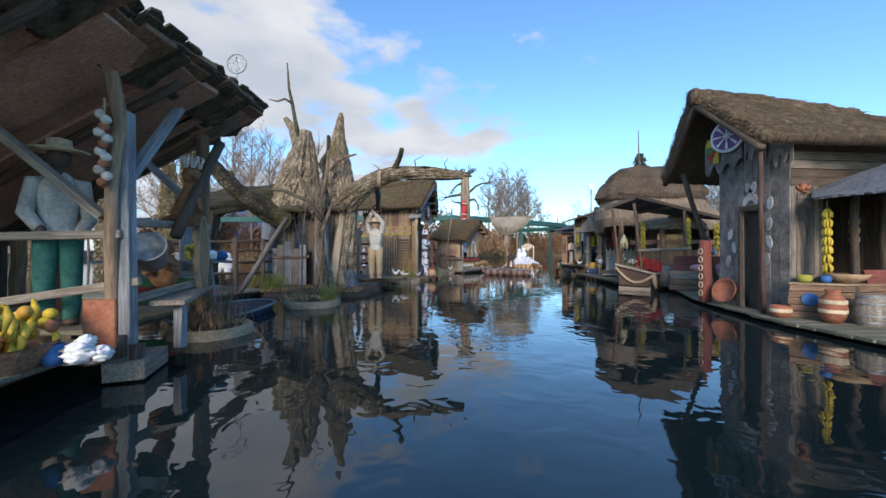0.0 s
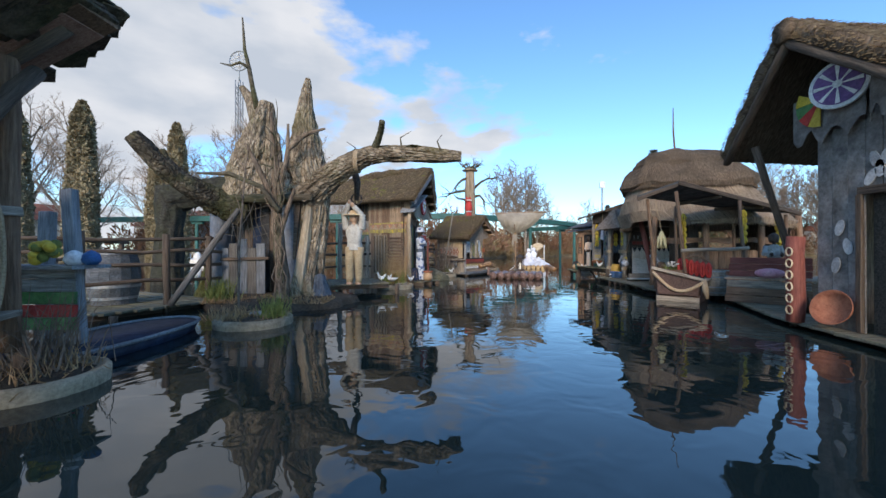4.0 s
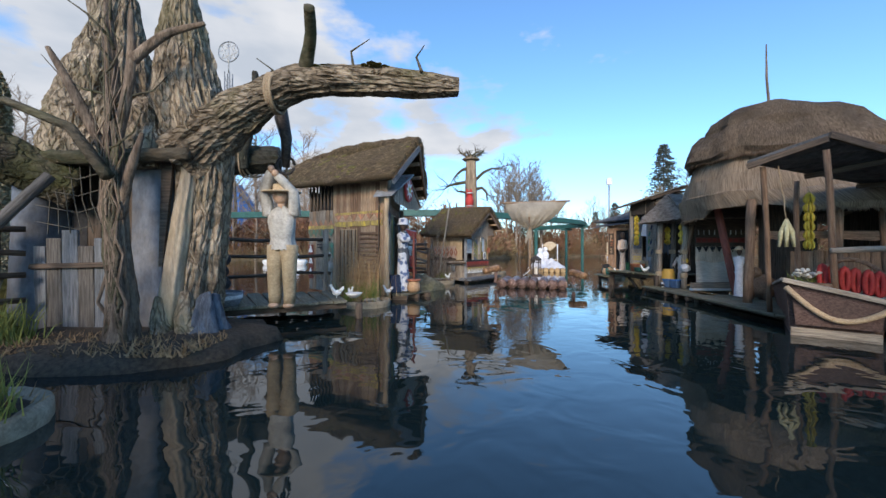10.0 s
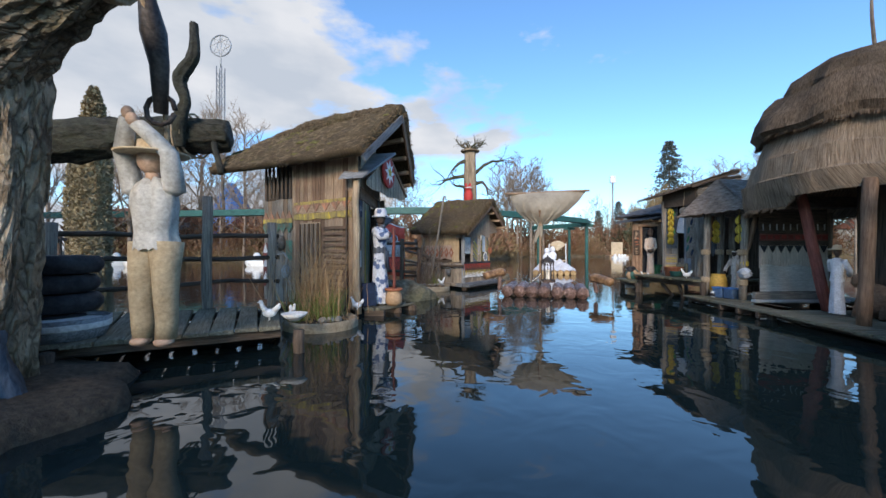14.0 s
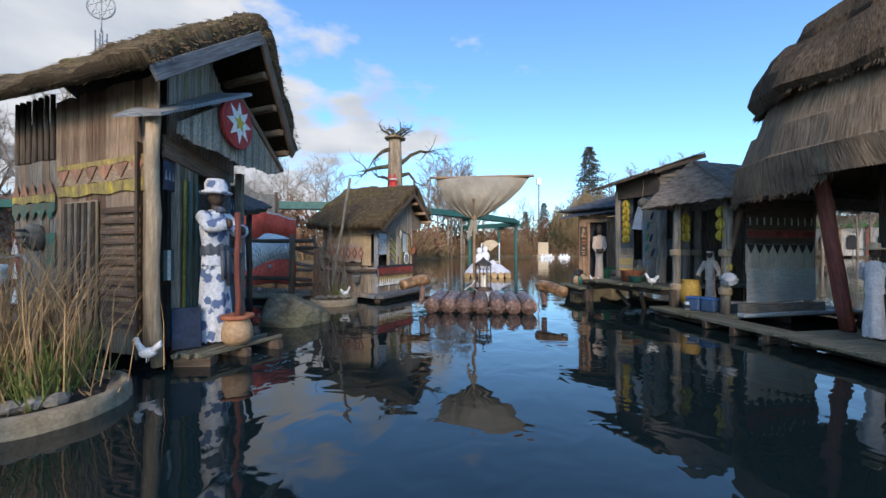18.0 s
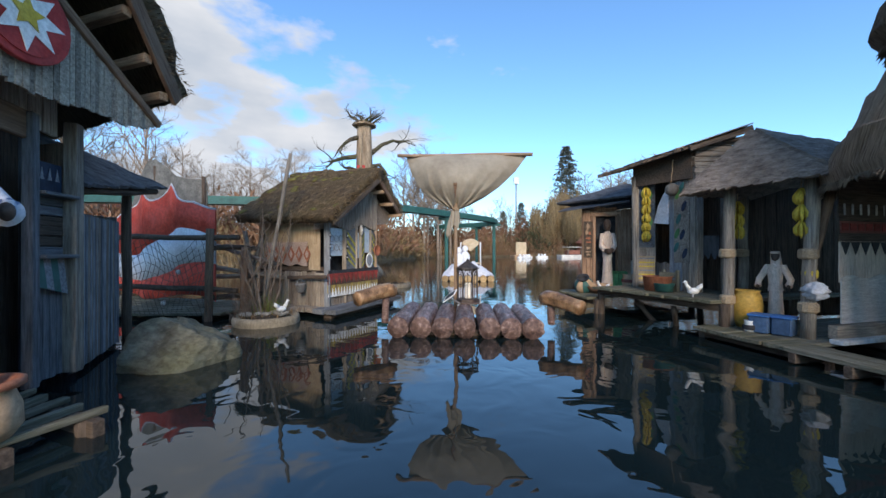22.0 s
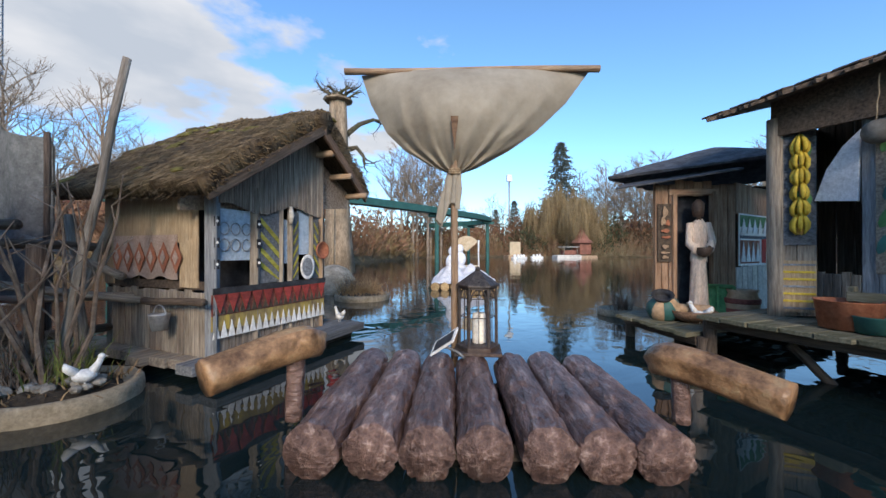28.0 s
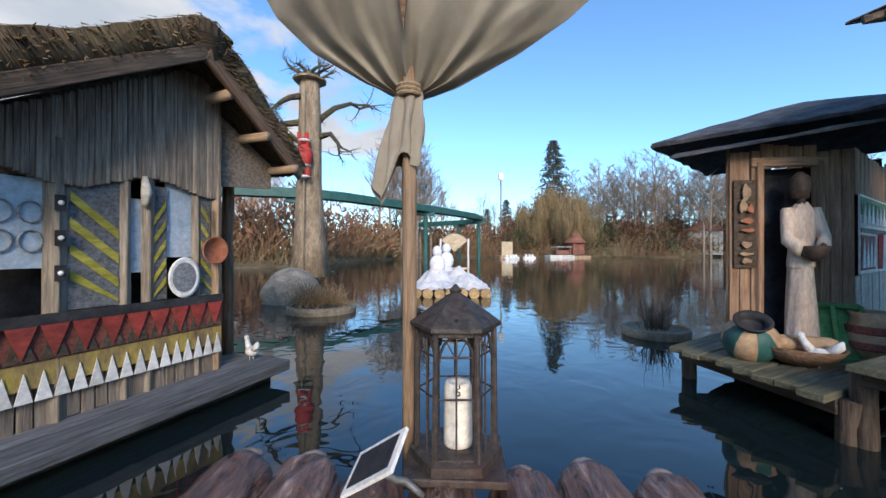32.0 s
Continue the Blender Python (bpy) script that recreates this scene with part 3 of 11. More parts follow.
def slope(name, ea, eb, rb, ra, thick, mat, parent, label="", nu=52, nv=22, sag=0.0, bumpy=0.03, fringe=0, fringe_len=0.12, ragged=0.03, **tags):
    """One thatched slope: eave ea-eb, ridge ra-rb. A thick, uneven pad with a ragged lower edge."""
    ea, eb, rb, ra = V(ea), V(eb), V(rb), V(ra)
    nrm = (eb - ea).cross(ra - ea).normalized()
    if nrm.z < 0:
        nrm = -nrm
    W, Hh = (eb - ea).length, (ra - ea).length
    rs = random.Random(int(abs(ea.x * 97 + ea.y * 31 + eb.y * 11) * 10))
    vs, uv, fs = [], [], []
    edge = [rs.uniform(0, ragged) for _ in range(nu + 1)]
    for side in (0, 1):
        for j in range(nv + 1):
            for i in range(nu + 1):
                u, w = i / nu, j / nv
                p = (ea.lerp(eb, u)).lerp(ra.lerp(rb, u), w)
                if j == 0:
                    p = p + (ea - ra).normalized() * edge[i]
                p = p - V((0, 0, sag)) * math.sin(math.pi * u) * (0.4 + 0.6 * w)
                if side == 0:
                    q = noise.noise(p * 3.1) * bumpy + noise.noise(p * 9.0) * bumpy * 0.6 + noise.noise(p * 23.0) * bumpy * 0.35
                    p = p + nrm * (thick * (0.65 + 0.35 * min(1, 3 * w)) + q)
                vs.append(p)
                uv.append((u * W, w * Hh))
    N = (nu + 1) * (nv + 1)
    ix = lambda s, i, j: s * N + j * (nu + 1) + i
    for j in range(nv):
        for i in range(nu):
            fs.append((ix(0, i, j), ix(0, i + 1, j), ix(0, i + 1, j + 1), ix(0, i, j + 1)))
            fs.append((ix(1, i, j + 1), ix(1, i + 1, j + 1), ix(1, i + 1, j), ix(1, i, j)))
    for i in range(nu):
        fs.append((ix(1, i, 0), ix(1, i + 1, 0), ix(0, i + 1, 0), ix(0, i, 0)))
        fs.append((ix(0, i, nv), ix(0, i + 1, nv), ix(1, i + 1, nv), ix(1, i, nv)))
    for j in range(nv):
        fs.append((ix(0, 0, j), ix(0, 0, j + 1), ix(1, 0, j + 1), ix(1, 0, j)))
        fs.append((ix(1, nu, j), ix(1, nu, j + 1), ix(0, nu, j + 1), ix(0, nu, j)))
    down = (ea - ra).normalized()
    o = WORLD[parent.name].translation if parent is not None else V((0, 0, 0))
    pad = link(name, mesh(name, [v - o for v in vs], fs, mat, thick > 0.1, uv), parent, label, Matrix.Translation(o), **tags)
    at = o
    vs, uv, fs = [], [], []
    for k in range(fringe):
        u = rs.random()
        p = ea.lerp(eb, u) + nrm * rs.uniform(0, thick * 0.6) - V((0, 0, sag * 0.4)) * math.sin(math.pi * u) - down * 0.05
        d = (down + V((rs.uniform(-.25, .25), rs.uniform(-.25, .25), rs.uniform(-.35, 0.05)))).normalized()
        L = fringe_len * rs.uniform(0.4, 1.3)
        s = d.cross(nrm).normalized() * rs.uniform(0.006, 0.014)
        o = len(vs)
        vs += [p - s, p + s, p + nrm * 0.01, p + d * L]
        uv += [(u * W, 0), (u * W + .02, 0), (u * W + .01, 0), (u * W, L)]
        fs += [(o, o + 1, o + 3), (o + 1, o + 2, o + 3), (o + 2, o, o + 3)]
    if fringe:
        link("straw_fringe", mesh("straw_fringe", [v - at for v in vs], fs, mat, False, uv), parent, "ragged loose straw ends", Matrix.Translation(at), kind="stuff")
    if thick < 0.1:
        return pad
    vs, fs = [], []
    across = (eb - ea).normalized()
    spot = lambda u, w: (ea.lerp(eb, u)).lerp(ra.lerp(rb, u), w) - V((0, 0, sag)) * math.sin(math.pi * u) * (0.4 + 0.6 * w)
    crust = lambda q, w: nrm * (thick * (0.65 + 0.35 * min(1, 3 * w)) + noise.noise(q * 3.1) * bumpy + noise.noise(q * 9.0) * bumpy * 0.6)
    for k in range(int(W * Hh * 1100)):                   # loose straw that lies on the slope
        u, w = rs.random(), rs.random()
        p = spot(u, w)
        p = p + crust(p, w) - nrm * 0.006
        d = (down + across * rs.gauss(0, 0.35) + nrm * rs.uniform(-0.02, 0.2)).normalized() * rs.uniform(0.05, 0.16)
        sd = across * rs.uniform(0.0018, 0.0042)
        o = len(vs)
        vs += [p - sd, p + sd, p + nrm * 0.006, p + d]
        fs += [(o, o + 1, o + 3), (o + 1, o + 2, o + 3), (o + 2, o, o + 3)]
    for k in range(int(Hh * 420)):                       # cut straw ends along both verges
        e = rs.random() < 0.5
        w = rs.random()
        p = spot(0.0 if e else 1.0, w) + nrm * rs.uniform(0, thick)
        d = (across * (-1 if e else 1) + down * rs.uniform(0, 0.9) + nrm * rs.gauss(0, 0.2)).normalized() * rs.uniform(0.03, 0.085)
        sd = down * rs.uniform(0.003, 0.006)
        o = len(vs)
        vs += [p - sd, p + sd, p + nrm * 0.012, p + d]
        fs += [(o, o + 1, o + 3), (o + 1, o + 2, o + 3), (o + 2, o, o + 3)]
    link("loose_straw", mesh("loose_straw", [v - at for v in vs], fs, thatch_straw), parent, "loose straw lying on thatch", Matrix.Translation(at), kind="stuff")
    if mat is thatch_moss:
        lumps = []
        for k in range(int(W * Hh * 15)):
            u, w = rs.random(), 1 - rs.random() ** 1.6 * 0.95
            if noise.noise(V((u * W * 1.1, w * Hh * 1.1, ea.x))) < -0.05:
                continue
            p = spot(u, w)
            r = rs.uniform(0.02, 0.065)
            m = Matrix.Translation(p + crust(p, w)) @ nrm.to_track_quat("Z", "Y").to_matrix().to_4x4() @ Matrix.Diagonal((rs.uniform(0.8, 2.0), rs.uniform(0.8, 1.6), 0.35, 1))
            lumps.append(moved(ico(r, 9, 5, 1.0, 0.3, k), m))
        if lumps:
            vs, fs = merge(*lumps)
            link("moss", mesh("moss", [v - at for v in vs], fs, roof_moss), parent, "olive moss cushions", Matrix.Translation(at), kind="stuff")
    return pad


def thatch_roll(pts, rad, parent, mat):
    """A lumpy ridge roll of bound straw along pts."""
    pts = [V(p) for p in pts]
    P, Q = [], []
    for i in range(len(pts) - 1):
        for k in range(16):
            P.append(pts[i].lerp(pts[i + 1], k / 16))
            Q.append(rad[i] + (rad[i + 1] - rad[i]) * k / 16)
    P.append(pts[-1])
    Q.append(rad[-1])
    vs, fs = tube(P, Q, 20)
    out = []
    for i, v in enumerate(vs):
        c = P[i // 20]
        f = 1 + 0.22 * noise.noise(v * 4.0) + 0.16 * noise.noise(v * 12.0) + 0.1 * noise.noise(v * 31.0)
        out.append(c + (v - c) * f)
    L = (pts[-1] - pts[0]).length
    at = WORLD[parent.name].translation
    uv = [(0.11 * (i % 20) * 0.15, L * (i // 20) / len(P)) for i in range(len(vs))]
    rs = random.Random(int(L * 100))
    ridge = link("ridge", mesh("ridge", [v - at for v in out], fs, mat, True, uv), parent, "lumpy straw ridge roll", Matrix.Translation(at))
    sv, sf = [], []
    for k in range(int(L * 700)):
        i = rs.randrange(len(out))
        p, c = out[i], P[i // 20]
        nn = (p - c).normalized()
        if nn.z < -0.1:
            continue
        d = (nn * 0.25 + V((rs.gauss(0, 1), rs.gauss(0, 1), -0.7))).normalized() * rs.uniform(0.05, 0.13)
        sd = nn.cross(d).normalized() * 0.0032
        o = len(sv)
        sv += [p - sd, p + sd, p + nn * 0.012, p + d]
        sf += [(o, o + 1, o + 3), (o + 1, o + 2, o + 3), (o + 2, o, o + 3)]
    link("loose_straw", mesh("loose_straw", [v - at for v in sv], sf, thatch_straw), parent, "loose straw on a ridge", Matrix.Translation(at), kind="stuff")
    return ridge


def planks(parent, a, b, z0, z1, mat, n, t=0.025, top=None, base=None, name="plank", gap=0.006, ragged=0.02, out=0.0, seed=1, label=""):
    """Upright boards from a to b (x, y), each a piece; top(u) gives the upper end along the wall."""
    rs = random.Random(seed)
    a, b = V((*a, 0)), V((*b, 0))
    d = (b - a)
    nn = V((d.y, -d.x, 0)).normalized()
    w = d.length / n
    for i in range(n):
        u = (i + 0.5) / n
        p = a + d * u + nn * (out + rs.uniform(0, 0.008))
        zt = (top(u) if top else z1) + rs.uniform(-ragged, ragged * 0.5)
        zb = (base(u) if base else z0) + rs.uniform(-ragged, ragged) * 0.5
        if zt - zb < 0.03:
            continue
        m = Matrix((V((0, 0, 1)), d.normalized(), V((0, 0, 1)).cross(d.normalized()))).transposed().to_4x4()
        m = Matrix.Translation((p.x, p.y, (zt + zb) / 2)) @ m @ Matrix.Rotation(rs.uniform(-.006, .006), 4, "Z")
        ml = mat[rs.randrange(len(mat))] if isinstance(mat, (list, tuple)) else mat
        part(name, cbox(zt - zb, w - gap, t, 0.004, 0.003), ml, parent, label, m)


def boards(parent, a, b, z0, z1, mat, n, t=0.025, name="board", gap=0.008, seed=1, out=0.0, label=""):
    """Lying boards one above another from a to b (x, y)."""
    rs = random.Random(seed)
    a, b = V((*a, 0)), V((*b, 0))
    d = b - a
    nn = V((d.y, -d.x, 0)).normalized()
    h = (z1 - z0) / n
    for i in range(n):
        z = z0 + (i + 0.5) * h
        o = nn * (out + rs.uniform(0, 0.01))
        e0, e1 = a + o + V((0, 0, z)) - d.normalized() * rs.uniform(0, .03), b + o + V((0, 0, z)) + d.normalized() * rs.uniform(0, .03)
        beam(name, e0, e1, t, h - gap, mat[rs.randrange(len(mat))] if isinstance(mat, (list, tuple)) else mat, parent, label)


def deck(name, corners, z, n, mat, label, t=0.045, joists=True, posts=(), category="jetty"):
    """A landing stage on posts: corners a, b, c, d in order; boards run from a-b to d-c."""
    a, b, c, d = (V((*q, z)) for q in corners)
    th = thing(name, *((a + c) / 2).xy, 0.0, label, category)
    rs = random.Random(int(abs(a.x * 71 + a.y * 37)))
    for i in range(n):
        u = (i + 0.5) / n
        p, q = a.lerp(b, u), d.lerp(c, u)
        w = (b - a).length / n
        e = (q - p).normalized() * rs.uniform(-0.02, 0.04)
        beam("deck_board", p - e + V((0, 0, -t / 2)), q + e + V((0, 0, -t / 2)), w - 0.01, t, mat, th, jit=0.005)
    if joists:
        for w in (0.06, 0.5, 0.94):
            beam("joist", a.lerp(d, w) - V((0, 0, t + 0.05)), b.lerp(c, w) - V((0, 0, t + 0.05)), 0.07, 0.1, wood_dark, th)
    for x, y in posts:
        pole("support", (x, y, -0.5), (x, y, z - t), 0.06, wood_dark, th)
    return th


def ico(r, n=8, rings=5, squash=1.0, wob=0.0, seed=0):
    prof = [(max(0.004, r * math.sin(math.pi * i / rings)), -r * squash * math.cos(math.pi * i / rings)) for i in range(rings + 1)]
    return lathe(prof, n, wob, seed)


def loft(rings, n=40, power=2.6, wob=0.0, seed=0):
    """A hollow-free stack of rounded outlines: each ring is cx, cy, rx, ry, z."""
    vs = []
    for cx, cy, rx, ry, z in rings:
        for k in range(n):
            t = 2 * math.pi * k / n
            c, s = math.cos(t), math.sin(t)
            w = 1 + wob * noise.noise(V((3 * c + seed, 3 * s, z * 1.7)))
            vs.append(V((cx + rx * w * math.copysign(abs(c) ** (2 / power), c), cy + ry * w * math.copysign(abs(s) ** (2 / power), s), z + wob * 0.8 * noise.noise(V((c * 5, s * 5 + seed, z))))))
    m = len(rings)
    fs = [(i * n + k, i * n + (k + 1) % n, (i + 1) * n + (k + 1) % n, (i + 1) * n + k) for i in range(m - 1) for k in range(n)]
    fs.append(tuple((m - 1) * n + k for k in range(n)))
    return vs, fs


def shifted(vf, x, y, z, rz=0.0, s=1.0):
    return moved(vf, Matrix.Translation((x, y, z)) @ Matrix.Rotation(radians(rz), 4, "Z") @ Matrix.Scale(s, 4))


def strands(n, base, length, spread, mat_r, seed, lean=0.35, z_curve=0.3):
    """Many thin upright blades or stems round a spot: base(rs) gives their foot."""
    rs = random.Random(seed)
    vs, fs = [], []
    for _ in range(n):
        p = V(base(rs))
        d = V((rs.gauss(0, lean), rs.gauss(0, lean), 1)).normalized()
        L = length * rs.uniform(0.45, 1.1)
        q = p + d * L * 0.55
        e = q + (d + V((rs.gauss(0, z_curve), rs.gauss(0, z_curve), -abs(rs.gauss(0, z_curve))))).normalized() * L * 0.5
        r = mat_r * rs.uniform(0.6, 1.3)
        a = rs.uniform(0, 6.28)
        s = V((math.cos(a), math.sin(a), 0)) * r
        s2 = V((-math.sin(a), math.cos(a), 0)) * r
        o = len(vs)
        vs += [p + s, p - s * 0.5 + s2, p - s * 0.5 - s2, q + s * .7, q - s * 0.35 + s2 * .7, q - s * 0.35 - s2 * .7, e]
        fs += [(o, o + 1, o + 4, o + 3), (o + 1, o + 2, o + 5, o + 4), (o + 2, o, o + 3, o + 5), (o + 3, o + 4, o + 6), (o + 4, o + 5, o + 6), (o + 5, o + 3, o + 6)]
    return vs, fs


# ---------------------------------------------------------------- setting
def shore(x):
    if x < 0:
        return 44 - 0.1 * x + 2 * math.sin(x * 0.21)
    return min(72.0, 44 + 2.1 * x) - 0.28 * max(0.0, x - 30) + 1.2 * math.sin(x * 0.33)


def bank_height(x, y):
    """The bed of the pond, which rises to banks far ahead and on both sides."""
    d = min(x + 42 + 2.5 * math.sin(y * 0.17), 74 - x + 2 * math.sin(y * 0.21), shore(x) - y, y + 34)
    h = max(-1.2, min(1.0, -0.3 * d + 0.1)) + 0.12 * noise.noise(V((x * 0.4, y * 0.4, 0)))
    isl = math.hypot(x - 1.4, y - 31.4)
    return max(h, 0.08 - 0.4 * max(0.0, isl - 0.9)) if isl < 6 else h


def ground_mesh():
    xs = sorted(set([-900, -500, -250, -150, -100, -80, -65] + [-56 + 1.6 * i for i in range(95)] + [105, 125, 150, 250, 500, 900]))
    ys = sorted(set([-900, -400, -150, -80, -55] + [-44 + 1.6 * i for i in range(92)] + [112, 130, 160, 250, 450, 900]))
    vs = [V((x, y, bank_height(x, y))) for y in ys for x in xs]
    nx = len(xs)
    fs = [(j * nx + i, j * nx + i + 1, (j + 1) * nx + i + 1, (j + 1) * nx + i) for j in range(len(ys) - 1) for i in range(nx - 1)]
    return mesh("ground", vs, fs, bank_mat, True)


link("ground", ground_mesh(), None, "earth and grass bank round a pond", kind="structure")
wv = [V((-70, -50, 0)), V((100, -50, 0)), V((100, 110, 0)), V((-70, 110, 0))]
link("water", mesh("water", wv, [(0, 1, 2, 3)], water_mat), None, "dark rippled pond water mirroring the sky", kind="structure")


# ---------------------------------------------------------------- bare trees, willows and conifers round the pond
def twiggy(seed, height, levels=(11, 7, 8), trunk_r=0.22, rise=0.75, droop=0.0, thin=1.0, crown_from=0.25, reach=0.42):
    """A bare tree: its trunk, and all limbs and twigs."""
    rs = random.Random(seed)

    def stick(a, b, r0, r1, n=3):
        x = (b - a).normalized()
        y = x.orthogonal().normalized()
        z = x.cross(y)
        o = len(sv)
        for p, r in ((a, r0), (b, r1)):
            for k in range(n):
                t = 2 * math.pi * k / n
                sv.append(p + (y * math.cos(t) + z * math.sin(t)) * r)
        for k in range(n):
            sf.append((o + k, o + (k + 1) % n, o + n + (k + 1) % n, o + n + k))
    pts = [V((rs.uniform(-.02, .02) * height * i / 6, rs.uniform(-.02, .02) * height * i / 6, height * 0.92 * i / 6)) for i in range(7)]
    trunk = tube(pts, [trunk_r * (1.15 - i / 6 * 1.05) for i in range(7)], 7, 0.05)
    sv, sf = [], []

    def grow(p, d, L, r, lev):
        q = p + d * L * 0.5
        d2 = (d + V((rs.gauss(0, .18), rs.gauss(0, .18), 0.12 - droop * 0.5))).normalized()
        e = q + d2 * L * 0.5
        stick(p, q, r, r * 0.7)
        stick(q, e, r * 0.7, r * 0.25)
        if lev < len(levels):
            for k in range(levels[lev]):
                u = rs.uniform(0.25, 1.0)
                s = p.lerp(q, u * 2) if u < 0.5 else q.lerp(e, u * 2 - 1)
                nd = (d2 + V((rs.gauss(0, .75), rs.gauss(0, .75), rs.gauss(0.15 - droop, .45)))).normalized()
                grow(s, nd, L * rs.uniform(0.32, 0.55), r * 0.42, lev + 1)
    for k in range(levels[0]):
        u = crown_from + (0.97 - crown_from) * (k + rs.random()) / levels[0]
        p = V((0, 0, height * 0.92 * u))
        a = rs.uniform(0, 6.28)
        d = V((math.cos(a), math.sin(a), rise)).normalized()
        grow(p, d, height * reach * (1.1 - u * 0.75), trunk_r * 0.42 * (1.1 - u * .6) * thin, 1)
    return trunk, (sv, sf)


def proto_tree(name, seed, height, label, mat_t, mat_c, crown=None, **kw):
    trunk, cr = twiggy(seed, height, **kw)
    if crown:
        cr = merge(cr, crown)
    ob = thing(name, 0, 0, 0, label, "tree", "trees round the pond")
    part("trunk", trunk, mat_t, ob, smooth=True)
    part("crown", cr, mat_c, ob)
    return ob


def put_trees(proto, spots):
    first = True
    for x, y, s, r in spots:
        m = Matrix.Translation((x, y, max(0.0, bank_height(x, y)) - 0.15)) @ Matrix.Rotation(r, 4, "Z")
        ob = proto if first else copy_thing(proto, m)
        ob.matrix_basis = m @ Matrix.Scale(s, 4)
        first = False


rt = random.Random(5)
ring = lambda n, a0, a1, d0, d1, s0, s1: [(2 + d * math.sin(radians(a)), 12 + d * math.cos(radians(a)), rt.uniform(s0, s1), rt.uniform(0, 6.28))
                                        for a, d in ((a0 + (a1 - a0) * (i + rt.random() * .8) / n, rt.uniform(d0, d1)) for i in range(n))]
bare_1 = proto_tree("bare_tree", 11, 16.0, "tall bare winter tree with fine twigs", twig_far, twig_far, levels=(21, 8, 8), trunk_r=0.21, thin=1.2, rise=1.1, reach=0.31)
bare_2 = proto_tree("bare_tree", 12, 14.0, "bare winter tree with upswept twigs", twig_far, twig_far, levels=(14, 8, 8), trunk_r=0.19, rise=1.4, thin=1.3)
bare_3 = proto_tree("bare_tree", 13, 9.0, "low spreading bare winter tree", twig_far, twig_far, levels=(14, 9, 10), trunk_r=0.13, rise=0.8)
put_trees(bare_1, [(9.5, 66, 1.0, 0), (12.0, 68, 1.1, 1), (14.5, 70, 1.0, 2), (17, 74, 0.85, 3.3), (8.3, 67, 0.9, 2.2), (10.9, 65, 0.95, 5.1), (13.2, 66, 1.02, 3.9), (15.6, 68, 0.9, 0.7)] + ring(20, 33, 62, 72, 84, 0.8, 1.15) + ring(9, 62, 120, 76, 90, 0.9, 1.2))
put_trees(bare_2, [(10.8, 69, 0.95, 4), (13.4, 72, 1.0, 5.5), (20.5, 80, .8, 1)] + ring(24, 34, 60, 73, 88, 0.8, 1.2) + ring(16, -78, -24, 44, 60, 0.85, 1.25) + ring(6, 62, 100, 86, 98, 1.1, 1.4) + ring(4, 18, 28, 76, 86, .6, .9))
put_trees(bare_3, ring(16, -42, -6, 42, 52, 0.9, 1.4) + ring(6, -75, -46, 44, 50, 0.9, 1.2) + ring(5, 8, 30, 74, 86, 0.7, 1.0))


def willow_crown(seed, h):
    """Hanging strands from many limbs of unequal height, so that the outline stays broken."""
    rs = random.Random(seed)
    vs, fs = [], []
    limbs = [(h * rs.uniform(0.02, .4), rs.uniform(0, 6.28), h * rs.uniform(.45, 1.0), h * rs.uniform(.05, .11)) for _ in range(26)]
    for _ in range(2900):
        lr_, la, lz, lw = rs.choice(limbs)
        a, u = rs.uniform(0, 6.28), rs.random() ** 0.6
        c = V((lr_ * math.cos(la), lr_ * math.sin(la), 0))
        top = lz * (1 - 0.2 * u * u) * rs.uniform(0.8, 1.02)
        L = top * rs.uniform(0.12, 0.8 if u > .5 else .5)
        p = c + V((lw * u * math.cos(a), lw * u * math.sin(a), top))
        q = p + V((math.cos(a) * 0.35, math.sin(a) * 0.35, -L * 0.35))
        e = q + V((rs.gauss(0, .2), rs.gauss(0, .2), -L * 0.65))
        s = V((-math.sin(a), math.cos(a), 0)) * 0.024
        s2 = V((math.cos(a), math.sin(a), 0)) * 0.024
        o = len(vs)
        vs += [p - s, p + s, p + s2, q - s, q + s, q + s2, e]
        fs += [(o, o + 1, o + 4, o + 3), (o + 1, o + 2, o + 5, o + 4), (o + 2, o, o + 3, o + 5), (o + 3, o + 4, o + 6), (o + 4, o + 5, o + 6), (o + 5, o + 3, o + 6)]
    return vs, fs


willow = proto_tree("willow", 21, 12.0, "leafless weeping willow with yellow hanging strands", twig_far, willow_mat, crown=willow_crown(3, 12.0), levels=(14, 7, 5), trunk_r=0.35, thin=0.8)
put_trees(willow, [(2.4 + 65 * math.sin(radians(a)), 15.9 + 65 * math.cos(radians(a)), s, a) for a, s in ((29.6, .55), (31.5, .95), (33.2, 1.05), (35.5, .85))])


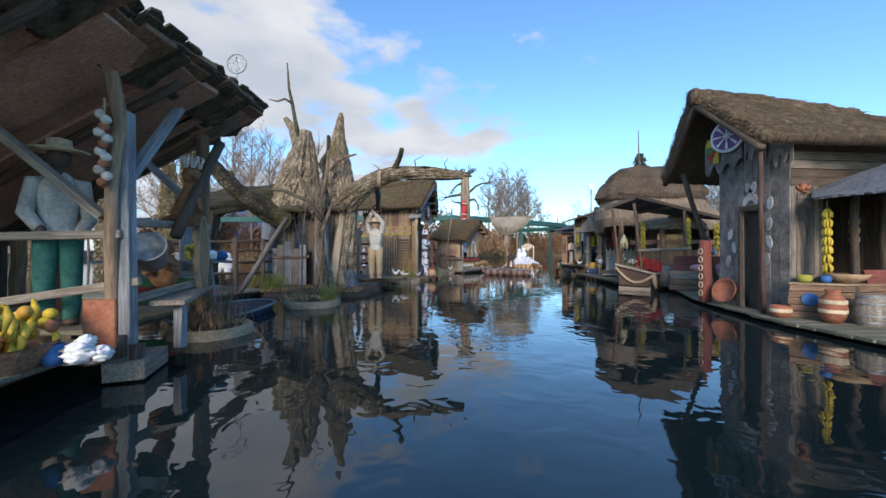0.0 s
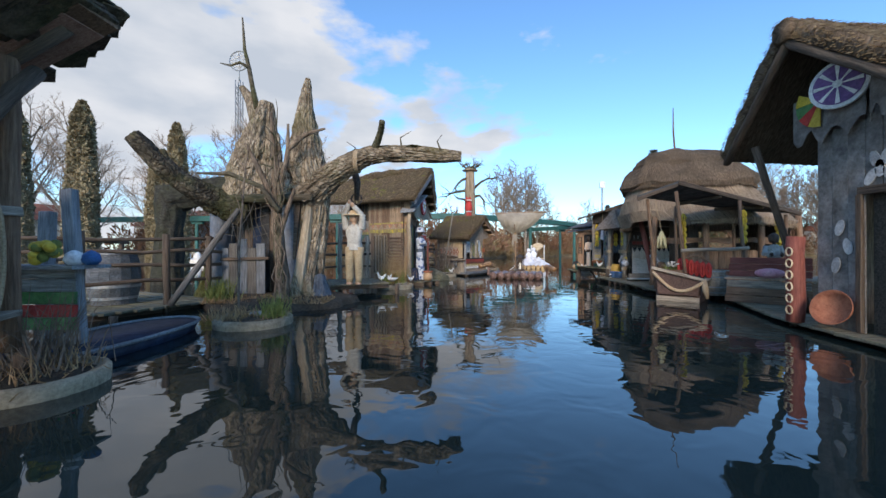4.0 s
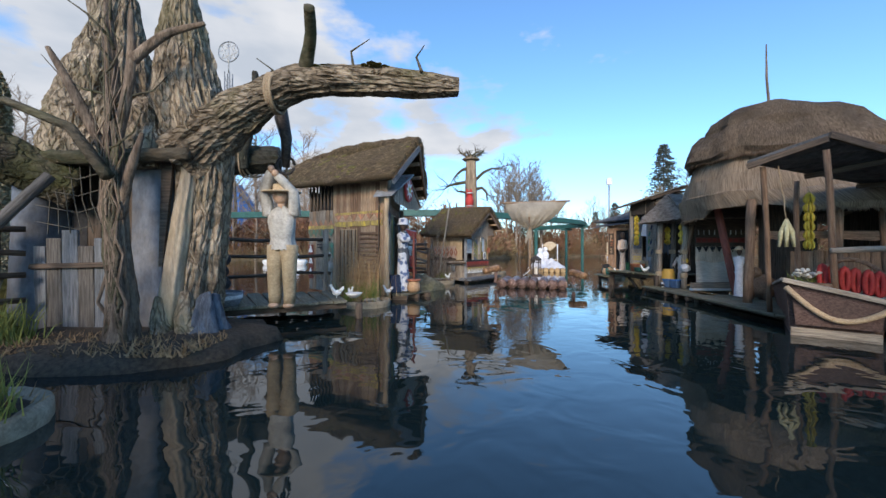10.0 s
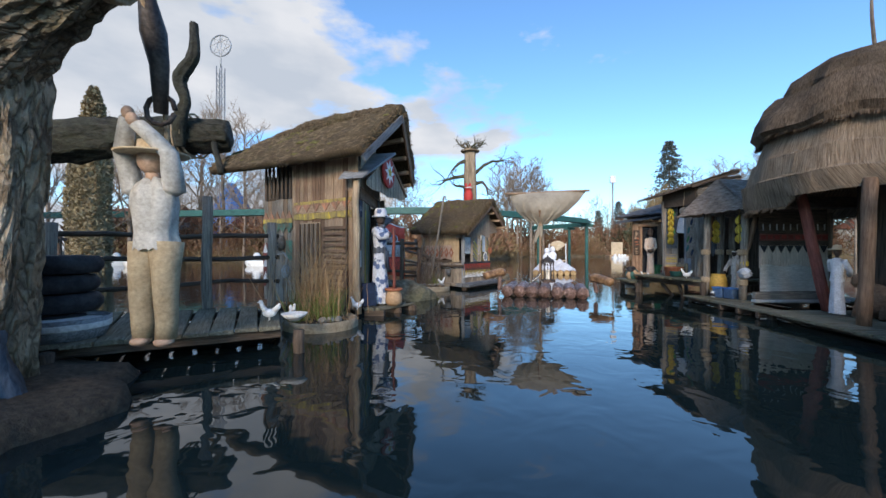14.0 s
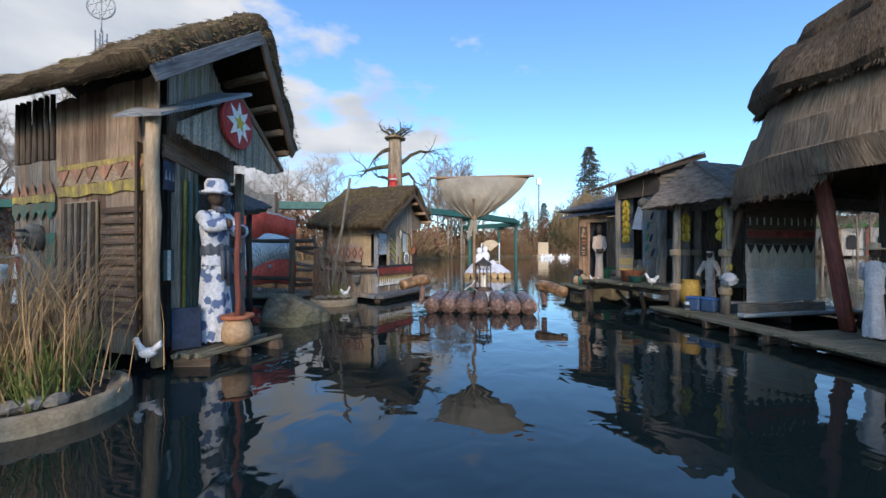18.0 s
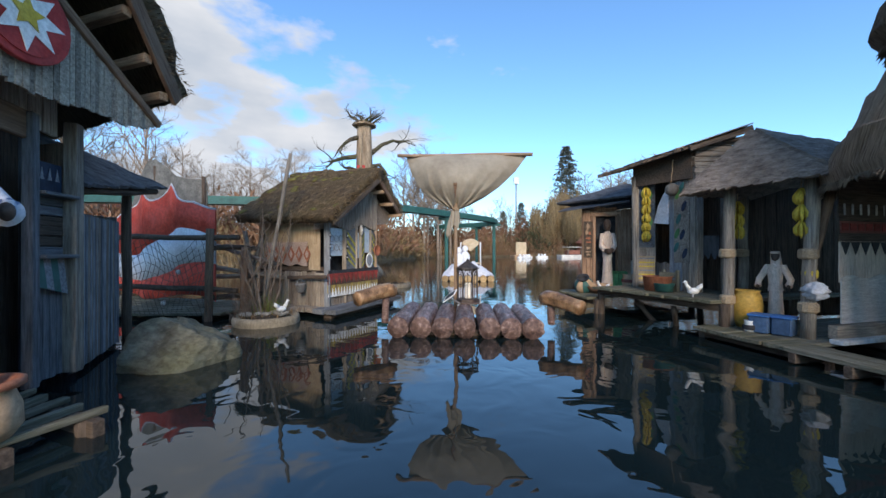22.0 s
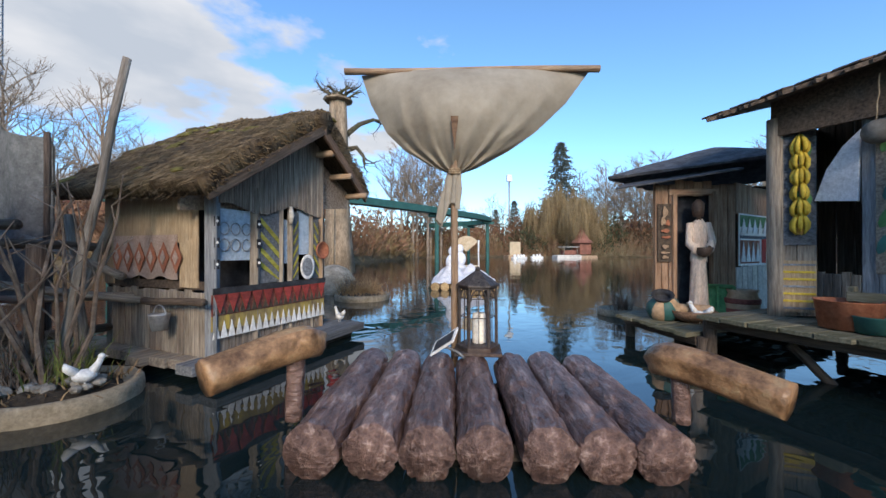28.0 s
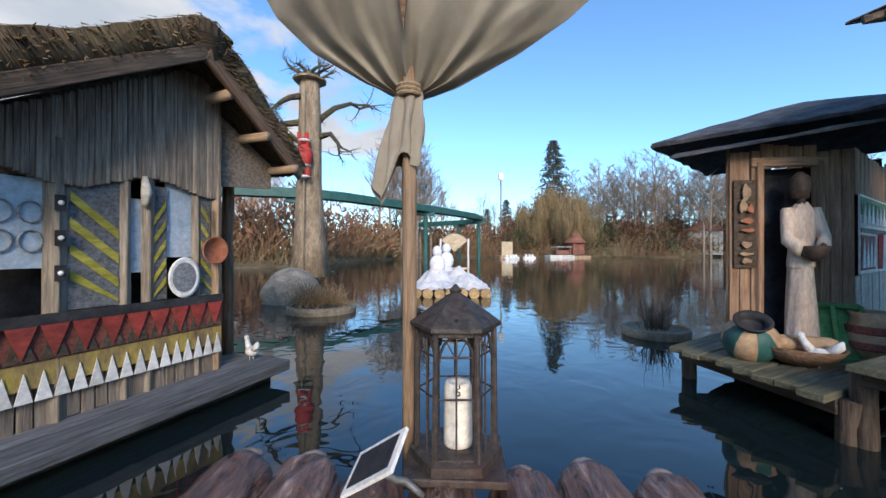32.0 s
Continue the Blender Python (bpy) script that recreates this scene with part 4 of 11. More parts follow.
def cedar_crown(seed, h, r):
    """Sparse layered boughs of unequal reach, each a drooping fan of needle sprays."""
    rs = random.Random(seed)
    vs, fs = [], []
    z = h * 0.12
    while z < h * 0.985:
        R = r * (1 - z / h) ** 0.75 + 0.1
        for k in range(10):
            a = rs.uniform(0, 6.28)
            L = R * rs.uniform(0.45, 1.12)
            drop = rs.uniform(0.05, 0.4)
            for q in range(14):
                t = rs.uniform(0.2, 1.0)
                sp = a + rs.gauss(0, 0.16) / max(0.3, t)
                p = V((math.cos(sp) * L * t, math.sin(sp) * L * t, z - drop * L * t * t + rs.gauss(0, 0.06)))
                d = V((math.cos(sp + rs.gauss(0, .7)), math.sin(sp + rs.gauss(0, .7)), rs.uniform(-0.7, 0.35))).normalized() * rs.uniform(0.22, 0.5)
                w = d.cross(V((rs.gauss(0, 1), rs.gauss(0, 1), 0.6))).normalized() * rs.uniform(0.05, 0.12)
                o = len(vs)
                vs += [p - w * .3, p + d * .5 + w, p + d, p + d * .5 - w]
                fs.append((o, o + 1, o + 2, o + 3))
            o = len(vs)
            e = V((math.cos(a) * L, math.sin(a) * L, z - drop * L))
            vs += [V((0, 0, z + .05)), V((0, 0, z - .05)), e]
            fs.append((o, o + 1, o + 2))
        z += rs.uniform(0.22, 0.42)
    return vs, fs


def ivy_column(seed, h, r):
    """A shaggy sleeve of small leaves round a trunk, uneven in girth."""
    rs = random.Random(seed)
    vs, fs = [], []
    for _ in range(9500):
        z = h * rs.random()
        u = z / h
        a = rs.uniform(0, 6.283)
        R = r * (0.82 - 0.42 * u ** 2.2) * (1 + 0.3 * noise.noise(V((math.cos(a) * 1.6, math.sin(a) * 1.6, z * 0.55 + seed)))) * rs.uniform(0.84, 1.06)
        if u > 0.9:
            R *= (1 - u) * 8 + 0.2
        p = V((R * math.cos(a), R * math.sin(a), z))
        d = V((math.cos(a) + rs.gauss(0, .6), math.sin(a) + rs.gauss(0, .6), rs.uniform(-0.9, 0.5))).normalized() * rs.uniform(0.08, 0.17)
        w = d.cross(V((rs.gauss(0, 1), rs.gauss(0, 1), rs.gauss(0, 1)))).normalized() * rs.uniform(0.04, 0.09)
        o = len(vs)
        vs += [p - w * .5, p + d * .5 + w, p + d, p + d * .5 - w]
        fs.append((o, o + 1, o + 2, o + 3))
    return vs, fs


pine = thing("spruce", 0, 0, 0, "tall dark layered conifer above the far bank", "tree", "conifers")
part("trunk", tube([(0, 0, 0), (0, 0, 8), (0, 0, 16.3)], [0.25, 0.15, 0.03], 7), twig, pine)
part("crown", cedar_crown(4, 16.5, 5.6), conifer_mat, pine)
put_trees(pine, [(39.5, 74.5, 1.22, 0), (33.0, 80, .6, 2), (30, 82, .5, 1)])
ivy_tree = thing("ivy_clad_tree", 0, 0, 0, "narrow tree trunk thickly clad in ivy", "tree", "ivy-clad trees")
part("trunk", tube([(0, 0, 0), (0, 0, 5), (0, 0, 9)], [0.56, 0.45, 0.2], 16, 0.15), ivy_mat, ivy_tree)
part("crown", ivy_column(6, 9.2, 0.78), ivy_mat, ivy_tree)
put_trees(ivy_tree, [(-18.0, 20.2, 0.95, 0), (-18.6, 27.4, 1.1, 1), (-22.5, 30.5, 1.0, 2), (-26, 24, 1.1, 3)])


def bushes(name, label, spots, mat, seed):
    rs = random.Random(seed)
    out = []
    for x, y, r, h in spots:
        out.append(strands(int(34 * r), lambda q, x=x, y=y, r=r: (x + q.gauss(0, r * .5), y + q.gauss(0, r * .5), max(0, bank_height(x, y)) - 0.1), h, 0, 0.028, rs.randrange(999), 0.45, 0.5))
    vs, fs = merge(*out)
    return link(name, mesh(name, vs, fs, mat), None, label, category="bushes", kind="stuff")


def thicket(name, label, spots, mat, seed):
    """Rounded heaps of short twig sprays."""
    rs = random.Random(seed)
    vs, fs = [], []
    for x, y, rad, h in spots:
        z0 = max(0.0, bank_height(x, y)) - 0.2
        for _ in range(int(75 * rad * h / 2)):
            a, q = rs.uniform(0, 6.283), math.sqrt(rs.random())
            top = h * math.sqrt(max(0.03, 1 - q * q)) * (0.86 + 0.3 * noise.noise(V((x + a, y, q * 3))))
            p = V((x + rad * q * math.cos(a), y + rad * q * math.sin(a), z0 + top * (0.12 + 0.88 * rs.random() ** 0.55)))
            d = V((math.cos(a) * q * .8 + rs.gauss(0, .4), math.sin(a) * q * .8 + rs.gauss(0, .4), rs.uniform(.35, 1.2))).normalized() * rs.uniform(.35, .85)
            s = d.cross(V((rs.gauss(0, 1), rs.gauss(0, 1), .2))).normalized() * rs.uniform(.05, .13)
            o = len(vs)
            vs += [p - s * .4, p + d * .55 + s, p + d, p + d * .45 - s]
            fs.append((o, o + 1, o + 2, o + 3))
    return link(name, mesh(name, vs, fs, mat), None, label, category="bushes", kind="stuff")


rb = random.Random(8)
evergreen = material("dark evergreen shrubs", (0.03, 0.04, 0.022), (0.1, 0.115, 0.06), 0.85, (3, 3, 3), bump=0.0)
rust_bush = material("rust-brown winter hedge", (0.15, 0.08, 0.05), (0.34, 0.19, 0.115), 0.95, (1.2, 1.2, 1.2), bump=0.0)
thicket("hedge", "dense rust-brown leafless hedge along the far bank", [(x, shore(x) + rb.uniform(1.5, 5.0), rb.uniform(1.6, 2.8), rb.uniform(4.2, 6.4)) for x in [-40 + 1.25 * i for i in range(52)]], rust_bush, 31)
thicket("shrubs", "yellow-green shrubs among a brown hedge", [(x, shore(x) + rb.uniform(0.6, 2.0), rb.uniform(1.3, 2.2), rb.uniform(2.6, 4.8)) for x in [-34, -21, -9, 4.2, 5.6, 7.1, 8.4, 15, 17, 23, 26]], willow_mat, 32)
thicket("undergrowth", "dark evergreen undergrowth below the far trees", [(x, shore(x) + rb.uniform(1.0, 7.0), rb.uniform(2.0, 3.6), rb.uniform(3.5, 8.0)) for x in [30 + 1.15 * i for i in range(46)]], evergreen, 33)
thicket("hedge", "brown leafless thicket below the far trees", [(x, shore(x) + rb.uniform(2.0, 8.0), rb.uniform(2.0, 3.4), rb.uniform(5.0, 8.5)) for x in [24 + 1.5 * i for i in range(36)]], rust_bush, 34)
bushes("bushes", "brown leafless bushes along the far bank", [(x, shore(x) + rb.uniform(1.0, 5.0), rb.uniform(1.5, 2.6), rb.uniform(3.0, 5.5)) for x in [-40 + 1.1 * i for i in range(60)]], bush_mat, 1)
bushes("reeds", "tall yellow-brown reeds along the shore", [(x, shore(x) + rb.uniform(-0.5, 2.0), rb.uniform(1.2, 2.0), rb.uniform(1.5, 3.2)) for x in [-30 + 1.6 * i for i in range(38)]], willow_mat, 2)
bushes("bushes", "low brown bushes along the distant shore", [(x, shore(x) + rb.uniform(0.5, 4.0), rb.uniform(2.0, 3.0), rb.uniform(3.0, 6.0)) for x in [24 + 1.1 * i for i in range(52)]], bush_mat, 3)

bushes("undergrowth", "dark green undergrowth along the distant shore", [(x, shore(x) + rb.uniform(0.3, 3.0), rb.uniform(1.6, 2.8), rb.uniform(2.2, 4.6)) for x in [36 + 1.0 * i for i in range(46)]], ivy_mat, 4)

# ---------------------------------------------------------------- monorail
mono = thing("monorail", 10.2, 48, 0, "teal green steel monorail beam on tall pylons", "monorail")
track = [(-62, 47), (-29, 44.5), (-12, 42.5), (0.5, 42), (5.5, 44.6), (10.2, 48.2), (15, 52.2), (18, 55.5), (19.2, 59), (18.2, 63), (13, 70)]
fine = []
for i in range(len(track) - 1):
    p0, p1, p2, p3 = (V((*track[max(0, min(len(track) - 1, j))], 4.75)) for j in (i - 1, i, i + 1, i + 2))
    for k in range(6):
        t = k / 6
        fine.append(0.5 * ((2 * p1) + (p2 - p0) * t + (2 * p0 - 5 * p1 + 4 * p2 - p3) * t * t + (3 * p1 - p0 - 3 * p2 + p3) * t ** 3))


def ribbon(pts, w, h, dz):
    vs, fs = [], []
    for i, p in enumerate(pts):
        d = (pts[min(i + 1, len(pts) - 1)] - pts[max(i - 1, 0)]).normalized()
        s = V((d.y, -d.x, 0)) * w / 2
        for a, b in ((-1, -1), (1, -1), (1, 1), (-1, 1)):
            vs.append(p + s * a + V((0, 0, dz + b * h / 2)))
    for i in range(len(pts) - 1):
        for k in range(4):
            fs.append((i * 4 + k, i * 4 + (k + 1) % 4, i * 4 + 4 + (k + 1) % 4, i * 4 + 4 + k))
    return vs, fs


part("beam", ribbon(fine, 0.7, 0.42, 0), teal_paint, mono)
part("rail", ribbon(fine, 0.16, 0.12, 0.3), teal_paint, mono)
part("walkway", ribbon(fine, 1.0, 0.05, -0.24), teal_paint, mono)
for x, y in ((-29, 44.5), (-12, 42.5), (0.5, 42), (10.2, 48.2), (18, 55.5), (18.2, 63), (-45, 45.6)):
    part("pylon", merge(tube([(x, y, -1.2), (x, y, 4.4)], 0.2, 10), shifted(cbox(1.6, 0.4, 0.3, 0.03), x, y, 4.32)), teal_paint, mono)

# ---------------------------------------------------------------- lakeside pavilion across the pond to the east
lp_ = thing("lakeside_pavilion", 75, 58, 0.5, "long pale pink pavilion with a green fascia across the pond", "building")
lm = Matrix.Translation((75, 58, 0.3)) @ Matrix.Rotation(radians(-57), 4, "Z")
part("wall", moved(shifted(cbox(22, 6, 4.4, 0.05), 0, 0, 2.2), lm), far_wall, lp_)
part("fascia", moved(shifted(cbox(22.6, 6.6, 1.5, 0.05), 0, 0, 5.1), lm), green_paint, lp_)
part("roof", moved(shifted(cbox(23, 7, 0.35, 0.05), 0, 0, 6.03), lm), far_roof, lp_)
for k in range(7):
    wx = -9.3 + 3.1 * k
    part("window", moved(prism([(wx - .55, -3.06, 1.0), (wx + .55, -3.06, 1.0), (wx + .55, -3.06, 2.7), (wx + .3, -3.06, 3.2), (wx - .3, -3.06, 3.2), (wx - .55, -3.06, 2.7)], (0, -1, 0), 0.06), lm), black_paint, lp_)
    part("pilaster", moved(shifted(cbox(0.4, 0.3, 4.3, 0.03), wx + 1.55, -3.1, 2.15), lm), far_roof, lp_)

# ---------------------------------------------------------------- carved column tree with the climbing doll
column_mat = material("tan plastered concrete trunk", (0.2, 0.145, 0.095), (0.42, 0.32, 0.22), 0.9, (6, 6, 1.5), bump=0.7, stain=0.5, fine=0.35)
col = thing("column_tree", 1.85, 31.0, 0.4, "pale concrete tree column with short dark crooked branches", "tree")
part("trunk", tube([(1.85, 31, 0.2), (1.86, 31, 1.5), (1.85, 31, 3.6), (1.86, 31, 5.6), (1.85, 31, 7.55)], [0.68, 0.53, 0.44, 0.38, 0.33], 24, 0.08), column_mat, col, smooth=True)
part("collar", moved(lathe([(0.3, 0), (0.56, 0.05), (0.58, 0.12), (0.35, 0.2)], 18, 0.06), Matrix.Translation((1.85, 31, 7.25))), column_mat, col)
rc = random.Random(9)


def crooked(p, d, L, r, lev, out):
    p, d = V(p), V(d).normalized()
    pts, rad = [p], [r]
    for i in range(4):
        d = (d + V((rc.gauss(0, .36), rc.gauss(0, .3), rc.gauss(0.02, .34)))).normalized()
        pts.append(pts[-1] + d * L / 4)
        rad.append(r * (1 - 0.2 * (i + 1)))
        if lev and i:
            for _ in range(2):
                crooked(pts[-1], d + V((rc.gauss(0, .8), rc.gauss(0, .8), rc.gauss(.2, .5))), L * 0.42, rad[-1] * 0.6, lev - 1, out)
    out.append(tube(pts, rad, 6, 0.08, True, rc.randrange(99)))
    return out


for a, z, L in ((0.15, 6.0, 2.9), (-0.3, 5.3, 1.9), (3.0, 5.8, 2.9), (3.5, 6.7, 1.7), (1.6, 6.8, 1.5), (4.6, 5.0, 1.4)):
    part("branch", merge(*crooked((1.85 + 0.36 * math.cos(a), 31 + 0.36 * math.sin(a), z), (math.cos(a), math.sin(a) * .5, 0.15), L, 0.12, 2, [])), bark_dark, col)
for a in range(9):
    part("top_branch", merge(*crooked((1.85 + .2 * math.cos(a * .7), 31 + .2 * math.sin(a * .7), 7.4), (math.cos(a * .7), math.sin(a * .7), 1.0), 0.9, 0.085, 2, [])), bark_dark, col)
doll = thing("climbing_doll", 1.75, 30.35, 3.9, "red and white dressed doll climbing a rope", "doll")
part("doll_body", shifted(merge(shifted(ico(0.28, 10, 7, 1.6), 1.72, 30.32, 3.5), shifted(ico(0.14, 8, 6), 1.72, 30.3, 4.05), tube([(1.6, 30.3, 3.7), (1.55, 30.2, 4.3)], 0.07, 6), tube([(1.85, 30.3, 3.7), (1.8, 30.2, 4.3)], 0.07, 6),
     tube([(1.65, 30.3, 3.2), (1.6, 30.25, 2.75)], 0.1, 6), tube([(1.8, 30.3, 3.2), (1.85, 30.25, 2.75)], 0.1, 6)), 0, 0, 0.9), red_paint, doll, smooth=True)
for z in (3.65, 4.05, 4.9):
    part("trim", moved(lathe([(0.2, 0), (0.24, 0.04), (0.2, 0.08)], 12), Matrix.Translation((1.72, 30.32, z))), white_paint, doll)
pole("rope", (1.7, 30.2, 0.5), (1.7, 30.5, 6.9), 0.025, rope_mat, doll)

# ---------------------------------------------------------------- far things: floodlight mast, carousel tower, tent, swan boats
mast = thing("floodlight_mast", 31.5, 79, 0.3, "tall slim steel floodlight mast", "mast")
pole("pole", (31.5, 79, 0.3), (31.5, 79, 14.2), 0.16, steel, mast, bend=0, wob=0)
part("lamp_head", shifted(cbox(1.0, 0.5, 1.3, 0.05), 31.5, 79, 14.6), reflector, mast)
tower = thing("carousel_tower", -43.1, 77.6, 0.5, "tall white lattice fairground tower with a star wheel", "tower")
tx, ty = -43.1, 77.6
for sx, sy in ((-.5, -.5), (.5, -.5), (.5, .5), (-.5, .5)):
    pole("leg", (tx + sx, ty + sy, 0.3), (tx + sx, ty + sy, 36), 0.1, steel, tower, bend=0, wob=0, n=5, seg=1)
part("lattice", merge(*[tube([(tx + a[0] * .5, ty + a[1] * .5, 1 + 1.1 * k), (tx + b[0] * .5, ty + b[1] * .5, 2.1 + 1.1 * k)], 0.05, 4) for k in range(31) for a, b in (((-1, -1), (1, -1)), ((1, 1), (-1, 1)), ((-1, 1), (-1, -1)), ((1, -1), (1, 1)))]), steel, tower)
pole("spire", (tx, ty, 36), (tx, ty, 41.5), 0.12, steel, tower, bend=0, wob=0)
R = 2.0
circ = [(tx + R * math.cos(k * math.pi / 12), ty, 40.1 + R * math.sin(k * math.pi / 12)) for k in range(25)]
part("star_wheel", merge(tube(circ, 0.12, 5, 0, False), *[tube([circ[3 * k], circ[(3 * k + 9) % 24]], 0.08, 4) for k in range(8)]), steel, tower)
tent = thing("blue_tent", -40, 76, 0.5, "pointed blue fairground tent", "tent")
part("roof", moved(lathe([(9, 0.4), (8.5, 2.5), (4.6, 7.5), (0.5, 13.6)], 6), Matrix.Translation((-40, 76, 0))), blue_paint, tent)


def swan_boat(x, y, rz, s=1.0):
    b = thing("white_boat", x, y, 0, "white moulded pedal boat on the water", "boat", "white boats")
    m = Matrix.Translation((x, y, 0)) @ Matrix.Rotation(radians(rz), 4, "Z") @ Matrix.Scale(s, 4)
    part("hull", moved(loft([(0, 0, 1.5, 0.6, -0.1), (0, 0, 1.7, 0.72, 0.25), (0, 0, 1.6, 0.66, 0.42), (0, 0, 1.2, 0.45, 0.36)], 24), m), white_paint, b, smooth=True)
    for u in (-0.9, 0.0, 0.8):
        part("seat", moved(shifted(ico(0.3, 10, 6, 1.3), u, 0, 0.6), m), white_paint, b, smooth=True)


for x, y, r in ((-20, 33, 10), (-24, 36, 40), (-12.5, 34.5, 5), (25.5, 62, 20), (29.0, 64, 5), (23.6, 60, 60)):
    swan_boat(x, y, r, 0.62 if x > 0 else 1.0)
hb = thing("houseboat", 34.8, 65.4, 0, "pale houseboat with a flat white canopy", "boat")
part("hull", shifted(cbox(4.2, 1.6, 0.55, 0.1), 34.8, 65.4, 0.15), far_wall, hb)
part("cabin", shifted(cbox(2.0, 1.2, 0.7, 0.05), 35.1, 65.4, 0.8), far_roof, hb)
part("canopy", shifted(cbox(2.8, 1.5, 0.12, 0.05), 35.1, 65.4, 1.65), linen_cloth, hb)
for dx in (-1.2, 1.2):
    pole("post", (35.1 + dx, 64.8, 0.4), (35.1 + dx * 0.9, 64.8, 1.6), 0.05, wood_grey, hb)
fk = thing("floating_kiosk", 38.4, 65.9, 0, "small floating kiosk with a pointed red-brown roof", "kiosk")
part("hull", shifted(cbox(3.6, 2.0, 0.45, 0.1), 38.2, 65.9, 0.12), wood_tan, fk)
part("cabin", shifted(cbox(2.0, 2.0, 1.8, 0.05), 37.8, 65.9, 1.4), far_roof, fk)
part("roof", moved(lathe([(1.7, 0), (1.0, 0.7), (0.35, 2.0), (0.03, 3.0)], 12), Matrix.Translation((37.8, 65.9, 2.3))), far_roof, fk)
sl = thing("leaning_sail_raft", 26.5, 66, 0, "far raft with a leaning cream sail", "raft")
part("hull", shifted(cbox(3.0, 2.0, 0.5, 0.1), 26.5, 66, 0.15), clay_tan, sl)
part("sail", shifted(cbox(2.2, 0.1, 2.0, 0.03), 26.5, 66, 1.4, 20), cream_cloth, sl)
for i, (x, y, w, h, rz) in enumerate(((55, 74, 9, 4.2, 20), (66, 68, 11, 4.0, 40), (80, 50, 12, 4.5, 80), (-36, 52, 12, 4.0, -20), (-22, 56, 9, 3.6, 0), (-48, 40, 10, 4.0, 60))):
    h_ = thing("far_building", x, y, 0.5, "low pale park building with a pitched red-brown roof", "building", "far buildings")
    m = Matrix.Translation((x, y, 0.4)) @ Matrix.Rotation(radians(rz), 4, "Z")
    part("wall", moved(shifted(cbox(w, 5, h, 0.05), 0, 0, h / 2), m), far_wall, h_)
    part("roof", moved(prism([(-w / 2 - .4, -3, h), (-w / 2 - .4, 3, h), (-w / 2 - .4, 0, h + 2)], (1, 0, 0), w + .8), m), far_roof, h_)
    for k in range(4):
        part("window", moved(shifted(cbox(1.0, 0.12, 1.3, 0.02), -w / 2 + w * (k + .5) / 4, -2.52, h * 0.5), m), black_paint, h_)


